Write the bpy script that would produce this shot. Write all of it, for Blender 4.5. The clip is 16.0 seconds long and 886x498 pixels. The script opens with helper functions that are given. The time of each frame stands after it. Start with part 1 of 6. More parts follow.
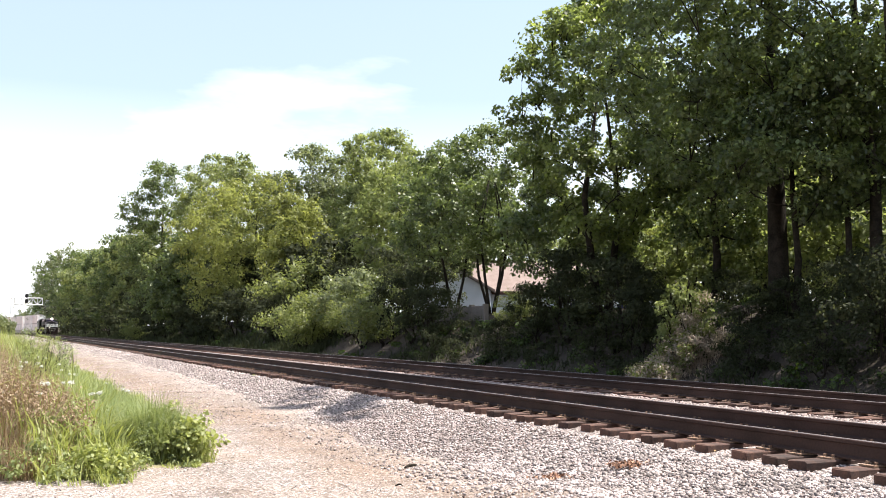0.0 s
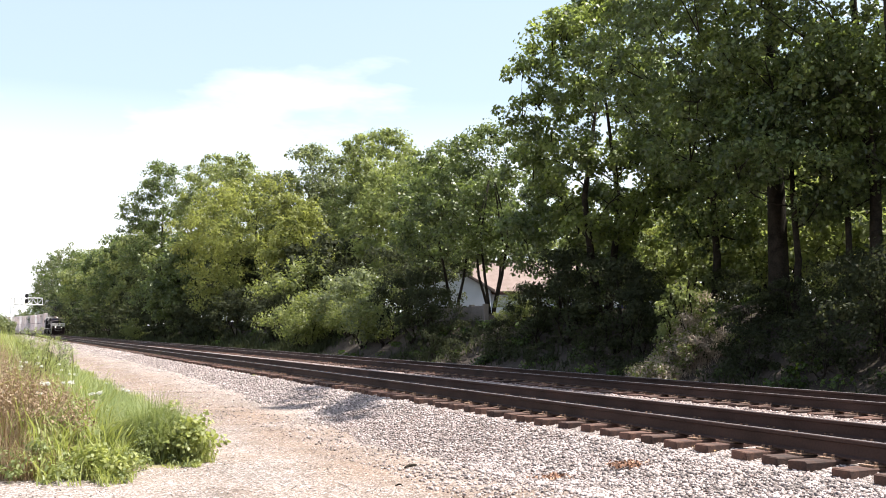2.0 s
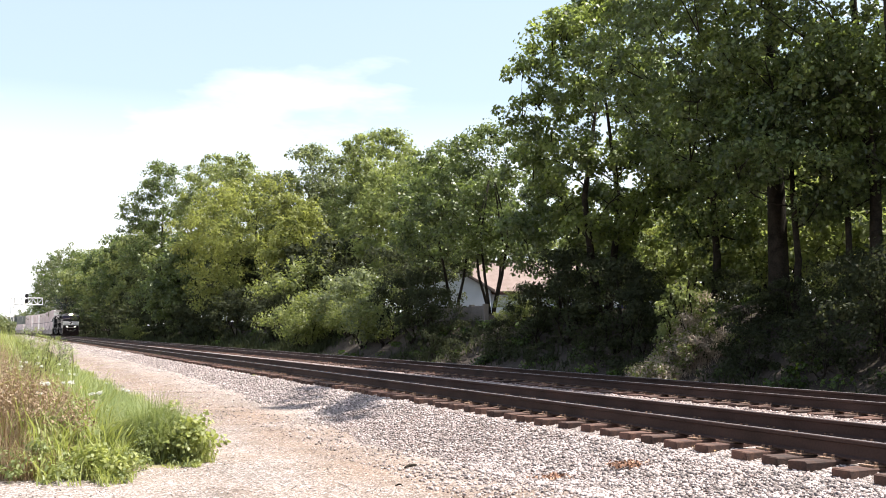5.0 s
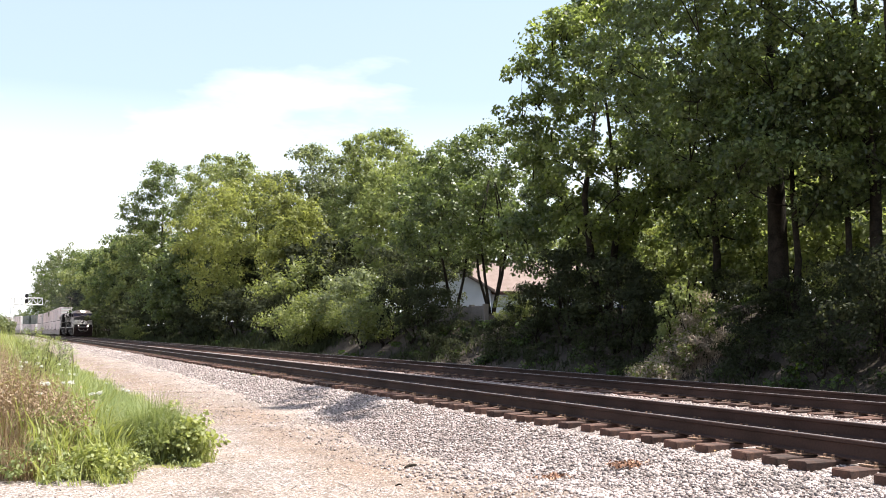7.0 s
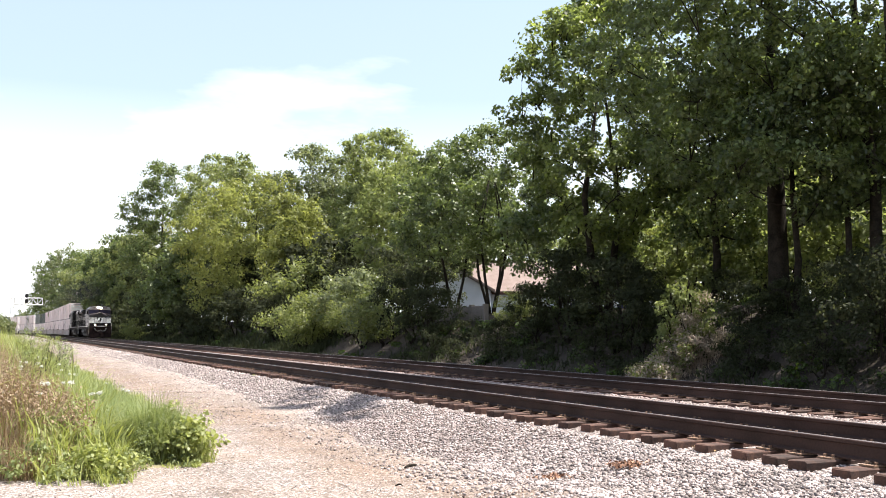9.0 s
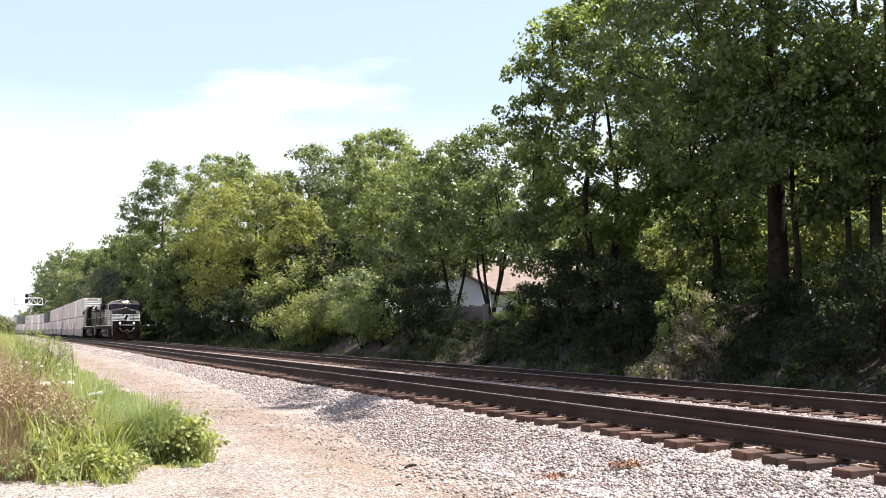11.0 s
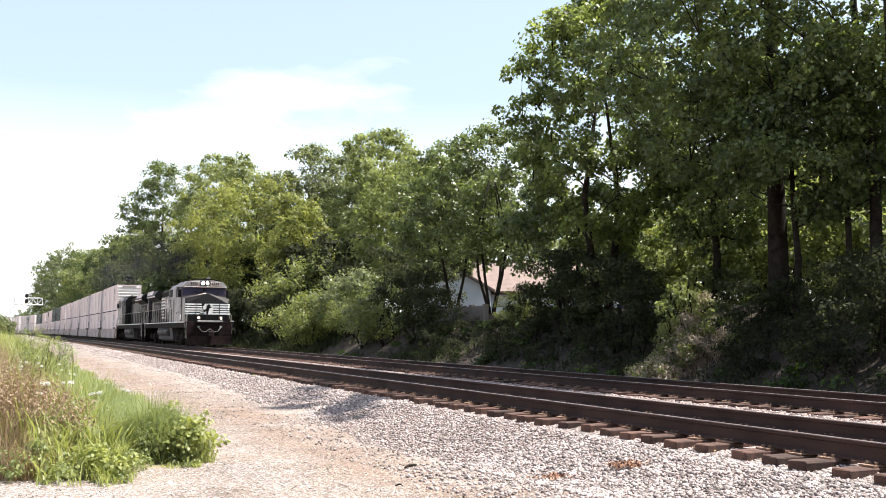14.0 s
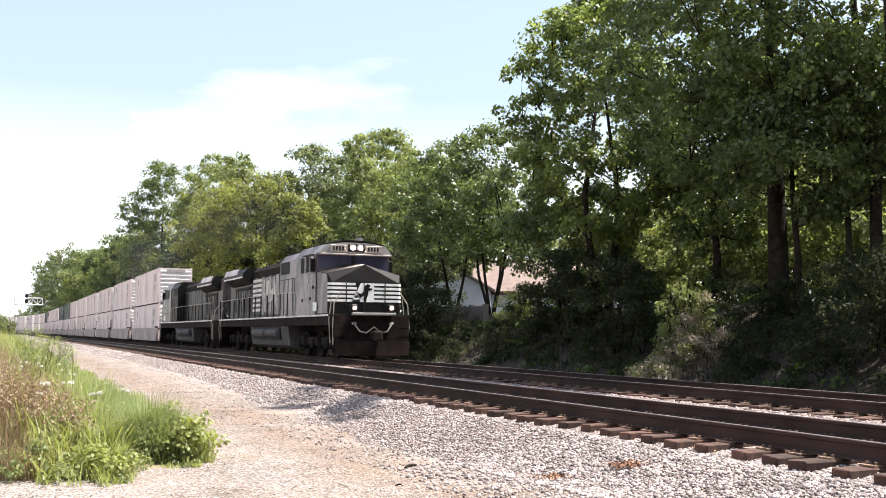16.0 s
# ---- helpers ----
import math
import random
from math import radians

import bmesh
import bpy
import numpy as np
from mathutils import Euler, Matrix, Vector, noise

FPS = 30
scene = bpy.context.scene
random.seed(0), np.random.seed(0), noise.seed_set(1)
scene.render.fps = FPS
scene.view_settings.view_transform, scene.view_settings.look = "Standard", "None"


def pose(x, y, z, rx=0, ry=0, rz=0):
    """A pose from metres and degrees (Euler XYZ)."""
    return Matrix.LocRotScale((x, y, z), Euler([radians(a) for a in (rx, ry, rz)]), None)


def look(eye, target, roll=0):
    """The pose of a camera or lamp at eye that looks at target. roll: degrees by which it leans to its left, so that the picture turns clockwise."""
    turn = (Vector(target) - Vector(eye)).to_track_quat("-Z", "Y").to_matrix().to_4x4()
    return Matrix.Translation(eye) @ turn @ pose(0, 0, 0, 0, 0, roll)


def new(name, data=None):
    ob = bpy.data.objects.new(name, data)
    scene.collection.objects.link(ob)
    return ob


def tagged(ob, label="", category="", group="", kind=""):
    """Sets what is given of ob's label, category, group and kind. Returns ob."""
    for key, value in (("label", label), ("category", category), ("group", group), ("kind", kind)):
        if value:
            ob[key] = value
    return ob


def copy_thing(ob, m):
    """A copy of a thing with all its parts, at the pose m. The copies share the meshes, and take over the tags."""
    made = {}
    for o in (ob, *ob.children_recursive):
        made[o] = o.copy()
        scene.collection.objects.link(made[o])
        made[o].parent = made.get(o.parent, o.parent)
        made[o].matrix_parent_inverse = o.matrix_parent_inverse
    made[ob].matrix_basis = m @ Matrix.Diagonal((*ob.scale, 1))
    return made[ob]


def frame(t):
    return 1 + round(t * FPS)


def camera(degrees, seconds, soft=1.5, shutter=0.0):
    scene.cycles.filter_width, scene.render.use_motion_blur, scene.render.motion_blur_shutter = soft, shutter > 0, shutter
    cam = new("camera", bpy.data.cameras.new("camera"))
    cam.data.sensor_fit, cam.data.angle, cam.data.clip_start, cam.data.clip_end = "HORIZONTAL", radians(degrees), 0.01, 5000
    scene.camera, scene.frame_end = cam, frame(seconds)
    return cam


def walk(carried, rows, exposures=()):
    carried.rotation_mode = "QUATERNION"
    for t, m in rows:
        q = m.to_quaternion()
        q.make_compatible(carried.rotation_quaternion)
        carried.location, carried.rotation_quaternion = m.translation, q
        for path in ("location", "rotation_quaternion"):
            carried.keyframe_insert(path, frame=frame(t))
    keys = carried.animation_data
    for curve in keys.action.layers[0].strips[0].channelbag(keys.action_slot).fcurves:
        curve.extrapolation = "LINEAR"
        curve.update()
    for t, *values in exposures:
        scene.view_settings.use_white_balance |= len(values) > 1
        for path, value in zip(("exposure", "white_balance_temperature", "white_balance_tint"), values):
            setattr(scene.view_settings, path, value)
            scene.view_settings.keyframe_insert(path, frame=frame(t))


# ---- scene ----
EYE = Vector((0.0, 0.0, 1.525))
YAW, PITCH = radians(24.27), radians(4.93)
cam = camera(48.82, 16.0, soft=0.95)
AIM = EYE + Vector((math.sin(YAW) * math.cos(PITCH), math.cos(YAW) * math.cos(PITCH), math.sin(PITCH)))
walk(cam, [(0.0, look(EYE, AIM, 0.332)), (16.0, look(EYE, AIM, 0.332))], exposures=[(0.0, 1.7), (16.0, 1.7)])

# ---- sky and sun ----
SUN_AZ, SUN_EL = radians(104), radians(63)
world = bpy.data.worlds.new("sky")
scene.world = world
world.use_nodes = True
wn, wl = world.node_tree.nodes, world.node_tree.links
wn.clear()
w_out = wn.new("ShaderNodeOutputWorld")
w_bg = wn.new("ShaderNodeBackground")
w_sky = wn.new("ShaderNodeTexSky")
w_sky.sky_type = "NISHITA"
w_sky.sun_disc = False
w_sky.sun_elevation, w_sky.sun_rotation = SUN_EL, SUN_AZ
w_sky.air_density, w_sky.dust_density, w_sky.ozone_density = 1.0, 1.6, 1.0
w_geo = wn.new("ShaderNodeTexCoord")
w_map = wn.new("ShaderNodeMapping")
w_map.inputs["Location"].default_value = (0.47, -0.04, 1.38)
w_map.inputs["Scale"].default_value = (1.0, 1.0, 3.2)
w_noise = wn.new("ShaderNodeTexNoise")
w_noise.inputs["Scale"].default_value = 2.3
w_noise.inputs["Detail"].default_value = 7
w_noise.inputs["Roughness"].default_value = 0.55
w_ramp = wn.new("ShaderNodeValToRGB")
w_ramp.color_ramp.elements[0].color = (0.04, 0.04, 0.04, 1)
w_ramp.color_ramp.elements[0].position = 0.53
w_ramp.color_ramp.elements[1].position = 0.8
w_mix = wn.new("ShaderNodeMixRGB")
w_mix.inputs["Color2"].default_value = (6.3, 6.35, 6.45, 1)
wl.new(w_geo.outputs["Generated"], w_map.inputs["Vector"])
wl.new(w_map.outputs["Vector"], w_noise.inputs["Vector"])
wl.new(w_noise.outputs["Fac"], w_ramp.inputs["Fac"])
w_sep = wn.new("ShaderNodeSeparateXYZ")
w_haze = wn.new("ShaderNodeMapRange")
w_haze.inputs["From Min"].default_value, w_haze.inputs["From Max"].default_value = 0.235, 0.05
w_haze.inputs["To Min"].default_value, w_haze.inputs["To Max"].default_value = 0.0, 0.75
w_sum = wn.new("ShaderNodeMath")
w_sum.use_clamp = True
wl.new(w_geo.outputs["Generated"], w_sep.inputs["Vector"])
wl.new(w_sep.outputs["Z"], w_haze.inputs["Value"])
wl.new(w_haze.outputs["Result"], w_sum.inputs[0])
wl.new(w_ramp.outputs["Color"], w_sum.inputs[1])
wl.new(w_sum.outputs[0], w_mix.inputs["Fac"])
w_veil = wn.new("ShaderNodeMixRGB")
w_thin = wn.new("ShaderNodeMapRange")
w_thin.inputs["From Min"].default_value, w_thin.inputs["From Max"].default_value = 0.3, 0.7
w_thin.inputs["To Min"].default_value, w_thin.inputs["To Max"].default_value = 0.62, 0.12
wl.new(w_sep.outputs["Z"], w_thin.inputs["Value"])
wl.new(w_thin.outputs["Result"], w_veil.inputs["Fac"])
w_veil.inputs["Color2"].default_value = (2.5, 3.0, 3.25, 1)
wl.new(w_sky.outputs["Color"], w_veil.inputs["Color1"])
wl.new(w_veil.outputs["Color"], w_mix.inputs["Color1"])
wl.new(w_mix.outputs["Color"], w_bg.inputs["Color"])
w_bg.inputs["Strength"].default_value = 0.09
wl.new(w_bg.outputs["Background"], w_out.inputs["Surface"])

sun_data = bpy.data.lights.new("sun", "SUN")
sun_data.energy, sun_data.angle, sun_data.color = 4.2, radians(0.53), (1.0, 0.95, 0.87)
sun = new("sun", sun_data)
SUN_DIR = Vector((math.sin(SUN_AZ) * math.cos(SUN_EL), math.cos(SUN_AZ) * math.cos(SUN_EL), math.sin(SUN_EL)))
sun.matrix_world = look(SUN_DIR * 100, (0, 0, 0))


# ---- materials ----
def surface(name, a, b, rough=0.8, metal=0.0, scale=3.0, fine=40.0, bump=0.2, mix_fine=0.35, per="", spread=0.0, spec=0.5, dirt=None, dirt_amt=0.0, dirt_scale=1.5, bump_dist=0.02, dirt_map=(1, 1, 1), edge=0.14, dirt_at=0.5):
    """Two tones a, b blended at two scales, with fine relief; per: 'object' or 'island' shifts the tone piece by piece."""
    m = bpy.data.materials.new(name)
    m.use_nodes = True
    n, l = m.node_tree.nodes, m.node_tree.links
    p = n["Principled BSDF"]
    tc = n.new("ShaderNodeTexCoord")
    n1, n2 = n.new("ShaderNodeTexNoise"), n.new("ShaderNodeTexNoise")
    for q, s, d in ((n1, scale, 4), (n2, fine, 3)):
        q.inputs["Scale"].default_value = s
        q.inputs["Detail"].default_value = d
        l.new(tc.outputs["Object"], q.inputs["Vector"])
    add = n.new("ShaderNodeMath")
    add.operation = "MULTIPLY_ADD"
    add.inputs[1].default_value = mix_fine
    l.new(n2.outputs["Fac"], add.inputs[0])
    sub = n.new("ShaderNodeMath")
    sub.operation = "MULTIPLY"
    sub.inputs[1].default_value = 1.0 - mix_fine
    l.new(n1.outputs["Fac"], sub.inputs[0])
    l.new(sub.outputs[0], add.inputs[2])
    ramp = n.new("ShaderNodeValToRGB")
    ramp.color_ramp.elements[0].position, ramp.color_ramp.elements[1].position = 0.5 - edge, 0.5 + edge
    ramp.color_ramp.elements[0].color, ramp.color_ramp.elements[1].color = (*a, 1), (*b, 1)
    l.new(add.outputs[0], ramp.inputs["Fac"])
    col = ramp.outputs["Color"]
    if dirt:
        n3 = n.new("ShaderNodeTexNoise")
        n3.inputs["Scale"].default_value, n3.inputs["Detail"].default_value = dirt_scale, 6
        dm = n.new("ShaderNodeMapping")
        dm.inputs["Scale"].default_value = dirt_map
        l.new(tc.outputs["Object"], dm.inputs["Vector"])
        l.new(dm.outputs["Vector"], n3.inputs["Vector"])
        r3 = n.new("ShaderNodeValToRGB")
        r3.color_ramp.elements[0].position, r3.color_ramp.elements[1].position = dirt_at, dirt_at + 0.22
        r3.color_ramp.elements[1].color = (dirt_amt, dirt_amt, dirt_amt, 1)
        l.new(n3.outputs["Fac"], r3.inputs["Fac"])
        mx = n.new("ShaderNodeMixRGB")
        mx.inputs["Color2"].default_value = (*dirt, 1)
        l.new(r3.outputs["Color"], mx.inputs["Fac"])
        l.new(col, mx.inputs["Color1"])
        col = mx.outputs["Color"]
    if per:
        src = n.new("ShaderNodeObjectInfo").outputs["Random"] if per == "object" else n.new("ShaderNodeNewGeometry").outputs["Random Per Island"]
        mr = n.new("ShaderNodeMapRange")
        mr.inputs["To Min"].default_value, mr.inputs["To Max"].default_value = 1 - spread, 1 + spread
        l.new(src, mr.inputs["Value"])
        hv = n.new("ShaderNodeHueSaturation")
        l.new(mr.outputs["Result"], hv.inputs["Value"])
        l.new(col, hv.inputs["Color"])
        col = hv.outputs["Color"]
    l.new(col, p.inputs["Base Color"])
    p.inputs["Roughness"].default_value, p.inputs["Metallic"].default_value = rough, metal
    p.inputs["Specular IOR Level"].default_value = spec
    if bump:
        bp = n.new("ShaderNodeBump")
        bp.inputs["Strength"].default_value, bp.inputs["Distance"].default_value = bump, bump_dist
        l.new(add.outputs[0], bp.inputs["Height"])
        l.new(bp.outputs["Normal"], p.inputs["Normal"])
    return m


def gravel(name, tones, joint, cell, rough=0.9, patch=None, patch_amt=0.0, patch_scale=0.5, patch_map=(1, 1, 1), bump=0.7, rut=None):
    """Packed small stones: each cell its own tone, darker joints, patches of another soil over it; rut: centre, half width, tint and strength of a worn wheel track."""
    m = bpy.data.materials.new(name)
    m.use_nodes = True
    n, l = m.node_tree.nodes, m.node_tree.links
    p, tc = n["Principled BSDF"], n.new("ShaderNodeTexCoord")
    big, v1, v2 = n.new("ShaderNodeTexNoise"), n.new("ShaderNodeTexVoronoi"), n.new("ShaderNodeTexVoronoi")
    wob, wadd = n.new("ShaderNodeTexNoise"), n.new("ShaderNodeVectorMath")
    wob.inputs["Scale"].default_value = cell * 0.7
    l.new(tc.outputs["Object"], wob.inputs["Vector"])
    wadd.operation = "MULTIPLY_ADD"
    wadd.inputs[1].default_value = (0.6 / cell, 0.6 / cell, 0.6 / cell)
    l.new(wob.outputs["Color"], wadd.inputs[0])
    l.new(tc.outputs["Object"], wadd.inputs[2])
    for v, sc in ((v1, cell), (v2, cell * 2.3)):
        v.inputs["Scale"].default_value = sc
        l.new(wadd.outputs["Vector"], v.inputs["Vector"])
    big.inputs["Scale"].default_value, big.inputs["Detail"].default_value = 0.7, 5
    l.new(tc.outputs["Object"], big.inputs["Vector"])
    sep, sep2 = n.new("ShaderNodeSeparateColor"), n.new("ShaderNodeSeparateColor")
    l.new(v1.outputs["Color"], sep.inputs["Color"])
    l.new(v2.outputs["Color"], sep2.inputs["Color"])
    av = n.new("ShaderNodeMix")
    av.inputs["Factor"].default_value = 0.42
    l.new(sep.outputs["Red"], av.inputs["A"])
    l.new(sep2.outputs["Green"], av.inputs["B"])
    rp = n.new("ShaderNodeValToRGB")
    cr = rp.color_ramp
    cr.elements[0].position, cr.elements[1].position = 0.12, 0.88
    cr.elements[0].color, cr.elements[1].color = (*tones[0], 1), (*tones[-1], 1)
    for i, t in enumerate(tones[1:-1]):
        e = cr.elements.new(0.12 + 0.76 * (i + 1) / (len(tones) - 1))
        e.color = (*t, 1)
    l.new(av.outputs["Result"], rp.inputs["Fac"])
    jr = n.new("ShaderNodeMapRange")
    jr.inputs["From Min"].default_value, jr.inputs["From Max"].default_value = 0.35, 0.75
    l.new(v1.outputs["Distance"], jr.inputs["Value"])
    jm = n.new("ShaderNodeMixRGB")
    jm.inputs["Color2"].default_value = (*joint, 1)
    l.new(jr.outputs["Result"], jm.inputs["Fac"])
    l.new(rp.outputs["Color"], jm.inputs["Color1"])
    col = jm.outputs["Color"]
    if patch:
        n3, dm, r3 = n.new("ShaderNodeTexNoise"), n.new("ShaderNodeMapping"), n.new("ShaderNodeValToRGB")
        n3.inputs["Scale"].default_value, n3.inputs["Detail"].default_value = patch_scale, 8
        n3.inputs["Roughness"].default_value = 0.65
        dm.inputs["Scale"].default_value = patch_map
        l.new(tc.outputs["Object"], dm.inputs["Vector"])
        l.new(dm.outputs["Vector"], n3.inputs["Vector"])
        r3.color_ramp.elements[0].position, r3.color_ramp.elements[1].position = 0.36, 0.72
        r3.color_ramp.elements[1].color = (patch_amt, patch_amt, patch_amt, 1)
        l.new(n3.outputs["Fac"], r3.inputs["Fac"])
        mx = n.new("ShaderNodeMixRGB")
        mx.inputs["Color2"].default_value = (*patch, 1)
        l.new(r3.outputs["Color"], mx.inputs["Fac"])
        l.new(col, mx.inputs["Color1"])
        col = mx.outputs["Color"]
    if rut:
        at, wide, tone, amt = rut
        sx, wn2, off, dist, fall, mul, mx = (n.new(k) for k in ("ShaderNodeSeparateXYZ", "ShaderNodeTexNoise", "ShaderNodeMath", "ShaderNodeMath", "ShaderNodeMapRange", "ShaderNodeMath", "ShaderNodeMixRGB"))
        wn2.inputs["Scale"].default_value, wn2.inputs["Detail"].default_value, wn2.inputs["Roughness"].default_value = 0.8, 9, 0.7
        l.new(tc.outputs["Object"], wn2.inputs["Vector"])
        l.new(tc.outputs["Object"], sx.inputs["Vector"])
        off.operation, dist.operation, mul.operation = "MULTIPLY_ADD", "ABSOLUTE", "ADD"
        off.inputs[1].default_value, off.inputs[2].default_value = 1.0, -at
        l.new(sx.outputs["X"], off.inputs[0])
        l.new(off.outputs[0], dist.inputs[0])
        l.new(dist.outputs[0], mul.inputs[0])
        nsc = n.new("ShaderNodeMath")
        nsc.operation = "MULTIPLY_ADD"
        nsc.inputs[1].default_value, nsc.inputs[2].default_value = 5.0, -2.5
        l.new(wn2.outputs["Fac"], nsc.inputs[0])
        l.new(nsc.outputs[0], mul.inputs[1])
        fall.inputs["From Min"].default_value, fall.inputs["From Max"].default_value = wide, 0.0
        fall.inputs["To Max"].default_value = amt
        l.new(mul.outputs[0], fall.inputs["Value"])
        mx.blend_type = "MULTIPLY"
        mx.inputs["Color2"].default_value = (*tone, 1)
        l.new(fall.outputs["Result"], mx.inputs["Fac"])
        l.new(col, mx.inputs["Color1"])
        col = mx.outputs["Color"]
    hv, mr = n.new("ShaderNodeHueSaturation"), n.new("ShaderNodeMapRange")
    mr.inputs["From Min"].default_value, mr.inputs["From Max"].default_value = 0.3, 0.7
    mr.inputs["To Min"].default_value, mr.inputs["To Max"].default_value = 0.8, 1.2
    l.new(big.outputs["Fac"], mr.inputs["Value"])
    l.new(mr.outputs["Result"], hv.inputs["Value"])
    l.new(col, hv.inputs["Color"])
    l.new(hv.outputs["Color"], p.inputs["Base Color"])
    p.inputs["Roughness"].default_value, p.inputs["Specular IOR Level"].default_value = rough, 0.2
    bp, iv = n.new("ShaderNodeBump"), n.new("ShaderNodeMath")
    iv.operation = "MULTIPLY_ADD"
    iv.inputs[1].default_value, iv.inputs[2].default_value = -1.0, 1.0
    l.new(v1.outputs["Distance"], iv.inputs[0])
    bp.inputs["Strength"].default_value, bp.inputs["Distance"].default_value = bump, 0.6 / cell
    l.new(iv.outputs[0], bp.inputs["Height"])
    l.new(bp.outputs["Normal"], p.inputs["Normal"])
    return m


def streaked(m, sx, sy, sz):
    """Stretches a surface's pattern, as rain streaks it."""
    n, l = m.node_tree.nodes, m.node_tree.links
    mp = n.new("ShaderNodeMapping")
    mp.inputs["Scale"].default_value = (sx, sy, sz)
    tc = next(q for q in n if q.type == "TEX_COORD")
    for q in n:
        if q.type == "TEX_NOISE":
            l.new(mp.outputs["Vector"], q.inputs["Vector"])
    l.new(tc.outputs["Object"], mp.inputs["Vector"])
    return m


def foliage(name, a, b, trans=0.45, rough=0.45, big=0.5, tcol=None, spec=0.35):
    """Leaves: diffuse and gloss in front, light through from behind; each leaf its own tone."""
    m = bpy.data.materials.new(name)
    m.use_nodes = True
    n, l = m.node_tree.nodes, m.node_tree.links
    p, out = n["Principled BSDF"], n["Material Output"]
    geo, tc, nz = n.new("ShaderNodeNewGeometry"), n.new("ShaderNodeTexCoord"), n.new("ShaderNodeTexNoise")
    nz.inputs["Scale"].default_value = big
    l.new(tc.outputs["Object"], nz.inputs["Vector"])
    ad = n.new("ShaderNodeMath")
    ad.operation = "MULTIPLY_ADD"
    ad.inputs[1].default_value, ad.inputs[2].default_value = 0.3, -0.03
    l.new(geo.outputs["Random Per Island"], ad.inputs[0])
    a2 = n.new("ShaderNodeMath")
    a2.operation = "MULTIPLY_ADD"
    a2.inputs[1].default_value = 0.75
    l.new(nz.outputs["Fac"], a2.inputs[0])
    l.new(ad.outputs[0], a2.inputs[2])
    rp = n.new("ShaderNodeValToRGB")
    rp.color_ramp.elements[0].position, rp.color_ramp.elements[1].position = 0.2, 0.8
    rp.color_ramp.elements[0].color, rp.color_ramp.elements[1].color = (*a, 1), (*b, 1)
    l.new(a2.outputs[0], rp.inputs["Fac"])
    l.new(rp.outputs["Color"], p.inputs["Base Color"])
    p.inputs["Roughness"].default_value, p.inputs["Specular IOR Level"].default_value = rough, spec
    tr = n.new("ShaderNodeBsdfTranslucent")
    tm = n.new("ShaderNodeMixRGB")
    tm.blend_type, tm.inputs["Fac"].default_value = "MULTIPLY", 1.0
    tm.inputs["Color2"].default_value = (*(tcol or (1.9, 1.9, 0.7)), 1)
    l.new(rp.outputs["Color"], tm.inputs["Color1"])
    l.new(tm.outputs["Color"], tr.inputs["Color"])
    ms = n.new("ShaderNodeMixShader")
    ms.inputs["Fac"].default_value = trans
    l.new(p.outputs["BSDF"], ms.inputs[1])
    l.new(tr.outputs["BSDF"], ms.inputs[2])
    l.new(ms.outputs["Shader"], out.inputs["Surface"])
    return m


def glowing(name, color, strength):
    m = bpy.data.materials.new(name)
    m.use_nodes = True
    p = m.node_tree.nodes["Principled BSDF"]
    p.inputs["Base Color"].default_value = (*color, 1)
    p.inputs["Emission Color"].default_value = (*color, 1)
    p.inputs["Emission Strength"].default_value = strength
    return m


def plain_glass(name, tint=(0.02, 0.03, 0.05), rough=0.06):
    m = bpy.data.materials.new(name)
    m.use_nodes = True
    p = m.node_tree.nodes["Principled BSDF"]
    p.inputs["Base Color"].default_value = (*tint, 1)
    p.inputs["Roughness"].default_value = rough
    p.inputs["Specular IOR Level"].default_value = 0.45
    return m


M_ROAD = gravel("gravel_road", [(0.11, 0.093, 0.084), (0.27, 0.232, 0.213), (0.345, 0.302, 0.28), (0.62, 0.57, 0.545)], (0.12, 0.098, 0.086), 31, patch=(0.235, 0.172, 0.132), patch_amt=0.5, patch_scale=0.75, patch_map=(1, 0.3, 1), rut=(3.85, 1.5, (0.68, 0.56, 0.46), 0.72))
M_STONE = surface("ballast_stone", (0.125, 0.102, 0.094), (0.435, 0.362, 0.34), 0.85, scale=6, fine=60, per="island", spread=0.55, bump=0.4)
M_STONE_PINK = surface("rust_dusted_ballast_stone", (0.12, 0.085, 0.078), (0.38, 0.29, 0.27), 0.9, scale=6, fine=60, per="island", spread=0.6, bump=0.3)
M_STONE_DARK = surface("reddish_ballast_stone", (0.07, 0.045, 0.04), (0.2, 0.14, 0.122), 0.9, scale=6, fine=60, per="island", spread=0.5, bump=0.3)
M_PEBBLE = surface("road_pebble", (0.21, 0.175, 0.16), (0.46, 0.4, 0.375), 0.85, scale=8, fine=60, per="island", spread=0.45, bump=0.2)
M_BED = gravel("ballast_bed", [(0.13, 0.107, 0.1), (0.29, 0.24, 0.226), (0.4, 0.333, 0.314), (0.6, 0.515, 0.49)], (0.085, 0.07, 0.064), 20, patch=(0.16, 0.115, 0.092), patch_amt=0.25, patch_scale=0.5, bump=1.0)
# soil tone lowered to carry the shade on the bank
M_SOIL = surface("shade_darkened_soil", (0.03, 0.024, 0.02), (0.08, 0.066, 0.056), 0.95, scale=0.8, fine=14, mix_fine=0.5, bump=0.8, spec=0.1)
M_RAIL = surface("rusty_rail", (0.028, 0.0155, 0.0122), (0.062, 0.035, 0.0285), 0.8, spec=0.2, metal=0.0, scale=1.5, fine=40, bump=0.15)
M_HEAD = surface("worn_rail_head", (0.24, 0.2, 0.19), (0.42, 0.38, 0.37), 0.45, metal=0.9, scale=1.0, fine=30, bump=0.03)
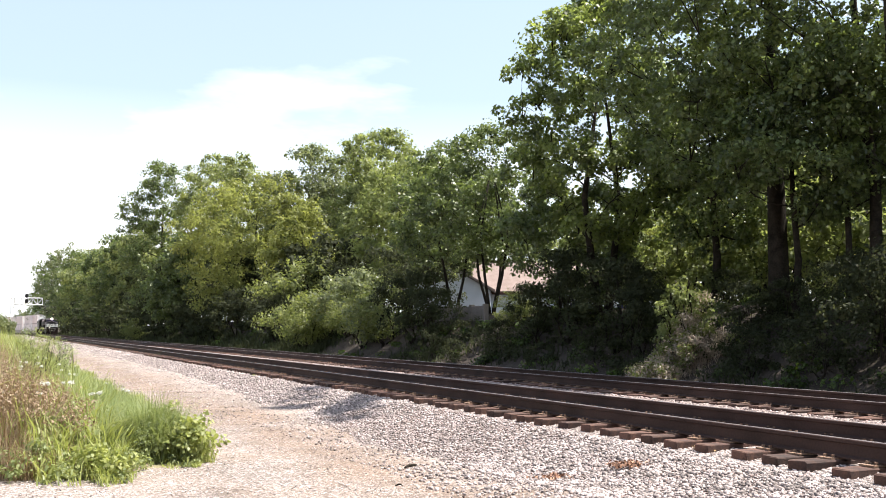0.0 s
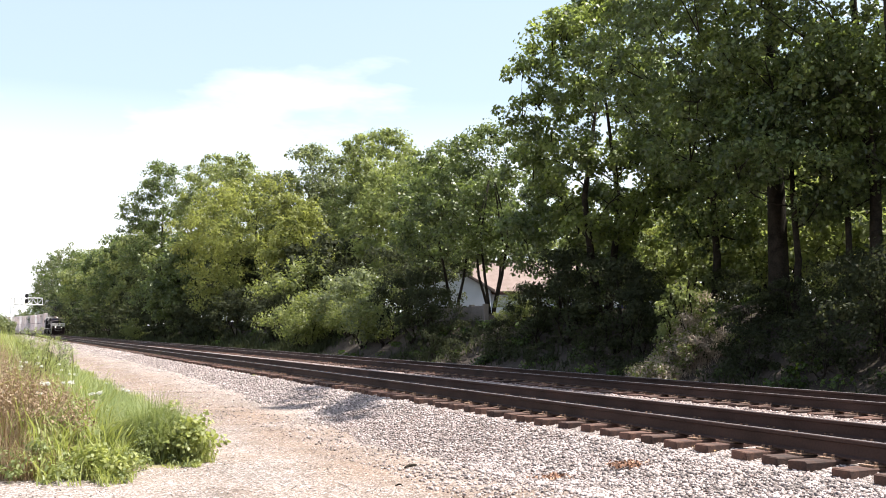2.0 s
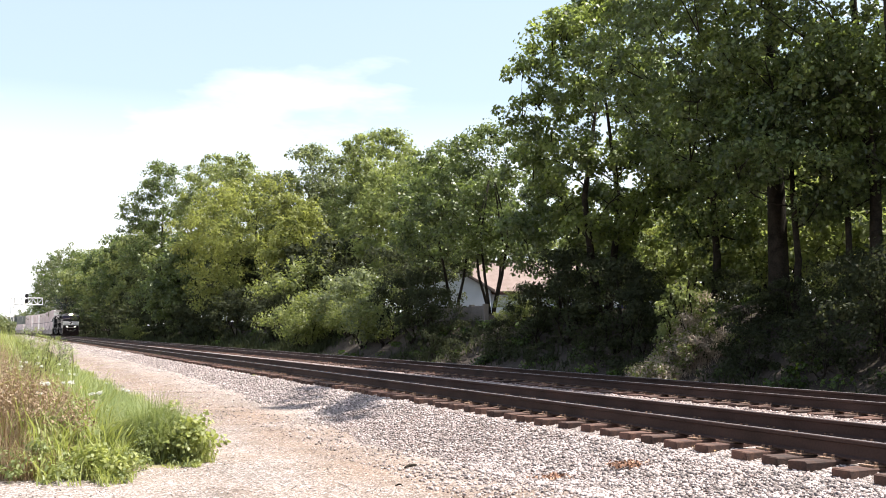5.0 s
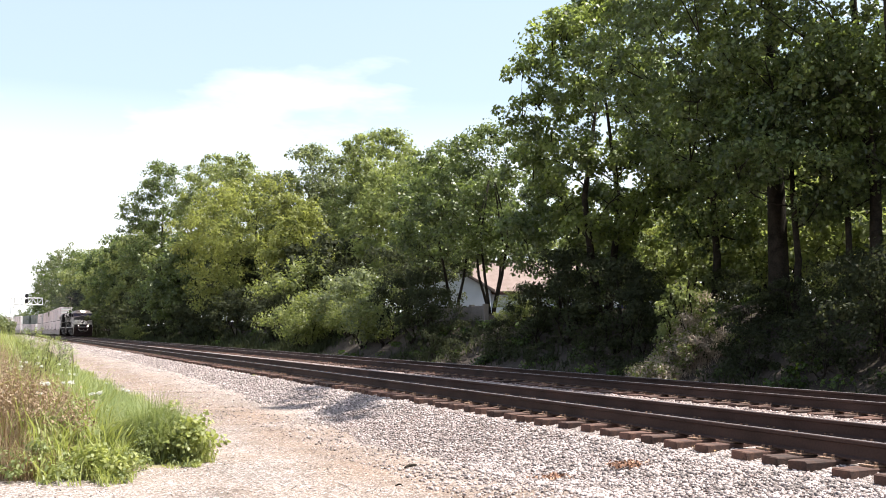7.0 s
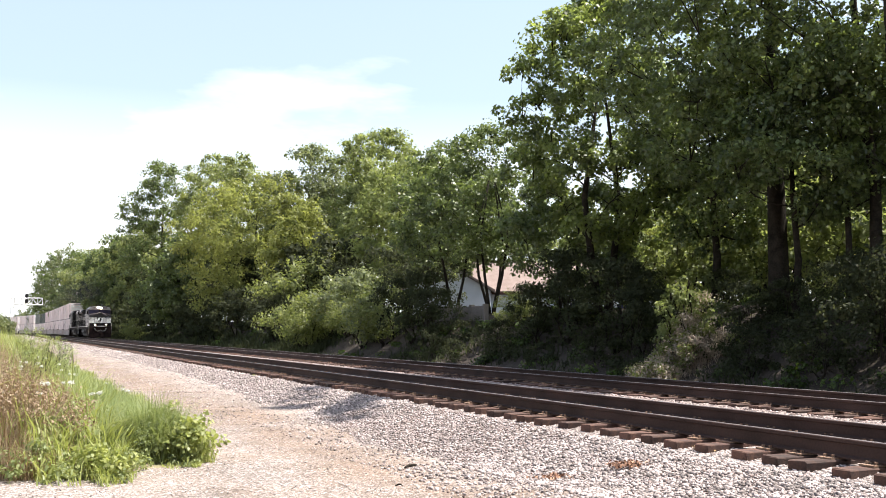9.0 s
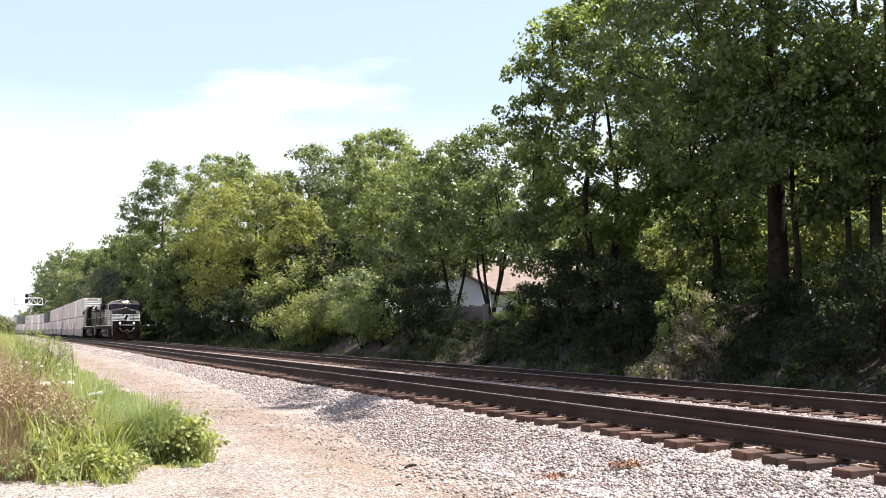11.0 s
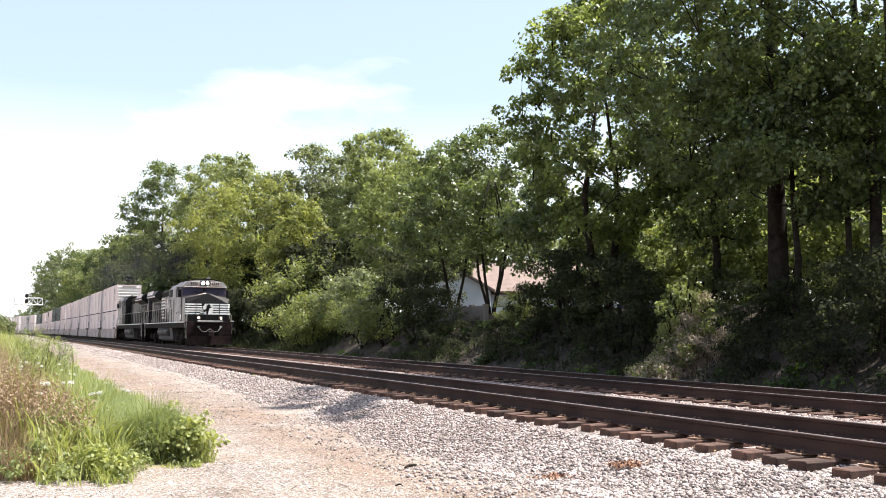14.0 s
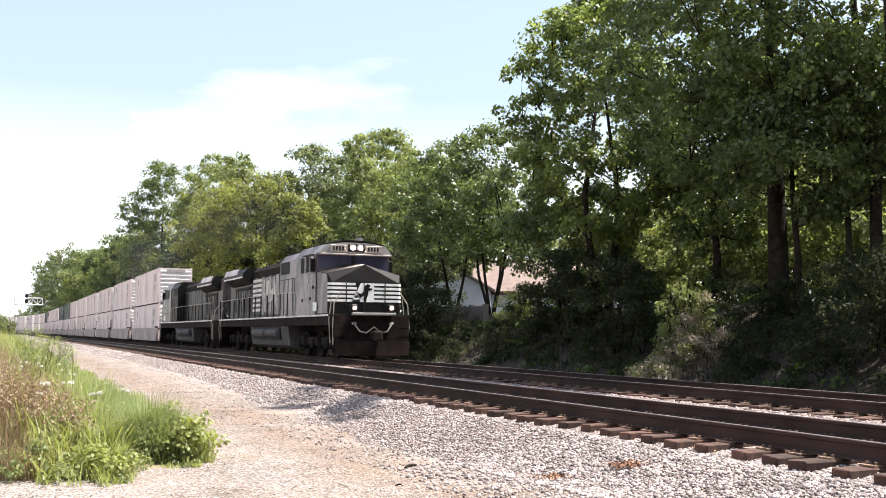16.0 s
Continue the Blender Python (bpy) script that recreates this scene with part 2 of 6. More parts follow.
M_TIE = surface("creosoted_wood", (0.026, 0.0125, 0.0092), (0.105, 0.048, 0.033), 0.9, scale=5, fine=45, per="object", spread=0.5, bump=0.5, dirt=(0.2, 0.105, 0.064), dirt_amt=0.45, dirt_scale=3)
M_PLATE = surface("tie_plate_steel", (0.15, 0.085, 0.055), (0.3, 0.2, 0.135), 0.8, metal=0.3, scale=9, fine=60)
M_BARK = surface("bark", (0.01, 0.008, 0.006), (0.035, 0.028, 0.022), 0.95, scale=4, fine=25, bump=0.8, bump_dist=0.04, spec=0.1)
M_LEAF_DARK = foliage("leaves_dark_green", (0.027, 0.038, 0.019), (0.158, 0.203, 0.07), 0.42, big=0.9, tcol=(1.75, 1.72, 1.1), rough=0.4, spec=0.5)
M_LEAF_DEEP = foliage("leaves_deep_green", (0.04, 0.056, 0.022), (0.205, 0.25, 0.085), 0.47, big=0.9, tcol=(1.72, 1.7, 1.0), rough=0.4, spec=0.45)
M_LEAF_MID = foliage("leaves_mid_green", (0.07, 0.088, 0.038), (0.24, 0.272, 0.114), 0.5, big=0.8, tcol=(1.72, 1.68, 1.1))
M_LEAF_LIGHT = foliage("leaves_yellow_green", (0.1, 0.116, 0.04), (0.238, 0.258, 0.096), 0.54, tcol=(1.78, 1.72, 1.0))
M_LEAF_BRIGHT = foliage("leaves_bright_green", (0.085, 0.106, 0.043), (0.245, 0.274, 0.115), 0.5, big=0.8, tcol=(1.64, 1.65, 1.0))
M_LEAF_OLIVE = foliage("leaves_olive_green", (0.08, 0.096, 0.036), (0.2, 0.222, 0.088), 0.5, tcol=(1.7, 1.7, 0.95))
M_LEAF_GREY = foliage("leaves_grey_green", (0.084, 0.1, 0.056), (0.185, 0.208, 0.12), 0.46, tcol=(1.6, 1.6, 0.95))
# leaf colour lowered to near black: shade under the trees is painted in
M_LEAF_SHADE = foliage("shade_darkened_leaves", (0.022, 0.026, 0.015), (0.062, 0.072, 0.038), 0.4, rough=0.7, spec=0.12, tcol=(1.65, 1.6, 1.1))
M_GRASS = foliage("grass_blades", (0.155, 0.188, 0.06), (0.34, 0.352, 0.137), 0.4, big=1.2, tcol=(1.5, 1.5, 0.9))
M_DRY = foliage("dry_stalks", (0.15, 0.1, 0.062), (0.38, 0.285, 0.185), 0.3, tcol=(1.2, 1.05, 0.8), big=1.5)
M_VINE = foliage("dry_vine", (0.26, 0.2, 0.15), (0.55, 0.46, 0.38), 0.3, tcol=(1.1, 1.05, 0.9), big=1.5)
M_WEED = foliage("weed_leaves", (0.125, 0.158, 0.07), (0.27, 0.298, 0.132), 0.4, big=1.5, tcol=(1.5, 1.5, 0.9))
M_FEATHER = foliage("feathery_weed", (0.15, 0.19, 0.09), (0.3, 0.34, 0.15), 0.4, big=1.5, tcol=(1.4, 1.45, 0.9))
M_FLOWER = foliage("white_umbels", (0.6, 0.58, 0.5), (0.8, 0.8, 0.75), 0.3, tcol=(1, 1, 1))
M_BLACK = surface("weathered_black_paint", (0.008, 0.0065, 0.007), (0.048, 0.038, 0.041), 0.5, scale=1.3, fine=14, bump=0.03, edge=0.08, dirt=(0.25, 0.195, 0.203), dirt_amt=0.75, dirt_scale=1.0, spec=0.28)
M_CAB = streaked(surface("weathered_grey_cab_paint", (0.055, 0.044, 0.047), (0.27, 0.215, 0.228), 0.42, scale=1.0, fine=14, bump=0.02, spec=0.36, edge=0.09, dirt=(0.025, 0.018, 0.018), dirt_amt=0.92, dirt_at=0.52, dirt_scale=0.8), 1.0, 1.3, 0.5)
M_BLACK = streaked(M_BLACK, 1.0, 0.9, 0.14)
M_WORN = streaked(surface("dirty_white_hood_paint", (0.03, 0.024, 0.024), (0.5, 0.42, 0.42), 0.45, scale=1.6, fine=16, bump=0.03, dirt=(0.03, 0.022, 0.022), dirt_amt=0.95, dirt_scale=1.6, spec=0.5, edge=0.1, dirt_at=0.45), 1.0, 0.85, 0.25)
M_NOSE = surface("black_paint", (0.004, 0.0036, 0.0038), (0.0105, 0.0095, 0.01), 0.5, scale=2, fine=20, bump=0.02, spec=0.13)
M_UNDER = surface("grimy_running_gear", (0.009, 0.007, 0.0065), (0.032, 0.024, 0.0225), 0.9, scale=3, fine=30, bump=0.3, spec=0.1)
M_PILOT = surface("rust_dusted_black_paint", (0.008, 0.006, 0.0056), (0.024, 0.016, 0.015), 0.9, scale=2.5, fine=25, bump=0.1, spec=0.05)
M_TANK = surface("dusty_tank_paint", (0.025, 0.02, 0.0195), (0.085, 0.068, 0.066), 0.75, scale=2, fine=20, bump=0.1)
M_WHITE = surface("white_stripe_paint", (0.62, 0.62, 0.6), (0.8, 0.8, 0.78), 0.5, scale=3, fine=30, bump=0.03)
M_GREYP = surface("grey_equipment_paint", (0.16, 0.155, 0.155), (0.28, 0.27, 0.265), 0.6, scale=2, fine=20, bump=0.05)
M_RAILING = surface("handrail_paint", (0.22, 0.2, 0.17), (0.38, 0.36, 0.31), 0.5, scale=4, fine=30, bump=0.03)
# the blue of reflected sky is mixed into the glass colour
M_WINDOW = plain_glass("sky_tinted_glass", (0.06, 0.058, 0.105), 0.14)
M_LAMP = glowing("lit_headlight", (1.0, 0.8, 0.62), 140)
M_DITCH = glowing("lit_ditch_light", (1.0, 0.68, 0.5), 45)
M_LAMP_OFF = surface("unlit_lamp_glass", (0.3, 0.3, 0.3), (0.4, 0.4, 0.4), 0.15, bump=0)
M_BOX = surface("white_container_paint", (0.65, 0.535, 0.535), (0.79, 0.67, 0.67), 0.55, scale=0.7, fine=12, bump=0.04, per="object", spread=0.08, dirt=(0.4, 0.31, 0.285), dirt_amt=0.7, dirt_at=0.45, dirt_scale=0.8)
M_BOX = streaked(M_BOX, 1.0, 1.0, 0.4)
M_BOX_B = surface("dull_green_container_paint", (0.06, 0.075, 0.07), (0.11, 0.125, 0.118), 0.6, scale=0.7, fine=12, bump=0.04, dirt=(0.2, 0.18, 0.165), dirt_amt=0.4)
M_WELL = surface("dusty_well_car_paint", (0.3, 0.235, 0.22), (0.48, 0.39, 0.365), 0.75, scale=0.8, fine=15, bump=0.08, dirt=(0.2, 0.15, 0.13), dirt_amt=0.7)
M_BOARD = surface("cream_number_board", (0.24, 0.21, 0.19), (0.36, 0.31, 0.285), 0.5, scale=4, fine=40, bump=0.02)
M_SILL = surface("worn_white_sill_paint", (0.42, 0.36, 0.35), (0.8, 0.72, 0.69), 0.6, scale=1.5, fine=14, bump=0.03, edge=0.1)
M_MARK = surface("faded_marking", (0.3, 0.28, 0.27), (0.4, 0.37, 0.35), 0.7)
M_DARK = surface("dark_opening", (0.008, 0.008, 0.008), (0.02, 0.02, 0.02), 0.9, bump=0)
M_STEEL = surface("galvanised_steel", (0.5, 0.5, 0.5), (0.7, 0.7, 0.7), 0.5, metal=0.5, scale=2, fine=15)


def thin_smoke(name, color, most):
    """Smoke seen through: patches of soot that thin out to clear air at the rim of each unit-sized puff."""
    m = bpy.data.materials.new(name)
    m.use_nodes = True
    n, l = m.node_tree.nodes, m.node_tree.links
    p = n["Principled BSDF"]
    p.inputs["Base Color"].default_value = (*color, 1)
    p.inputs["Roughness"].default_value, p.inputs["Specular IOR Level"].default_value = 1.0, 0.0
    tc, nz, mr = n.new("ShaderNodeTexCoord"), n.new("ShaderNodeTexNoise"), n.new("ShaderNodeMapRange")
    info, shift = n.new("ShaderNodeObjectInfo"), n.new("ShaderNodeVectorMath")
    l.new(tc.outputs["Object"], shift.inputs[0])
    l.new(info.outputs["Random"], shift.inputs[2])
    shift.operation = "MULTIPLY_ADD"
    shift.inputs[1].default_value = (1.4, 1.8, 1.4)
    nz.inputs["Scale"].default_value, nz.inputs["Detail"].default_value = 1.3, 4
    mr.inputs["From Min"].default_value, mr.inputs["From Max"].default_value = 0.3, 0.7
    mr.inputs["To Max"].default_value = most
    ln, fade, mul = n.new("ShaderNodeVectorMath"), n.new("ShaderNodeMapRange"), n.new("ShaderNodeMath")
    ln.operation, fade.interpolation_type, mul.operation = "LENGTH", "SMOOTHSTEP", "MULTIPLY"
    flat = n.new("ShaderNodeVectorMath")
    flat.operation = "MULTIPLY"
    flat.inputs[1].default_value = (0, 1, 1)
    l.new(tc.outputs["Object"], flat.inputs[0])
    l.new(flat.outputs["Vector"], ln.inputs[0])
    fade.inputs["From Min"].default_value, fade.inputs["From Max"].default_value = 0.98, 0.1
    l.new(ln.outputs["Value"], fade.inputs["Value"])
    l.new(shift.outputs["Vector"], nz.inputs["Vector"])
    l.new(nz.outputs["Fac"], mr.inputs["Value"])
    l.new(mr.outputs["Result"], mul.inputs[0])
    l.new(fade.outputs["Result"], mul.inputs[1])
    l.new(mul.outputs[0], p.inputs["Alpha"])
    return m


M_SMOKE = thin_smoke("exhaust_smoke", (0.035, 0.034, 0.036), 0.68)
M_HAZE = thin_smoke("thin_smoke", (0.1, 0.098, 0.1), 0.4)
M_IVY = foliage("ivy_leaves", (0.03, 0.055, 0.015), (0.09, 0.13, 0.035), 0.4)
M_LITTER = surface("leaf_litter", (0.05, 0.036, 0.026), (0.15, 0.118, 0.09), 0.95, per="island", spread=0.5, bump=0)
M_WALL = surface("white_siding", (0.4, 0.43, 0.48), (0.5, 0.53, 0.58), 0.7, scale=1, fine=15)
M_SHINGLE = surface("tan_shingles", (0.16, 0.115, 0.098), (0.22, 0.165, 0.145), 0.9, scale=2, fine=18, bump=0.4)
M_YARD_WALL = surface("stained_yard_wall", (0.1, 0.085, 0.078), (0.19, 0.165, 0.15), 0.9, scale=1.2, fine=16, dirt=(0.05, 0.042, 0.036), dirt_amt=0.6)
M_CONCRETE = surface("grey_concrete", (0.3, 0.29, 0.28), (0.42, 0.41, 0.4), 0.9, scale=1.2, fine=16)


# ---- mesh helpers ----
def link_mesh(name, bm, material, parent=None, label="", smooth=False):
    me = bpy.data.meshes.new(name)
    bm.normal_update()
    bm.to_mesh(me)
    bm.free()
    me.materials.append(material)
    if smooth:
        for f in me.polygons:
            f.use_smooth = True
    ob = new(name, me)
    if parent:
        ob.parent = parent
    if label:
        ob["label"] = label
    return ob


def part(name, bm, material, parent, label="", smooth=False):
    return link_mesh(name, bm, material, parent, label, smooth)


def array_mesh(name, verts, faces, material):
    """A mesh from arrays: verts (n, 3), faces (m, 3 or 4)."""
    me = bpy.data.meshes.new(name)
    k = faces.shape[1]
    me.vertices.add(len(verts))
    me.vertices.foreach_set("co", np.ascontiguousarray(verts, dtype=np.float32).ravel())
    me.loops.add(faces.size)
    me.loops.foreach_set("vertex_index", faces.astype(np.int32).ravel())
    me.polygons.add(len(faces))
    me.polygons.foreach_set("loop_start", np.arange(0, faces.size, k, dtype=np.int32))
    me.polygons.foreach_set("loop_total", np.full(len(faces), k, dtype=np.int32))
    me.update(calc_edges=True)
    me.materials.append(material)
    return me


def box(bm, x0, x1, y0, y1, z0, z1, bevel=0.0, seg=1):
    vs = bmesh.ops.create_cube(bm, size=1.0)["verts"]
    for v in vs:
        v.co = Vector(((x0 + x1) / 2 + v.co.x * (x1 - x0), (y0 + y1) / 2 + v.co.y * (y1 - y0), (z0 + z1) / 2 + v.co.z * (z1 - z0)))
    if bevel:
        es = list({e for v in vs for e in v.link_edges})
        bmesh.ops.bevel(bm, geom=es, offset=bevel, segments=seg, affect="EDGES", profile=0.6)


def cyl(bm, p0, p1, r0, r1=None, sides=10, caps=True):
    """A cylinder or cone from p0 to p1."""
    p0, p1 = Vector(p0), Vector(p1)
    r1 = r0 if r1 is None else r1
    m = Matrix.Translation((p0 + p1) / 2) @ (p1 - p0).to_track_quat("Z", "Y").to_matrix().to_4x4()
    bmesh.ops.create_cone(bm, cap_ends=caps, segments=sides, radius1=r0, radius2=r1, depth=(p1 - p0).length, matrix=m)


def prism(bm, outline, lo, hi, axis="y"):
    """Extrudes a closed outline of (u, w) pairs between lo and hi. axis y: u is x, w is z; x: u is y, w is z; z: u is x, w is y."""
    put = {"y": lambda u, w, t: (u, t, w), "x": lambda u, w, t: (t, u, w), "z": lambda u, w, t: (u, w, t)}[axis]
    a = [bm.verts.new(put(u, w, lo)) for u, w in outline]
    b = [bm.verts.new(put(u, w, hi)) for u, w in outline]
    n = len(outline)
    bm.faces.new(a)
    bm.faces.new(b[::-1])
    for i in range(n):
        bm.faces.new((a[i], b[i], b[(i + 1) % n], a[(i + 1) % n]))
    bmesh.ops.recalc_face_normals(bm, faces=bm.faces[:])


def tube(bm, pts, radii, sides=7):
    """A round tapered tube along points."""
    rings, q, before = [], None, None
    for i, p in enumerate(pts):
        d = (Vector(pts[min(i + 1, len(pts) - 1)]) - Vector(pts[max(i - 1, 0)])).normalized()
        q = d.to_track_quat("Z", "Y") if q is None else before.rotation_difference(d) @ q
        before = d
        r = radii[i]
        rings.append([bm.verts.new(Vector(p) + q @ Vector((r * math.cos(2 * math.pi * k / sides), r * math.sin(2 * math.pi * k / sides), 0))) for k in range(sides)])
    for a, b in zip(rings, rings[1:]):
        for k in range(sides):
            bm.faces.new((a[k], a[(k + 1) % sides], b[(k + 1) % sides], b[k]))
    bm.faces.new(rings[0][::-1])
    bm.faces.new(rings[-1])


# ---- the line of the railway: straight for 300 m, then a bend ----
RAIL_Z, NEAR_X, FAR_X = 0.52, 8.338, 12.916
BEND_AT, BEND_R = 300.0, 620.0


def on_track(lat, s):
    """Place and heading of a point lat metres beside the camera's line, s metres along it."""
    if s <= BEND_AT:
        return lat, s, 0.0
    a = (s - BEND_AT) / BEND_R
    return -BEND_R + (BEND_R + lat) * math.cos(a), BEND_AT + (BEND_R + lat) * math.sin(a), a


def ease(a, b, v):
    t = min(1.0, max(0.0, (v - a) / (b - a)))
    return t * t * (3 - 2 * t)


def ground_z(x, y):
    """Height of the ground: gravel road, ditch beyond the track, a bank with trees on it."""
    z = (0.06 * noise.noise((x * 0.3, y * 0.3, 0.0)) * ease(30, 4, abs(x - 4)) + 0.03 * noise.noise((x * 1.1, y * 1.1, 3.0))) * ease(55, 18, y)
    z += 0.35 * ease(2.2, -4.0, x) * ease(4, 14, y)
    z += 2.5 * ease(15.6, 21.0, x) + 0.25 * noise.noise((x * 0.2, y * 0.15, 7.0)) * ease(15, 19, x)
    z += 0.1 * ease(22, 38, y) * ease(4.6, 5.2, x) * ease(6.2, 5.7, x)
    z -= 2.5 * ease(30, 60, x) * 0.4
    return z
# ---- ground ----
def make_ground():
    xs = sorted(set([-900, -400, -200, -100, -60, -40, -25, -16, -10] + [i * 0.5 - 8 for i in range(0, 64)] + [25, 27, 30, 34, 40, 50, 60, 80, 110, 160, 250, 400, 900]))
    ys = sorted(set([-200, -80, -30, -12, -5] + [i * 0.6 for i in range(0, 70)] + [44 + 3 * i for i in range(30)] + [140 + 12 * i for i in range(30)] + [520, 600, 700, 850, 1100, 1500, 2200, 3000]))
    verts = np.array([(bend_x(x, y), y, ground_z(x, y)) for y in ys for x in xs])
    w = len(xs)
    faces = np.array([(j * w + i, j * w + i + 1, (j + 1) * w + i + 1, (j + 1) * w + i) for j in range(len(ys) - 1) for i in range(w - 1)])
    me = array_mesh("ground", verts, faces, M_ROAD)
    me.materials.append(M_SOIL)
    me.materials.append(M_VERGE)
    for f in me.polygons:
        f.use_smooth = True
        c = f.center
        lat = c.x + (bend_x(0, c.y) * -1)
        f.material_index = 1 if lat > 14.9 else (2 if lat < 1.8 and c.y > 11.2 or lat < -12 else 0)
    ob = new("ground", me)
    tagged(ob, "pale gravel access road beside a wooded earth bank", "ground", kind="structure")


def bend_x(x, y):
    if y <= BEND_AT:
        return x
    a = math.asin(min(0.9, (y - BEND_AT) / BEND_R))
    return x - BEND_R * (1 - math.cos(a))


M_VERGE = surface("verge_soil", (0.12, 0.1, 0.05), (0.26, 0.22, 0.13), 0.95, scale=1.2, fine=18, mix_fine=0.5, bump=0.6)
make_ground()


def stations(start, end):
    out, s = [], start
    while s < end:
        out.append(s)
        s += 50.0 if s < 299 else 10.0
    return out + [end]


def sweep(bm, outline, centre, start, end):
    """Sweeps a closed (x, z) outline along the line of the track."""
    rings = []
    for s in stations(start, end):
        px, py, a = on_track(centre, s)
        rings.append([bm.verts.new((px + u * math.cos(a), py + u * math.sin(a), w)) for u, w in outline])
    n = len(outline)
    for a, b in zip(rings, rings[1:]):
        for k in range(n):
            bm.faces.new((a[k], a[(k + 1) % n], b[(k + 1) % n], b[k]))
    bm.faces.new(rings[0])
    bm.faces.new(rings[-1][::-1])
    bmesh.ops.recalc_face_normals(bm, faces=bm.faces[:])


def bed_z(x):
    """Top of the ballast across the two tracks."""
    if x < 7.15:
        return -0.03 + 0.25 * ease(4.95, 7.05, x)
    if x > 14.2:
        return 0.28 - 0.38 * ease(14.2, 16.2, x)
    return 0.22 + 0.053 * ease(7.1, 7.6, x) + 0.045 * ease(9.65, 10.1, x) * ease(11.6, 11.15, x)


def make_bed():
    bm = bmesh.new()
    xs = [4.7 + 0.245 * i for i in range(11)] + [7.4 + 0.3 * i for i in range(24)] + [14.6, 15.0, 15.6, 16.2]
    sweep(bm, [(x - 10, bed_z(x)) for x in xs] + [(6.2, -0.6), (-5.3, -0.6)], 10, -6, 760)
    tagged(link_mesh("ballast_bed", bm, M_BED, smooth=True), "pale grey crushed stone bed under the two tracks", "ballast", kind="structure")


make_bed()

RAIL_OUTLINE = [(-0.075, -0.185), (0.075, -0.185), (0.075, -0.172), (0.012, -0.155), (0.009, -0.05), (0.036, -0.038), (0.037, -0.006), (0.03, 0), (-0.03, 0), (-0.037, -0.006), (-0.036, -0.038), (-0.009, -0.05), (-0.012, -0.155), (-0.075, -0.172)]


NEAR_TIES = [0.48, 0.52, 0.43, 0.47, 0.62, 0.48, 0.48, 0.46]  # uneven sleeper spacing beside the road


def make_track(centre, label, ties_from, ties_to):
    root = tagged(new("railway_track"), label, "railway track", group="parallel tracks", kind="structure")
    for side in (-0.7525, 0.7525):
        bm = bmesh.new()
        sweep(bm, [(u, w + RAIL_Z) for u, w in RAIL_OUTLINE], centre + side, -6, 740)
        rail = part("rail", bm, M_RAIL, root, "rust-brown steel rail")
        bm = bmesh.new()
        sweep(bm, [(-0.022, RAIL_Z - 0.002), (0.022, RAIL_Z - 0.002), (0.018, RAIL_Z + 0.003), (-0.018, RAIL_Z + 0.003)], centre + side, -6, 740)
        part("running_surface", bm, M_HEAD, rail, "worn bright running surface")
    # sleepers: a few worn shapes, each laid slightly off square
    rnd = random.Random(int(centre * 10))
    shapes = []
    for k in range(6):
        bm = bmesh.new()
        box(bm, -1.25 + rnd.uniform(-0.04, 0.05), 1.3 + rnd.uniform(-0.05, 0.05), -0.115, 0.115, -0.17, 0.0, 0.012)
        for v in bm.verts:
            v.co += Vector((rnd.uniform(-0.012, 0.012), rnd.uniform(-0.008, 0.008), rnd.uniform(-0.006, 0.004)))
        me = bpy.data.meshes.new("sleeper")
        bm.normal_update()
        bm.to_mesh(me)
        bm.free()
        me.materials.append(M_TIE)
        shapes.append(me)
    bm = bmesh.new()
    for side in (-0.7525, 0.7525):
        box(bm, side - 0.17, side + 0.17, -0.09, 0.09, 0.0, 0.016)
        for dx in (-0.1, 0.1):
            for dy in (-0.05, 0.05):
                box(bm, side + dx - 0.014, side + dx + 0.014, dy - 0.012, dy + 0.012, 0.016, 0.045)
    plates = bpy.data.meshes.new("tie_plate")
    bm.to_mesh(plates)
    bm.free()
    plates.materials.append(M_PLATE)
    near_gaps = NEAR_TIES if centre == NEAR_X else []
    s, far = (-2.69 if near_gaps else -3.0 + rnd.random() * 0.4), bmesh.new()
    while s < 420:
        px, py, a = on_track(centre + rnd.uniform(-0.05, 0.05), s)
        m = pose(px, py, RAIL_Z - 0.20 + rnd.uniform(-0.012, 0.004), rnd.uniform(-1, 1), 0, math.degrees(a) + rnd.uniform(-1.6, 1.6))
        if ties_from <= s <= ties_to:
            t = new("sleeper", shapes[rnd.randrange(6)])
            t.parent, t.matrix_basis = root, m
            p = new("tie_plate", plates)
            p.parent, p.matrix_basis = t, pose(0, 0, 0.001)
        elif s > ties_to:
            vs = bmesh.ops.create_cube(far, size=1.0)["verts"]
            for v in vs:
                v.co = m @ Vector((v.co.x * 2.6, v.co.y * 0.23, -0.085 + v.co.z * 0.17))
        step = 0.502 * rnd.uniform(0.9, 1.1)
        k = round((s + 2.69) / 0.5)
        s += near_gaps[k - 18] if near_gaps and 18 <= k < 18 + len(near_gaps) else 0.5 if near_gaps and k < 18 else step
    part("distant_sleepers", far, M_TIE, root)["kind"] = "stuff"
    return root


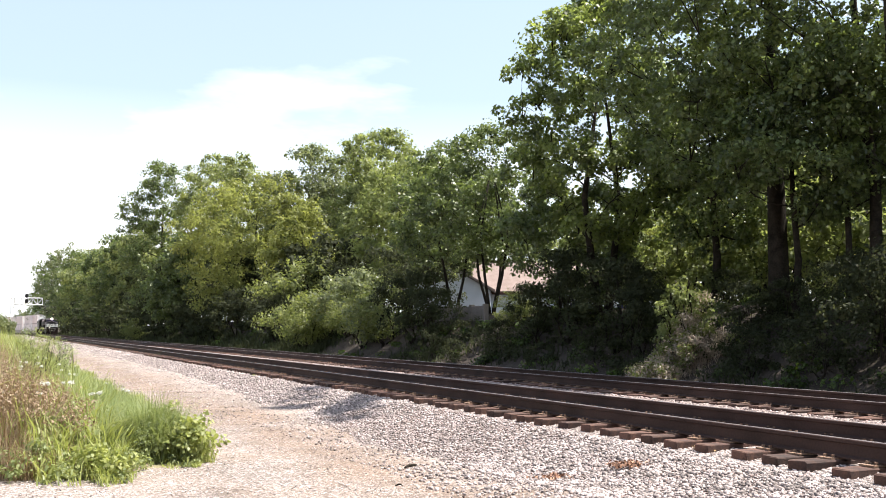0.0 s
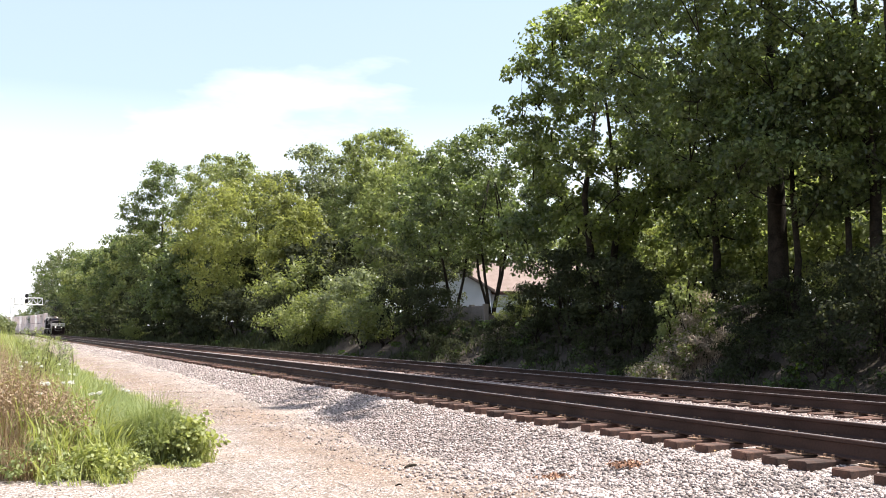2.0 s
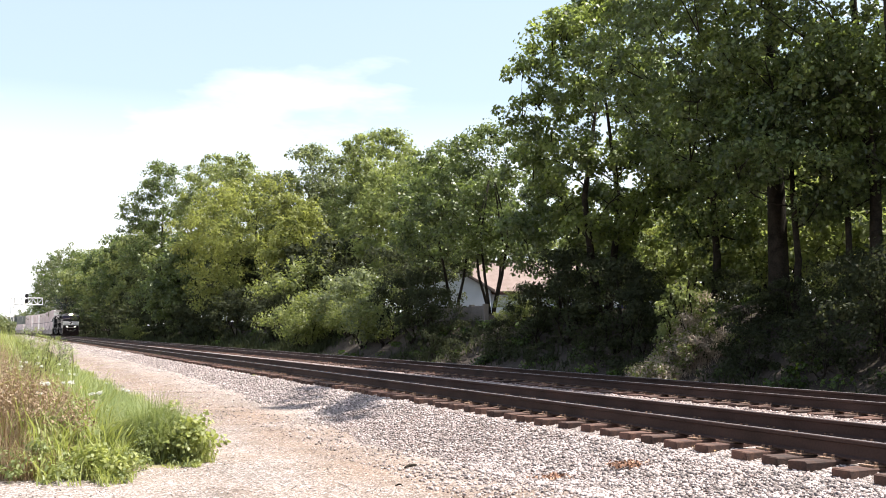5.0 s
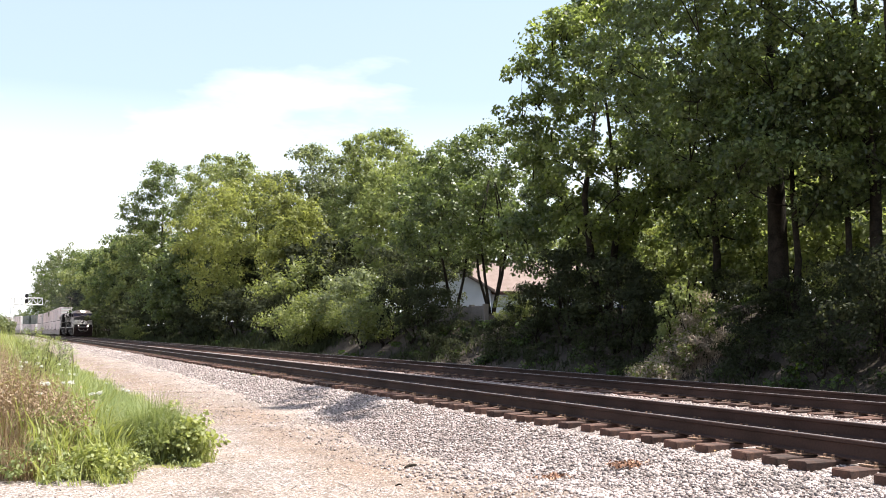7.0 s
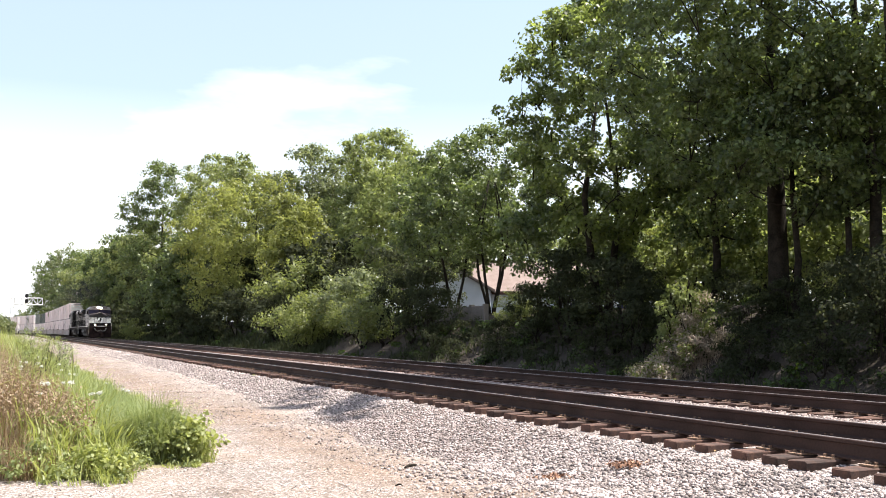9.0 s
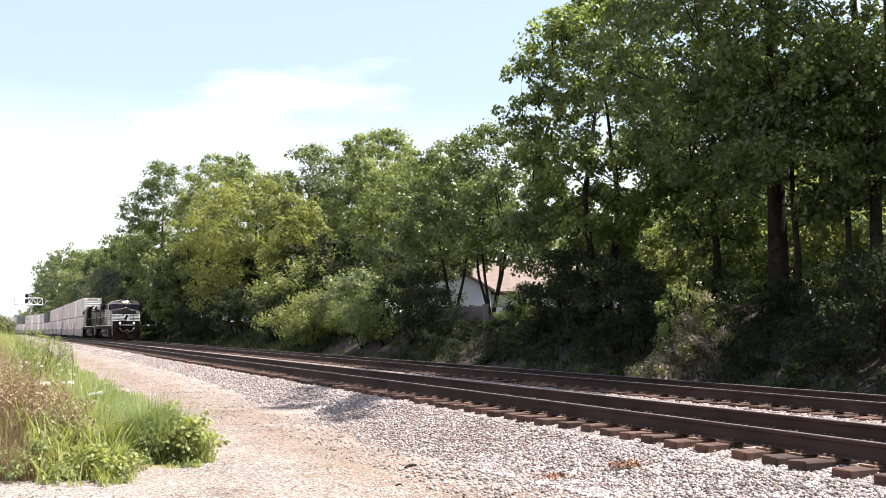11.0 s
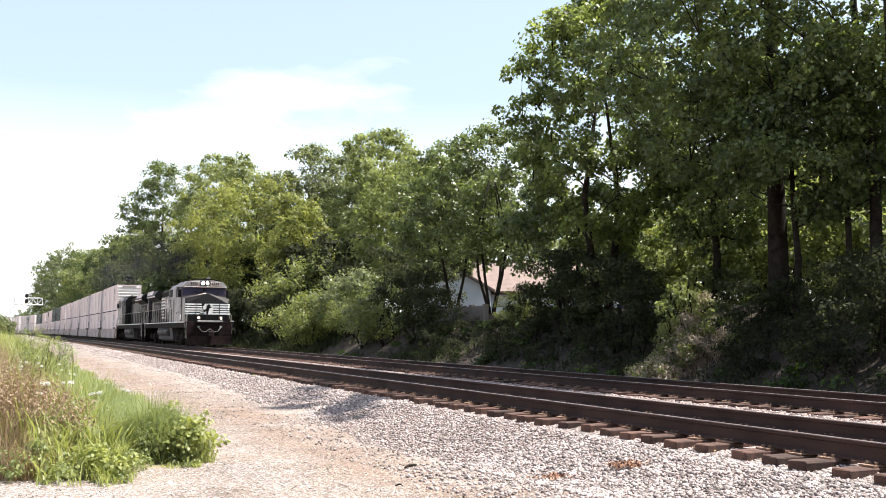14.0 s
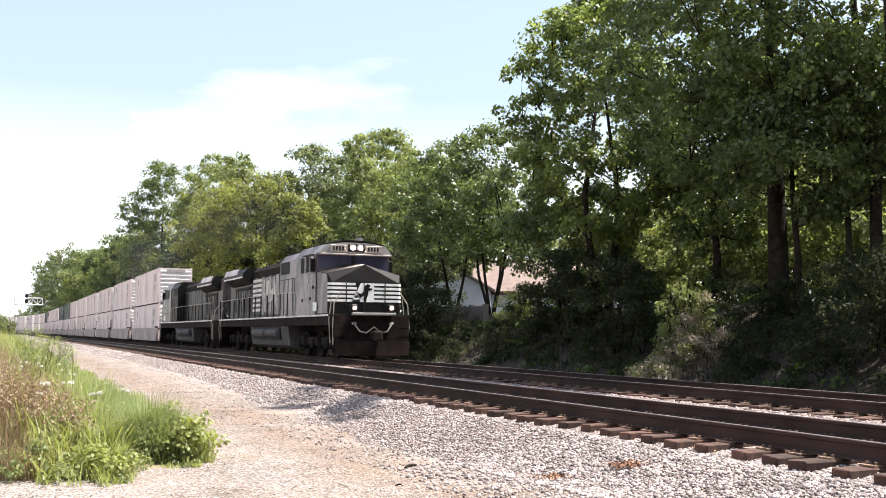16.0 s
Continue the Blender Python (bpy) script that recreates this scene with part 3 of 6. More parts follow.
def make_joint():
    """A bolted joint bar on the outer face of the nearest rail."""
    root = tagged(new("rail_joint"), "rusty bolted joint bar on a rail web", "joint bar")
    x = NEAR_X - 0.7525
    bm = bmesh.new()
    prism(bm, [(x - 0.03, RAIL_Z - 0.15), (x - 0.05, RAIL_Z - 0.135), (x - 0.03, RAIL_Z - 0.09), (x - 0.034, RAIL_Z - 0.05), (x - 0.012, RAIL_Z - 0.052), (x - 0.012, RAIL_Z - 0.15)], 4.75, 5.67, "y")
    part("bar", bm, M_RAIL, root)
    for y in (4.83, 4.98, 5.13, 5.3, 5.45, 5.6):
        bm = bmesh.new()
        cyl(bm, (x - 0.075, y, RAIL_Z - 0.085), (x - 0.02, y, RAIL_Z - 0.085), 0.017, sides=6)
        part("bolt", bm, M_HEAD, root, "bright worn bolt end")


make_joint()
near_track = make_track(NEAR_X, "nearer track of rusty rails on dark wooden sleepers", -3, 110)
far_track = make_track(FAR_X, "farther track of rusty rails on dark wooden sleepers", -3, 60)


# ---- the train ----
def pieces(name, boxes, material, parent, label="", bevel=0.0):
    """Each box an object of its own."""
    out = []
    for b in boxes:
        bm = bmesh.new()
        box(bm, min(b[0], b[1]), max(b[0], b[1]), min(b[2], b[3]), max(b[2], b[3]), b[4], b[5], bevel)
        out.append(part(name, bm, material, parent, label))
    return out


def bogie(parent, y, wheels, spacing, radius, frame_mat, wheel_list):
    """A truck with its side frames and wheelsets; y: its centre on the vehicle."""
    half = spacing * (wheels - 1) / 2
    bm = bmesh.new()
    for sx in (-1, 1):
        x0, x1 = (1.0, 1.16) if sx > 0 else (-1.16, -1.0)
        prism(bm, [(y - half - 0.55, 0.62), (y - half - 0.3, 0.82), (y + half + 0.3, 0.82), (y + half + 0.55, 0.62), (y + half + 0.35, 0.42), (y + half - 0.35, 0.5), (y - half + 0.35, 0.5), (y - half - 0.35, 0.42)], x0, x1, "x")
        for i in range(wheels):
            yy = y - half + i * spacing
            box(bm, min(sx * 1.0, sx * 1.24), max(sx * 1.0, sx * 1.24), yy - 0.17, yy + 0.17, radius - 0.16, radius + 0.2, 0.03)
            if i:
                cyl(bm, (sx * 1.18, yy - spacing / 2, 0.46), (sx * 1.18, yy - spacing / 2, 0.9), 0.13, sides=8)
    box(bm, -1.0, 1.0, y - 0.25, y + 0.25, 0.5, 0.8, 0.03)
    truck = part("truck", bm, frame_mat, parent, "grimy cast steel truck")
    for i in range(wheels):
        bm = bmesh.new()
        for sx in (-1, 1):
            cyl(bm, (sx * 0.69, 0, 0), (sx * 0.82, 0, 0), radius, sides=20)
            cyl(bm, (sx * 0.665, 0, 0), (sx * 0.69, 0, 0), radius + 0.025, sides=20)
            cyl(bm, (sx * 0.82, 0, 0), (sx * 0.85, 0, 0), radius * 0.45, radius * 0.4, sides=12)
            for k in range(4):
                a = k * math.pi / 2
                box(bm, min(sx * 0.82, sx * 0.832), max(sx * 0.82, sx * 0.832), radius * 0.65 * math.cos(a) - 0.04, radius * 0.65 * math.cos(a) + 0.04, radius * 0.65 * math.sin(a) - 0.04, radius * 0.65 * math.sin(a) + 0.04)
        cyl(bm, (-0.7, 0, 0), (0.7, 0, 0), 0.09, sides=10)
        w = part("wheelset", bm, M_UNDER, truck, "worn steel wheelset")
        w.location = (0, y - half + i * spacing, radius)
        wheel_list.append((w, Vector((0, y - half + i * spacing, radius)), radius))
    return truck


WHEELS = []


def locomotive(lit):
    """Six-axle diesel with a wide-nosed cab; y runs back from the front coupler, z up from the railhead."""
    label = "black and white six-axle diesel locomotive with lit headlights" if lit else "black diesel locomotive running backwards behind the leading one"
    root = tagged(new("locomotive"), label, "locomotive", group="train")
    # frame and walkway
    bm = bmesh.new()
    box(bm, -1.5, 1.5, 0.36, 21.55, 1.28, 1.62, 0.02)
    part("underframe", bm, M_UNDER, root)
    # dark beam added under the frame so no daylight shows through
    bm = bmesh.new()
    box(bm, -0.45, 0.45, 1.2, 20.6, 0.62, 1.279)
    part("see_through_blocker", bm, M_UNDER, root)
    bm = bmesh.new()
    box(bm, -1.56, 1.56, 0.3, 21.6, 1.62, 1.70, 0.01)
    part("walkway", bm, M_UNDER, root, "dark steel walkway")
    pieces("sill_stripe", [(sx * 1.563, sx * 1.572, 0.9, 21.4, 1.632, 1.702) for sx in (-1, 1)], M_SILL, root, "worn white sill stripe")
    # nose: lower block, then facets that rise to a central peak
    bm = bmesh.new()
    n0, n1 = 1.05, 2.55
    lower = [(-1.5, n0 + 0.12), (-1.38, n0), (1.38, n0), (1.5, n0 + 0.12), (1.5, n1 + 0.3), (-1.5, n1 + 0.3)]
    prism(bm, lower, 1.7, 2.95, "z")
    k0, k1 = n0 + 0.24, n1 + 0.3
    pts = {k: bm.verts.new(v) for k, v in {"a": (-1.5, n0 + 0.12, 2.95), "b": (-1.38, n0, 2.95), "m": (0.0, n0, 2.95), "c": (1.38, n0, 2.95), "d": (1.5, n0 + 0.12, 2.95), "q": (-1.5, k0, 3.28), "p": (0.0, k0 - 0.1, 3.66), "r": (1.5, k0, 3.28), "f": (-1.5, k1, 3.46), "t": (0.0, k1, 3.74), "e": (1.5, k1, 3.46), "g": (1.5, k1, 2.95), "h": (-1.5, k1, 2.95)}.items()}
    for f in ("bmp", "bpq", "mcp", "crp", "abq", "cdr", "qpt", "qtf", "ptr", "rte", "haq", "hqf", "dgr", "gre"):
        bm.faces.new([pts[k] for k in f])
    bmesh.ops.recalc_face_normals(bm, faces=bm.faces[:])
    nose = part("nose", bm, M_NOSE, root, "black nose with facets rising to a peak")
    # top faces get a paler paint than the front, for the light on them
    bm = bmesh.new()
    top = {k: bm.verts.new(v) for k, v in {"q": (-1.5, k0, 3.283), "p": (0.0, k0 - 0.1, 3.663), "r": (1.5, k0, 3.283), "f": (-1.5, k1, 3.463), "t": (0.0, k1, 3.743), "e": (1.5, k1, 3.463)}.items()}
    for f in ("qpt", "qtf", "ptr", "rte"):
        bm.faces.new([top[k] for k in f])
    bmesh.ops.recalc_face_normals(bm, faces=bm.faces[:])
    bmesh.ops.solidify(bm, geom=bm.faces[:], thickness=-0.012)
    part("nose_roof", bm, M_BLACK, nose, "top of the nose, painted greyer for the light on it")
    for sx in (-1, 1):
        bm = bmesh.new()
        prism(bm, [(n0 + 0.16, 1.75), (n1 + 0.28, 1.75), (n1 + 0.28, 3.44), (k0 + 0.02, 3.26), (n0 + 0.16, 2.94)], min(sx * 1.5, sx * 1.512), max(sx * 1.5, sx * 1.512), "x")
        part("nose_side", bm, M_CAB, nose, "weathered grey nose side")
    for k in range(5):
        z = 2.88 - k * 0.16
        for x0, x1 in ((-1.52, -0.42 + 0.05 * k), (0.32, 1.52)):
            bm = bmesh.new()
            prism(bm, [(x0, n0 + (0.13 if x0 < -1.4 else -0.004)), (max(x0, -1.38), n0 - 0.008), (min(x1, 1.38), n0 - 0.008), (x1, n0 + (0.13 if x1 > 1.4 else -0.004)), (x1 - 0.02, n0 + 0.14 if x1 > 1.4 else n0 + 0.02), (x0 + 0.02, n0 + 0.14 if x0 < -1.4 else n0 + 0.02)], z - 0.047, z + 0.047, "z")
            part("nose_stripe", bm, M_WHITE, nose, "white nose stripe")
    bm = bmesh.new()
    prism(bm, [(-0.58, 2.19), (0.34, 2.19), (0.34, 2.927), (-0.2, 2.927), (-0.34, 2.66)], n0 - 0.008, n0 - 0.003, "y")
    part("emblem_panel", bm, M_WHITE, nose, "white emblem panel")
    for shape in ([(-0.06, 2.2), (0.02, 2.2), (0.04, 2.34), (0.1, 2.5), (0.12, 2.72), (0.2, 2.84), (0.06, 2.9), (-0.06, 2.8), (-0.1, 2.6), (-0.2, 2.5), (-0.28, 2.36), (-0.22, 2.34), (-0.1, 2.44), (-0.06, 2.3)], [(0.1, 2.62), (0.26, 2.66), (0.24, 2.74), (0.12, 2.74)], [(-0.36, 2.5), (-0.24, 2.4), (-0.16, 2.48), (-0.26, 2.54)]):
        bm = bmesh.new()
        prism(bm, shape, n0 - 0.016, n0 - 0.0085, "y")
        part("emblem", bm, M_NOSE, nose, "plain black emblem shape")
    pieces("nose_seam", [(-0.09, -0.06, n0 - 0.02, n0 + 0.01, 1.75, 2.95), (-0.82, -0.78, n0 - 0.02, n0 + 0.01, 2.08, 2.92), (0.78, 0.82, n0 - 0.02, n0 + 0.01, 2.08, 2.92)], M_DARK, nose)
    # cab
    c0, c1 = n1 - 0.25, 5.5
    bm = bmesh.new()
    prism(bm, [(-1.55, 1.7), (1.55, 1.7), (1.55, 4.12), (1.26, 4.52), (0.5, 4.66), (-0.5, 4.66), (-1.26, 4.52), (-1.55, 4.12)], c0 + 0.35, c1, "y")
    cab = part("cab", bm, M_CAB, root, "weathered grey cab")
    bm = bmesh.new()
    prism(bm, [(-1.53, 4.15), (1.53, 4.15), (1.53, 4.18), (1.24, 4.51), (0.5, 4.61), (-0.5, 4.61), (-1.24, 4.51), (-1.53, 4.18)], c0 - 0.05, c0 + 0.35, "y")
    part("cab_visor", bm, M_GREYP, cab, "pale grey band over the windscreens")
    bm = bmesh.new()
    box(bm, -1.5, 1.5, c0 - 0.12, c0 + 0.3, 4.1, 4.149, 0.01)
    part("sun_visor", bm, M_BOARD, cab, "cream lip over the windscreens")
    bm = bmesh.new()
    prism(bm, [(-1.2, 4.53), (-0.5, 4.665), (0.5, 4.665), (1.2, 4.53), (1.22, 4.56), (0.5, 4.71), (-0.5, 4.71), (-1.22, 4.56)], c0 - 0.02, c1, "y")
    part("cab_roof", bm, M_UNDER, cab, "soot-dark cab roof")
    for xa, xb in ((-1.47, -0.12), (0.08, 1.47)):
        bm = bmesh.new()
        cyl(bm, ((xa + xb) / 2, c0 + 0.24, 3.6), ((xa + xb) / 2 + 0.3, c0 + 0.24, 3.9), 0.012, sides=5)
        part("wiper", bm, M_DARK, cab)
    bm = bmesh.new()
    for x0, x1 in ((-1.46, -0.1), (0.06, 1.46)):
        prism(bm, [(x0, 3.54 if x0 < -1 else 3.75), (x1, 3.75 if x1 < 1 else 3.54), (x1, 4.13), (x0, 4.13)], c0 + 0.28, c0 + 0.33, "y")
    part("windscreen", bm, M_WINDOW, cab, "dark windscreen with the sky's blue painted into its tint")
    bm = bmesh.new()
    prism(bm, [(-1.53, 2.9), (1.53, 2.9), (1.53, 4.11), (-1.53, 4.11)], c0 + 0.332, c0 + 0.349, "y")
    box(bm, -0.1, 0.06, c0 + 0.2, c0 + 0.34, 3.6, 4.12, 0.02)
    part("windscreen_frame", bm, M_BLACK, cab)
    for x0, x1 in ((-1.1, -0.38), (0.38, 1.1)):
        bm = bmesh.new()
        box(bm, x0, x1, c0 - 0.1, c0 - 0.05, 4.21, 4.5, 0.015)
        nb = part("number_board", bm, M_BOARD, cab, "cream number board")
        pieces("number_bar", [(x0 + 0.1 + k * 0.13, x0 + 0.17 + k * 0.13, c0 - 0.108, c0 - 0.1, 4.27, 4.44) for k in range(4)], M_NOSE, nb)
    bm = bmesh.new()
    box(bm, -0.34, 0.34, c0 - 0.12, c0 - 0.05, 4.24, 4.57, 0.03)
    hl = part("headlight_housing", bm, M_NOSE, cab)
    for sx in (-0.16, 0.16):
        bm = bmesh.new()
        cyl(bm, (sx, c0 - 0.15, 4.4), (sx, c0 - 0.115, 4.4), 0.085, sides=16)
        part("headlight", bm, M_LAMP if lit else M_LAMP_OFF, hl, "glowing headlight" if lit else "unlit headlight")
    for sx in (-1, 1):
        for y0, y1 in ((2.85, 3.35), (3.45, 3.95), (4.3, 4.75)):
            bm = bmesh.new()
            box(bm, min(sx * 1.545, sx * 1.565), max(sx * 1.545, sx * 1.565), y0, y1, 3.45, 4.08, 0.02)
            part("side_window", bm, M_WINDOW if y0 < 3.4 else M_DARK, cab, "dark side window")
        pieces("window_frame", [(sx * 1.56, sx * 1.59, y, y + 0.06, 3.42, 4.1) for y in (2.8, 3.37, 3.97)] + [(sx * 1.56, sx * 1.592, 2.86, 3.97, 3.36, 3.42)], M_GREYP, cab, "pale window frame")
        bm = bmesh.new()
        box(bm, min(sx * 1.56, sx * 1.75), max(sx * 1.56, sx * 1.75), 2.72, 2.77, 3.42, 3.95, 0.01)
        part("wind_deflector", bm, M_NOSE, cab)
        bm = bmesh.new()
        box(bm, min(sx * 1.56, sx * 1.72), max(sx * 1.56, sx * 1.72), 2.75, 4.1, 4.11, 4.14, 0.005)
        part("window_awning", bm, M_BLACK, cab)
        pieces("cab_recess", [(sx * 1.552, sx * 1.575, yy, yy + 0.16, zz, zz + 0.12) for yy, zz in ((3.3, 2.3), (4.4, 2.25), (2.9, 2.75))], M_DARK, cab)
        pieces("number_bar", [(sx * 1.552, sx * 1.558, 3.1 + 0.22 * k, 3.24 + 0.22 * k, 2.72, 2.98) for k in range(4)], M_MARK, cab, "dull number bar")
        bm = bmesh.new()
        box(bm, min(sx * 1.552, sx * 1.566), max(sx * 1.552, sx * 1.566), 2.45, 2.95, 1.85, 2.2)
        part("placard", bm, M_WHITE, cab, "small white placard")
    # hood with doors
    bm = bmesh.new()
    prism(bm, [(-0.95, 1.7), (0.95, 1.7), (0.95, 4.1), (0.75, 4.32), (-0.75, 4.32), (-0.95, 4.1)], c1, 21.2, "y")
    hood = part("hood", bm, M_BLACK, root, "long weathered grey-black engine hood")
    bm = bmesh.new()
    prism(bm, [(-0.96, 3.74), (-0.955, 4.11), (-0.76, 4.33), (0.76, 4.33), (0.955, 4.11), (0.96, 3.74), (0.9, 3.74), (0.9, 4.0), (-0.9, 4.0), (-0.9, 3.74)], 8.35, 15.75, "y")
    part("hood_roof", bm, M_UNDER, hood, "soot-black hood roof")
    pieces("hood_door_gap", [(sx * 0.986, sx * 0.992, 8.36 + 0.68 * k, 8.4 + 0.68 * k, 1.8, 3.8) for sx in (-1, 1) for k in range(12)], M_DARK, hood)
    bm = bmesh.new()
    prism(bm, [(-1.5, 1.7), (1.5, 1.7), (1.5, 4.12), (1.25, 4.42), (-1.25, 4.42), (-1.5, 4.12)], c1 + 0.02, 8.3, "y")
    part("equipment_cabinet", bm, M_CAB if lit else M_NOSE, hood, "tall equipment cabinet behind the cab")
    pieces("cabinet_louvre", [(sx * 1.49, sx * 1.52, 6.75, 8.1, 3.55, 4.08) for sx in (-1, 1)], M_DARK, hood)
    pieces("door_seam", [(sx * 1.5, sx * 1.512, y, y + 0.05, 1.75, 3.3) for sx in (-1, 1) for y in (5.9, 6.15, 6.9, 7.6)], M_DARK, hood)
    pieces("door_seam", [(sx * 1.5, sx * 1.508, 5.6, 8.25, 3.3, 3.33) for sx in (-1, 1)], M_DARK, hood)
    y = 8.4
    k = 0
    while y < 15.9:
        for sx in (-1, 1):
            bm = bmesh.new()
            box(bm, min(sx * 0.95, sx * 0.985), max(sx * 0.95, sx * 0.985), y, y + 0.62, 1.85, 3.7, 0.012)
            part("hood_door", bm, (M_CAB if y < 9.2 else M_BLACK if y < 10.4 else M_WORN if y < 13.3 else M_BLACK) if lit else (M_NOSE if k in (0, 1, 9) else M_BLACK), hood)
        y += 0.68
        k += 1
    # faded markings on the hood
    rnd = random.Random(77)
    bars = [(-1.0, -0.987, 13.75, 15.6, 2.05 + 0.25 * j, 2.19 + 0.25 * j) for j in range(7)]
    for j in range(13):
        yy, z0 = 10.75 + 0.2 * j + rnd.uniform(-0.04, 0.04), rnd.uniform(1.9, 2.7)
        bars.append((-1.0, -0.987, yy, yy + rnd.uniform(0.06, 0.16), z0, rnd.uniform(2.9, 3.65)))
    pieces("lettering_bar", bars, M_WORN if not lit else M_SILL, hood, "worn white bar of lettering")
    pieces("hand_hold", [(sx * 0.99, sx * 1.03, 9.0 + 1.36 * j, 9.5 + 1.36 * j, 3.72, 3.75) for sx in (-1, 1) for j in range(5)], M_RAILING, hood)
    # radiator section with wide wings
    bm = bmesh.new()
    prism(bm, [(-0.96, 3.48), (0.96, 3.48), (1.5, 3.86), (1.5, 4.06), (1.25, 4.34), (-1.25, 4.34), (-1.5, 4.06), (-1.5, 3.86)], 15.8, 20.6, "y")
    rad = part("radiator", bm, M_NOSE, root, "flared radiator section")
    for sx in (-1, 1):
        bm = bmesh.new()
        prism(bm, [(sx * 1.505, 4.04), (sx * 1.53, 4.05), (sx * 1.42, 4.36), (sx * 1.39, 4.35)], 17.2, 20.4, "y")
        part("radiator_screen", bm, M_BOX, rad, "pale radiator screen")
        bm = bmesh.new()
        prism(bm, [(sx * 1.505, 3.82), (sx * 1.525, 3.82), (sx * 1.525, 3.9), (sx * 1.505, 3.9)], 15.9, 20.5, "y")
        part("radiator_lip", bm, M_BOX, rad, "pale lower lip of the radiator")
        bm = bmesh.new()
        box(bm, min(sx * 0.952, sx * 0.985), max(sx * 0.952, sx * 0.985), 16.0, 19.8, 2.1, 3.4)
        part("air_intake", bm, M_DARK, rad, "dark air intake")
        pieces("louvre_slat", [(sx * 0.985, sx * 1.02, 16.2 + 0.42 * j, 16.29 + 0.42 * j, 1.9, 3.2) for j in range(8)], M_WORN, rad, "dirty white louvre slat")
    bm = bmesh.new()
    box(bm, -0.5, 0.5, 11.2, 13.0, 4.32, 4.5, 0.03)
    part("exhaust_silencer", bm, M_UNDER, hood)
    bm = bmesh.new()
    box(bm, -0.3, 0.3, 11.6, 12.5, 4.5, 4.62, 0.02)
    part("exhaust_stack", bm, M_UNDER, hood)
    bm = bmesh.new()
    box(bm, -1.2, 1.2, 6.3, 8.0, 4.421, 4.52, 0.03)
    part("brake_duct", bm, M_UNDER, hood)
    bm = bmesh.new()
    for hy in (2.9, 3.1, 3.3):
        cyl(bm, (0.3, hy, 4.78), (0.3, hy - 0.35, 4.78), 0.05, 0.09, sides=8)
    box(bm, 0.2, 0.4, 2.8, 3.4, 4.64, 4.74)
    part("horn", bm, M_GREYP, cab)
    # handrails along the walkway
    for sx in (-1, 1):
        bm = bmesh.new()
        tube(bm, [(sx * 1.5, 5.7, 2.72), (sx * 1.5, 13, 2.74), (sx * 1.5, 21.3, 2.72)], [0.02] * 3, 6)
        hr = part("handrail", bm, M_RAILING, root, "pale tubular handrail")
        yy = 5.8
        while yy < 21.4:
            bm = bmesh.new()
            cyl(bm, (sx * 1.5, yy, 1.6), (sx * 1.5, yy, 2.74), 0.032, sides=6)
            part("stanchion", bm, M_RAILING if yy < 6 else M_NOSE, hr)
            yy += 1.2
        for fy, d in ((0.45, -1), (21.35, 1)):
            bm = bmesh.new()
            tube(bm, [(sx * 1.5, fy, 0.55), (sx * 1.55, fy + d * 0.1, 1.2), (sx * 1.5, fy + d * 0.05, 2.1), (sx * 1.2, fy, 2.55)], [0.02] * 4, 6)
            tube(bm, [(sx * 1.5, fy + 0.35 * -d, 0.6), (sx * 1.55, fy + 0.4 * -d, 1.5), (sx * 1.45, fy + 0.4 * -d, 2.35)], [0.02] * 3, 6)
            part("grab_rail", bm, M_RAILING, root, "pale corner grab rail")
            for z in (0.45, 0.8, 1.15):
                bm = bmesh.new()
                box(bm, min(sx * 1.1, sx * 1.5), max(sx * 1.1, sx * 1.5), fy - 0.2, fy + 0.2, z, z + 0.04, 0.005)
                part("step", bm, M_UNDER, root)
    # front: anticlimber, ditch lights, plough, coupler, hoses
    for fy, d, front in ((0.25, 1, True), (21.65, -1, False)):
        bm = bmesh.new()
        prism(bm, [(-1.5, 0.12 + 0.5), (-1.5, 1.62), (1.5, 1.62), (1.5, 0.62)], min(fy, fy + d * 0.1), max(fy, fy + d * 0.1), "y")
        part("pilot", bm, M_PILOT, root, "rust-dusted black end plate")
        bm = bmesh.new()
        box(bm, -0.85, 0.85, min(fy - d * 0.28, fy), max(fy - d * 0.28, fy), 1.66, 1.76, 0.015)
        part("anticlimber", bm, M_GREYP, root, "pale anticlimber shelf")
        bm = bmesh.new()
        box(bm, -0.14, 0.14, min(fy - d * 0.65, fy), max(fy - d * 0.65, fy), 0.74, 1.04, 0.05)
        box(bm, -0.2, 0.2, min(fy - d * 0.68, fy - d * 0.42), max(fy - d * 0.68, fy - d * 0.42), 0.7, 1.08, 0.06)
        part("coupler", bm, M_UNDER, root, "rusty knuckle coupler")
        bm = bmesh.new()
        prism(bm, [(-1.45, 0.14), (0, 0.14), (1.45, 0.14), (1.5, 0.7), (-1.5, 0.7)], min(fy - d * 0.12, fy), max(fy - d * 0.12, fy), "y")
        bmesh.ops.subdivide_edges(bm, edges=[e for e in bm.edges if abs(e.verts[0].co.x - e.verts[1].co.x) > 1.0 and e.verts[0].co.z > 0.6], cuts=1)
        for v in bm.verts:
            v.co.y -= d * (0.3 - 0.2 * abs(v.co.x))
        part("plough", bm, M_PILOT, root, "rust-dusted snow plough")
        bm = bmesh.new()
        tube(bm, [(-0.75, fy - d * 0.1, 1.32), (-0.55, fy - d * 0.14, 1.05), (-0.3, fy - d * 0.16, 1.0), (0, fy - d * 0.2, 1.22), (0.3, fy - d * 0.16, 1.0), (0.55, fy - d * 0.14, 1.05), (0.75, fy - d * 0.1, 1.32)], [0.028] * 7, 6)
        part("cable", bm, M_RAILING, root, "pale looped cable")
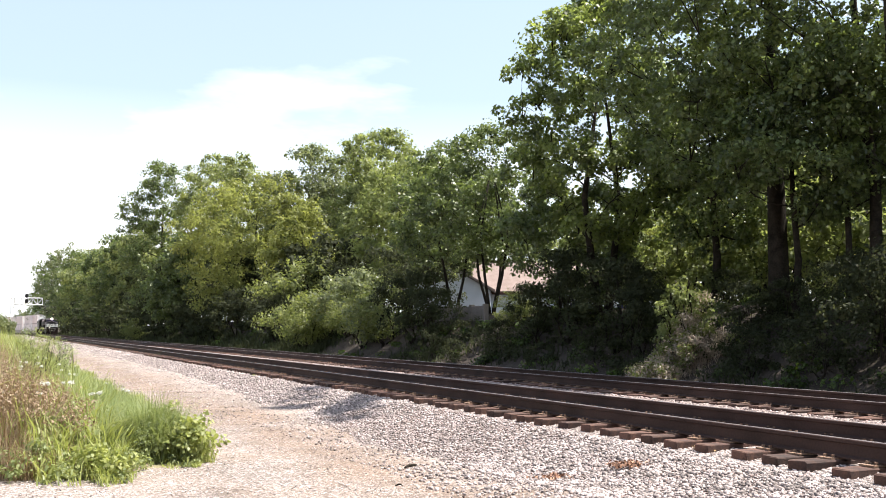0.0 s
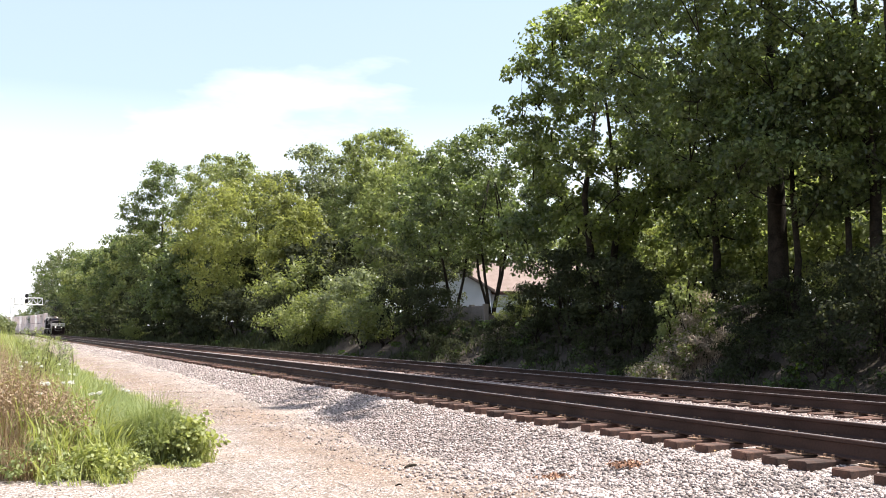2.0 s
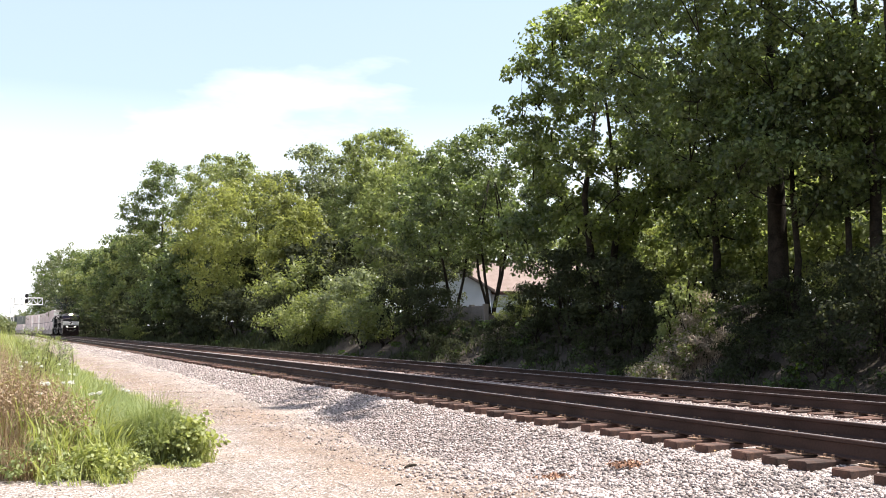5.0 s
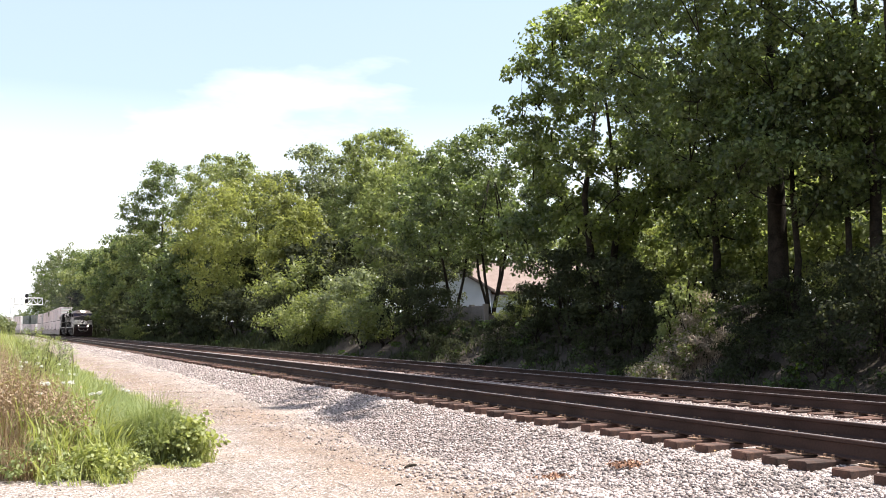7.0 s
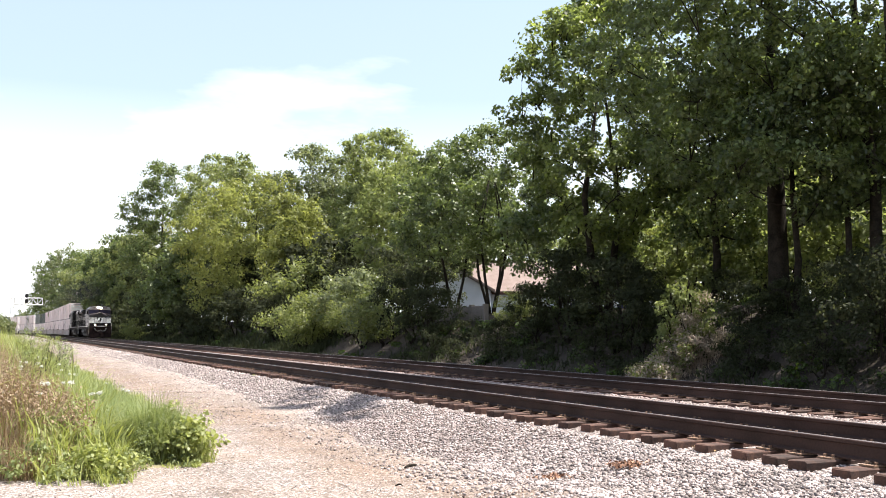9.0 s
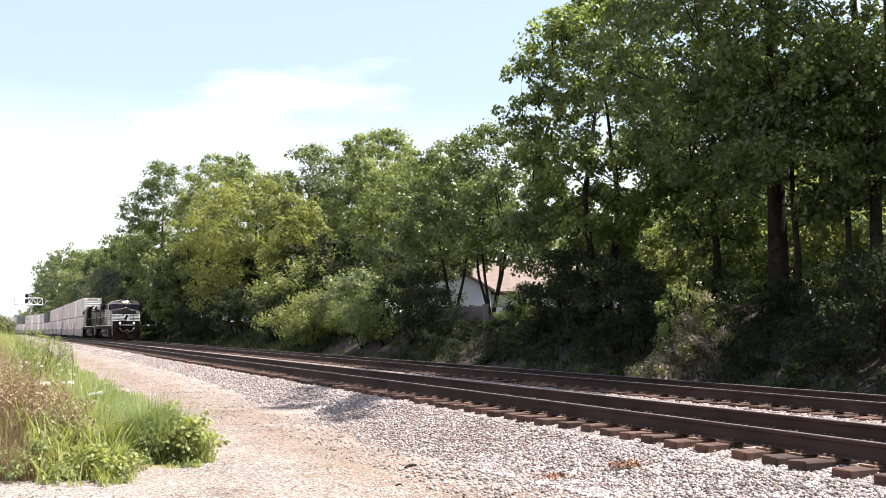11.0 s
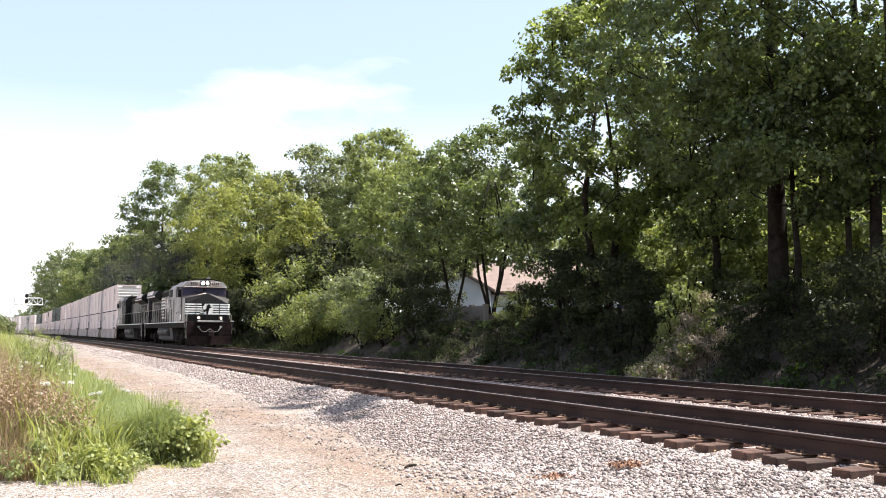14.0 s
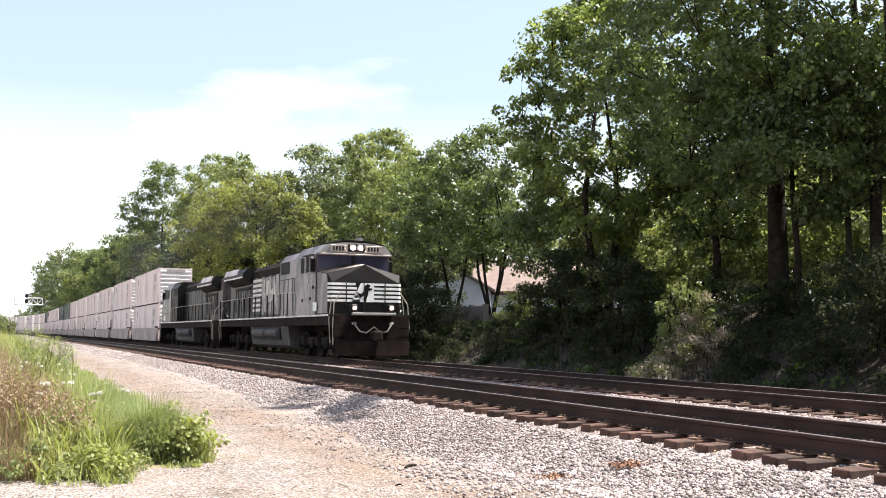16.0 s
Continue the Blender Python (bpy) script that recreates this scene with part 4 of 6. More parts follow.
        for sx in (-0.75, 0.75):
            bm = bmesh.new()
            box(bm, sx - 0.14, sx + 0.14, min(fy - d * 0.06, fy + d * 0.2), max(fy - d * 0.06, fy + d * 0.2), 1.8, 2.08, 0.04)
            dl = part("ditch_light_housing", bm, M_NOSE, root)
            bm = bmesh.new()
            cyl(bm, (sx, fy - d * 0.1, 1.94), (sx, fy - d * 0.06, 1.94), 0.058, sides=14)
            part("ditch_light", bm, M_DITCH if lit and front else M_LAMP_OFF, dl, "glowing ditch light" if lit and front else "unlit ditch light")
            bm = bmesh.new()
            box(bm, sx - 0.09, sx + 0.09, min(fy - d * 0.1, fy), max(fy - d * 0.1, fy), 1.3, 1.4, 0.02)
            part("cable_socket", bm, M_GREYP, root)
    # tank, air reservoirs, trucks
    bm = bmesh.new()
    prism(bm, [(-1.3, 0.42), (-1.0, 0.28), (1.0, 0.28), (1.3, 0.42), (1.42, 1.27), (-1.42, 1.27)], 7.1, 14.2, "y")
    part("fuel_tank", bm, M_TANK, root, "dusty grey fuel tank")
    for sx in (-1, 1):
        # no hollow here: a near-black panel gives the recess its shade
        bm = bmesh.new()
        box(bm, min(sx * 1.3, sx * 1.44), max(sx * 1.3, sx * 1.44), 8.4, 13.5, 0.68, 1.26, 0.02)
        rec = part("tank_recess", bm, M_DARK, root, "dark panel painted for the shade of a recess in the tank side")
        for y0, y1 in ((8.6, 10.7), (11.0, 13.3)):
            bm = bmesh.new()
            cyl(bm, (sx * 1.4, y0, 0.97), (sx * 1.4, y1, 0.97), 0.21, sides=16)
            for ya, yb, ra, rb in ((y0 - 0.1, y0, 0.12, 0.21), (y1, y1 + 0.1, 0.21, 0.12)):
                cyl(bm, (sx * 1.4, ya, 0.97), (sx * 1.4, yb, 0.97), ra, rb, sides=16)
            part("air_reservoir", bm, M_TANK, rec, "dusty air reservoir")
    bogie(root, 4.2, 3, 2.0, 0.53, M_UNDER, WHEELS)
    bogie(root, 17.8, 3, 2.0, 0.53, M_UNDER, WHEELS)
    return root


def container_mesh_parts(material, label):
    """A 53-foot container; its near end at y 0, its floor at z 0."""
    root = tagged(new("container"), label, "container", group="container stack")
    W, L, H = 1.295, 16.15, 2.88
    bm = bmesh.new()
    box(bm, -W + 0.03, W - 0.03, 0.06, L - 0.06, 0.05, H - 0.02)
    part("body", bm, material, root)
    bm = bmesh.new()
    for sx in (-1, 1):
        box(bm, min(sx * (W - 0.1), sx * W), max(sx * (W - 0.1), sx * W), 0, L, H - 0.12, H, 0.01)
        box(bm, min(sx * (W - 0.1), sx * W), max(sx * (W - 0.1), sx * W), 0, L, 0, 0.16, 0.01)
        for y in (0, 1.98, L - 2.1, L - 0.12):
            box(bm, min(sx * (W - 0.12), sx * (W + 0.004)), max(sx * (W - 0.12), sx * (W + 0.004)), y, y + 0.12, -0.045, H, 0.01)
    part("corner_post", bm, material, root)
    bm = bmesh.new()
    for sx in (-1, 1):
        for k in range(26):
            y = 0.5 + k * 0.6
            box(bm, min(sx * (W - 0.031), sx * (W - 0.015)), max(sx * (W - 0.031), sx * (W - 0.015)), y, y + 0.05, 0.16, H - 0.12)
    part("side_rib", bm, material, root)["kind"] = "stuff"
    for j in range(8):
        bm = bmesh.new()
        z = 0.25 + j * 0.32
        prism(bm, [(0.06, z), (0.0, z + 0.05), (0.0, z + 0.13), (0.06, z + 0.18)], -W + 0.12, W - 0.12, "x")
        part("end_rib", bm, M_WHITE if material == M_BOX else material, root)
    # dark strips stand in for the shade line between stacked containers
    bm = bmesh.new()
    for sx in (-1, 1):
        box(bm, min(sx * (W - 0.06), sx * (W + 0.005)), max(sx * (W - 0.06), sx * (W + 0.005)), 0.18, L - 0.18, -0.04, 0.06)
    part("gap_shade_strip", bm, M_UNDER, root, "dark strip painted for the shade line under the container")
    bm = bmesh.new()
    box(bm, -0.75, 0.75, -0.012, 0.01, H - 0.34, H - 0.12)
    part("end_marking", bm, M_MARK, root, "dull marking plate")
    for sx in (-1, 1):
        pieces("side_marking", [(sx * (W - 0.014), sx * (W - 0.004), 2.3, 3.5, 1.9, 2.5), (sx * (W - 0.014), sx * (W - 0.004), 2.5, 3.3, 1.2, 1.6), (sx * (W - 0.014), sx * (W - 0.004), 13.3, 13.9, 2.0, 2.5)], M_MARK, root, "faded marking block")
    return root


def well_car(wheel_list):
    """An articulated well for one 53-foot stack, 19.3 m long; y from the centre of its front truck."""
    root = tagged(new("well_car"), "dusty low well car of an intermodal train", "freight wagon", group="well cars")
    bm = bmesh.new()
    for sx in (-1, 1):
        x0, x1 = min(sx * 1.33, sx * 1.45), max(sx * 1.33, sx * 1.45)
        prism(bm, [(1.75, 0.35), (2.1, 0.24), (17.2, 0.24), (17.55, 0.35), (18.05, 1.15), (17.9, 1.22), (1.4, 1.22), (1.25, 1.15)], x0, x1, "x")
    box(bm, -1.33, 1.33, 1.8, 17.5, 0.24, 0.34)
    part("well", bm, M_WELL, root, "dusty well sides")
    pieces("top_chord", [(sx * 1.28, sx * 1.49, 1.3, 18.0, 1.221, 1.29) for sx in (-1, 1)], M_WELL, root, bevel=0.01)
    pieces("bracket", [(sx * 1.46, sx * 1.6, y, y + 0.9, 1.3, 1.42) for sx in (-1, 1) for y in (0.5, 17.9)], M_UNDER, root, "dark end bracket")
    for y0, y1 in ((0.1, 1.5), (17.8, 19.2)):
        bm = bmesh.new()
        box(bm, -0.35, 0.35, y0, y1, 0.75, 1.15, 0.02)
        box(bm, -1.35, 1.35, y0 + 0.1, y1 - 0.1, 1.16, 1.28, 0.01)
        part("end_platform", bm, M_UNDER, root, "dark end platform")
    for y in (0.35, 18.95):
        bm = bmesh.new()
        tube(bm, [(-1.35, y, 1.2), (-1.35, y, 2.3), (-0.7, y, 2.3), (-0.7, y, 1.2)], [0.02] * 4, 5)
        part("grab_rail", bm, M_UNDER, root)
    bogie(root, 0.0, 2, 1.75, 0.45, M_UNDER, wheel_list)
    return root


lead_loco = locomotive(True)
trail_loco = locomotive(False)
N_CARS = 21
CAR_PITCH = 19.3
first_car = well_car(WHEELS)
lower_box = container_mesh_parts(M_BOX, "dirty white shipping container in a well car")
upper_box = container_mesh_parts(M_BOX, "dirty white shipping container stacked on another")
grey_box = container_mesh_parts(M_BOX_B, "dull dark green shipping container stacked on another")
TRAIN = [(lead_loco, 0.0, 0.0, False), (trail_loco, 44.7, 0.0, True)]
for i in range(N_CARS):
    s0 = 45.4 + i * CAR_PITCH
    car = first_car if i == 0 else copy_thing(first_car, Matrix())
    low = lower_box if i == 0 else copy_thing(lower_box, Matrix())
    TRAIN += [(car, s0, 0.0, False), (low, s0 + 1.57, 0.39, False)]
    if i == 0:
        up = upper_box
    elif i in (6, 7, 11):
        up = grey_box if i == 6 else copy_thing(grey_box, Matrix())
    else:
        up = copy_thing(upper_box, Matrix())
    TRAIN.append((up, s0 + 1.57, 0.39 + 2.93, False))



def exhaust_plume():
    """Thin diesel smoke that trails from the stacks: many soft bowl-shaped veils, densest over the stacks."""
    root = tagged(new("exhaust_smoke"), "thin grey diesel smoke trailing over the train", "smoke", group="train")
    rnd = random.Random(12)
    rings, sides = 10, 24
    verts, faces = [(-0.15, 0, 0)], []
    for i in range(1, rings + 1):
        q = i / rings
        verts += [(-0.15 + 0.15 * q * q, q * math.cos(6.2832 * k / sides), q * math.sin(6.2832 * k / sides)) for k in range(sides)]
    for k in range(sides):
        faces.append((0, 1 + k, 1 + (k + 1) % sides))
        for i in range(rings - 1):
            a, b = 1 + i * sides + k, 1 + i * sides + (k + 1) % sides
            faces.append((a, a + sides, b + sides, b))
    for i in range(8):
        u = i / 7
        me = bpy.data.meshes.new("puff")
        me.from_pydata(verts, [], faces)
        me.materials.append(M_SMOKE if i < 4 else M_HAZE)
        for f in me.polygons:
            f.use_smooth = True
        puff = new("puff", me)
        puff.parent = root
        puff["kind"] = "stuff"
        c = (0.2 + 1.8 * u + rnd.uniform(-0.5, 0.5), 13.0 + 66 * u ** 1.2 + rnd.uniform(-2, 2), 6.0 + 3.6 * u ** 0.6 + rnd.uniform(-0.7, 0.9))
        r = 1.6 + 3.2 * u
        puff.matrix_basis = pose(*c, rnd.uniform(-30, 30), 0, rnd.uniform(30, 55)) @ Matrix.Diagonal((r, r * 1.7, r, 1))
    return root


TRAIN.append((exhaust_plume(), 0.0, 0.0, False))
FRONT_AT_END, SPEED = 34.9, 16.0


def vehicle_pose(back, height, reversed_, t):
    s = FRONT_AT_END + SPEED * (16.0 - t) + back
    px, py, a = on_track(FAR_X, s)
    return pose(px, py, RAIL_Z + 0.004 + height, 0, 0, math.degrees(a) + (180 if reversed_ else 0))


def motions():
    for ob, back, height, rev in TRAIN:
        walk(ob, [(0.5 * k, vehicle_pose(back, height, rev, 0.5 * k)) for k in range(33)])
    for i, (w, at, radius) in enumerate(WHEELS):
        rows = []
        for f in range(0, 481):
            t = f / 30
            turn = (math.degrees(SPEED * t / radius) % 360) * (-1 if 6 <= i < 12 else 1)
            rows.append((t, Matrix.Translation(at) @ Euler((radians(turn), 0, 0)).to_matrix().to_4x4()))
        walk(w, rows)
# ---- trees and undergrowth ----
def leaf_cloud(rng, centres, radii, leaves, size, flat=0.75, fill=0.35, clump=0.6, droop=0.2, per=60, low=-0.35):
    """Leaf sprays in clumps that hug the outside of several ellipsoids: verts and faces of kite-shaped bent leaves."""
    centres, radii = np.asarray(centres, float), np.asarray(radii, float)
    vol = radii.prod(axis=1) ** 0.67
    n_cl = max(6, leaves // per)
    which = rng.choice(len(centres), n_cl, p=vol / vol.sum())
    d = rng.normal(size=(n_cl, 3))
    d /= np.linalg.norm(d, axis=1)[:, None]
    d[:, 2] = np.where(d[:, 2] < low, -d[:, 2] * 0.5, d[:, 2])
    r = np.where(rng.random(n_cl) < fill, rng.uniform(0.25, 0.8, n_cl), rng.uniform(0.8, 1.06, n_cl))
    cl = centres[which] + d * r[:, None] * radii[which]
    cr = clump * rng.uniform(0.55, 1.4, n_cl)
    k = np.repeat(np.arange(n_cl), per)
    out = rng.normal(size=(len(k), 3))
    out /= np.linalg.norm(out, axis=1)[:, None]
    off = out * (cr[k] * rng.random(len(k)) ** 0.45 * rng.uniform(0.8, 1.25, len(k)))[:, None] * np.array([1.1, 1.1, flat])
    c = cl[k] + off
    n = len(c)
    s = size * rng.uniform(0.55, 1.25, n)
    ax = np.cross(out, rng.normal(size=(n, 3))) + out * 0.35 + np.array([0, 0, -droop])
    ax /= np.linalg.norm(ax, axis=1)[:, None] + 1e-6
    up = out * 0.8 + rng.normal(size=(n, 3)) * 0.3 + np.array([0, 0, 0.75])
    sd = np.cross(ax, up)
    sd /= np.linalg.norm(sd, axis=1)[:, None] + 1e-6
    nm = np.cross(sd, ax)
    w = s * rng.uniform(0.3, 0.45, n)
    v = np.empty((n, 4, 3))
    v[:, 0] = c
    v[:, 1] = c + ax * (s * 0.5)[:, None] + sd * w[:, None] + nm * (0.12 * s)[:, None]
    v[:, 2] = c + ax * s[:, None] - nm * (0.1 * s)[:, None]
    v[:, 3] = c + ax * (s * 0.45)[:, None] - sd * w[:, None] + nm * (0.12 * s)[:, None]
    f = np.arange(n * 4).reshape(n, 4)
    return v.reshape(-1, 3), f


# openings in the canopy through which the sun reaches the bank: a lit spot and the width of the beam
CANOPY_GAPS = [((16.2, 22.4, 0.6), 0.8), ((17.0, 22.2, 1.7), 1.0), ((17.8, 21.8, 2.6), 1.3), ((18.4, 21.6, 3.2), 0.8), ((18.9, 18.2, 3.0), 0.5), ((21.5, 20.5, 7.5), 0.9), ((19.5, 24.5, 9.0), 0.9), ((20.5, 17.5, 9.0), 0.9)]


def bough_places(rnd, n, spread, depth, base, height, lean, size, seed, hollow=0.45):
    """Boughs of a crown, kept apart so that shade and sky show between them: centres and radii of flattened ellipsoids."""
    cz, rz = (height + base) / 2, (height - base) / 2
    br = size * (spread * depth * rz * 4.19 / n) ** (1 / 3)
    cs, rs = [], []
    for _ in range(n * 40):
        if len(cs) == n:
            break
        u, a = rnd.uniform(-0.95, 1.0), rnd.uniform(0, 6.283)
        prof = (1 - abs(u) ** 2.4) ** 0.5 if u > 0 else (1 - abs(u) ** 3.5) ** 0.6
        lobe = 0.86 + 0.34 * noise.noise((1.3 * math.cos(a) + seed, 1.3 * math.sin(a), 1.4 * u))
        q = max(0.0, prof * lobe - 0.35 * br / spread) * (hollow + (1 - hollow) * rnd.random() ** 0.45)
        c = Vector((lean[0] * (u + 1) + spread * q * math.cos(a), lean[1] * (u + 1) + depth * q * math.sin(a), cz + (rz - 0.45 * br) * u * (0.94 + 0.12 * lobe)))
        k = rnd.uniform(0.7, 1.25)
        if any((c - o).length < br * 0.5 * (k + p[0] / br) for o, p in zip(cs, rs)):
            continue
        cs.append(c)
        rs.append((br * k, br * k * rnd.uniform(0.8, 1.2), br * k * rnd.uniform(0.6, 0.9)))
    return [tuple(c) for c in cs], rs


def tree(label, x, y, height, spread, base, leaves, seed, material, leaf=0.3, trunk_r=0.25, stems=1, lean=(0, 0), blobs=9, clump=0.75, fill=0.3, category="tree", group="line-side trees", depth=None, name="tree", sink=0.25, per=60, fork_z=None, twigs=5, skirt=0.05, boughs=0, size=0.6, flare=1.0, crown_parts=None):
    """A tree: forked trunk and limbs that reach into a crown of leaf clumps. base: height of the crown's foot; boughs: how many separate leafy boughs make the crown."""
    rng, rnd = np.random.default_rng(seed), random.Random(seed)
    depth = depth or spread
    cz, rz = (height + base) / 2, (height - base) / 2
    cs, rs = [], []
    if crown_parts:
        cs, rs = crown_parts
        blobs = len(cs)
    elif boughs:
        cs, rs = bough_places(rnd, boughs, spread, depth, base, height, lean, size, seed)
        blobs = len(cs)
        clump *= float(np.mean(rs))
    else:
        for i in range(blobs):
            a = 2.4 * i + rnd.uniform(-0.4, 0.4)
            lev = (i + 0.5) / blobs * 2 - 1
            rad = math.sqrt(max(skirt if lev < 0 else 0.05, 1 - lev * lev * 0.85)) * 0.55 * rnd.uniform(0.75, 1.15)
            cs.append((lean[0] * (lev + 1) + spread * rad * math.cos(a), lean[1] * (lev + 1) + depth * rad * math.sin(a), cz + rz * lev * 0.72))
            q = rnd.uniform(0.38, 0.55)
            rs.append((spread * q, depth * q, rz * rnd.uniform(0.26, 0.4)))
    root = tagged(new(name), label, category, group=group)
    root.location = (x, y, ground_z(x, y) - 0.05)
    bm = bmesh.new()
    nodes, limbs = [], []
    for k in range(stems):
        a = 6.28 * k / stems + 0.5
        ox, oy = (0.0, 0.0) if stems == 1 else (trunk_r * 2.2 * math.cos(a), trunk_r * 2.2 * math.sin(a))
        fork = Vector((lean[0] * 0.5 + ox * 4 * flare, lean[1] * 0.5 + oy * 4 * flare, fork_z or base + (cz - base) * 0.4))
        p = [Vector((ox, oy, -sink)), Vector((ox * 1.1, oy * 1.1, 0.2)), Vector((ox * 2, oy * 2, 0)).lerp(fork, 0.5) + Vector((rnd.uniform(-0.15, 0.15), rnd.uniform(-0.15, 0.15), 0)), fork, Vector((lean[0], lean[1], cz + rz * 0.45))]
        tube(bm, p, [trunk_r * 1.5, trunk_r * 1.1, trunk_r * 0.9, trunk_r * 0.7, trunk_r * 0.16], 9)
        if boughs:
            nodes += [(p[2].lerp(fork, q / 6), 0.24) for q in (3, 5)] + [(fork.lerp(p[4], q / 12), 0.24 - 0.012 * q) for q in range(1, 13)]
            continue
        for i in range(k, blobs, stems):
            c = Vector(cs[i])
            st = Vector((ox * 2, oy * 2, 0)).lerp(fork, rnd.uniform(0.6, 1.0)) if c.z < cz else fork.lerp(p[4], rnd.uniform(0.05, 0.5))
            mid = st.lerp(c, 0.5) + Vector((rnd.uniform(-0.3, 0.3), rnd.uniform(-0.3, 0.3), rnd.uniform(0, 0.5)))
            tube(bm, [st, mid, c], [trunk_r * 0.42, trunk_r * 0.26, trunk_r * 0.1], 6)
            limbs.append((i, mid, c))
    # boughs branch off the leaders or off one another
    for i in sorted(range(blobs), key=lambda i: math.hypot(cs[i][0] - lean[0], cs[i][1] - lean[1])) if boughs else ():
        c = Vector(cs[i])
        st, thick = min(nodes, key=lambda o: (o[0] - c).length + max(0.0, o[0].z - c.z + 0.4) * 1.2)
        mid = st.lerp(c, 0.5) + Vector((rnd.uniform(-0.2, 0.2), rnd.uniform(-0.2, 0.2), rnd.uniform(-0.25, 0.05))) * (c - st).length * 0.5
        tube(bm, [st, mid, c], [trunk_r * thick, trunk_r * thick * 0.75, trunk_r * thick * 0.45], 5)
        nodes.append((c, thick * 0.6))
        limbs.append((i, mid, c))
    for i, mid, c in limbs:
        for j in range(twigs if trunk_r > 0.12 else min(2, twigs)):
            e = c + Vector((rnd.uniform(-1, 1) * rs[i][0], rnd.uniform(-1, 1) * rs[i][1], rnd.uniform(-0.3, 1) * rs[i][2])) * 0.9
            tube(bm, [mid.lerp(c, rnd.uniform(0.2, 1)), c.lerp(e, 0.5) + Vector((0, 0, 0.15)), e], [trunk_r * 0.12, trunk_r * 0.08, trunk_r * 0.03] if not boughs else [0.02, 0.014, 0.006], 4)
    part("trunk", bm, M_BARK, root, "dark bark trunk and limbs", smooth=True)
    v, f = leaf_cloud(rng, cs, rs, leaves, leaf, clump=clump, fill=fill, per=per, low=-0.7 if boughs else -0.35)
    if x > 18.5 and 14 < y < 34:
        quads = v.reshape(-1, 4, 3)
        keep = np.ones(len(quads), bool)
        for spot, wide in CANOPY_GAPS:
            q = quads[:, 0] + np.array(root.location) - np.array(spot)
            along = q @ np.array(SUN_DIR)
            keep &= (np.linalg.norm(q - along[:, None] * np.array(SUN_DIR), axis=1) > wide) | (along < 0.8)
        v = quads[keep].reshape(-1, 3)
        f = np.arange(len(v)).reshape(-1, 4)
    crown = new("crown", array_mesh("crown", v, f, material))
    crown.parent = root
    return root
tree("tall dark-leaved tree with a thick trunk on the bank", 19.8, 21.0, 16.5, 5.0, 2.6, 38000, 11, M_LEAF_DARK, leaf=0.15, trunk_r=0.28, lean=(-0.2, 0), boughs=92, size=0.62, clump=0.34, fill=0.2, per=45, fork_z=6.0, twigs=2)
tree("tall tree with a straight bare lower trunk on the bank", 20.6, 18.4, 15.0, 4.9, 3.6, 37000, 12, M_LEAF_DEEP, leaf=0.155, trunk_r=0.16, lean=(-0.4, 0.3), boughs=110, size=0.62, clump=0.34, fill=0.2, per=45, fork_z=6.0, twigs=2)
# two long limbs, added above the view to shade the ballast in streaks
SHADE_LIMBS = [Vector(a).lerp(Vector(b), k / 6) for a, b in (((-3.9, 1.1, 17.6), (-1.0, 7.6, 17.6)), ((-3.9, -1.9, 17.6), (-0.6, 4.6, 17.6))) for k in range(7)]
tree("very tall slender tree with two added high limbs that cast shade", 18.7, 15.9, 24.0, 1.5, 17.0, 3400, 31, M_LEAF_MID, leaf=0.2, trunk_r=0.13, stems=2, clump=0.4, fill=0.4, per=40, crown_parts=([tuple(c) for c in SHADE_LIMBS], [(0.28, 0.6, 0.3)] * 14), twigs=1)
tree("tall broad-leaved tree with gaps of sky in its crown", 19.6, 29.5, 11.8, 3.9, 2.2, 37000, 13, M_LEAF_DEEP, leaf=0.165, trunk_r=0.15, stems=2, boughs=62, size=0.56, clump=0.36, fill=0.15, per=45, twigs=3)
tree("dark low-crowned tree between two tall ones on the bank", 21.2, 25.4, 9.2, 3.0, 1.8, 24000, 33, M_LEAF_DARK, leaf=0.15, trunk_r=0.14, boughs=34, size=0.62, clump=0.36, fill=0.2, per=45, twigs=2)
tree("slender dark-leaved tree in front of a thick trunk", 19.2, 19.8, 7.2, 3.4, 2.5, 24000, 34, M_LEAF_DARK, leaf=0.14, trunk_r=0.1, boughs=48, size=0.62, clump=0.36, fill=0.2, per=45, twigs=2)
tree("slender dark-leaved tree between two trunks on the bank", 20.2, 18.9, 7.0, 2.8, 2.4, 15000, 36, M_LEAF_DARK, leaf=0.14, trunk_r=0.09, boughs=34, size=0.62, clump=0.36, fill=0.2, per=45, twigs=2)
tree("tree beyond the front row on the bank", 36.0, 6.0, 14.0, 5.0, 3.0, 3000, 14, M_LEAF_MID, leaf=0.32, trunk_r=0.28, blobs=14)
tree("low sunlit tree behind the front row on the bank", 27.5, 29.9, 6.2, 4.0, 0.4, 14000, 15, M_LEAF_BRIGHT, leaf=0.13, trunk_r=0.12, boughs=30, clump=0.4, per=40, twigs=1)
tree("sunlit yellow-green tree behind the front row on the bank", 27.5, 24.9, 6.2, 3.8, 0.3, 14000, 16, M_LEAF_BRIGHT, leaf=0.13, trunk_r=0.2, boughs=30, clump=0.4, per=40, twigs=1)
for i, (x, y, h, sp) in enumerate([(33, 15, 10, 5.5), (33, 24, 9.5, 5), (34, 33, 9, 5), (32, 40, 8, 4)]):
    tree("sunlit tree deeper in the wood", x, y, h, sp, 0.6, 7000, 90 + i, M_LEAF_LIGHT, leaf=0.26, trunk_r=0.2, boughs=22, clump=0.45, group="wood behind the bank", twigs=1)
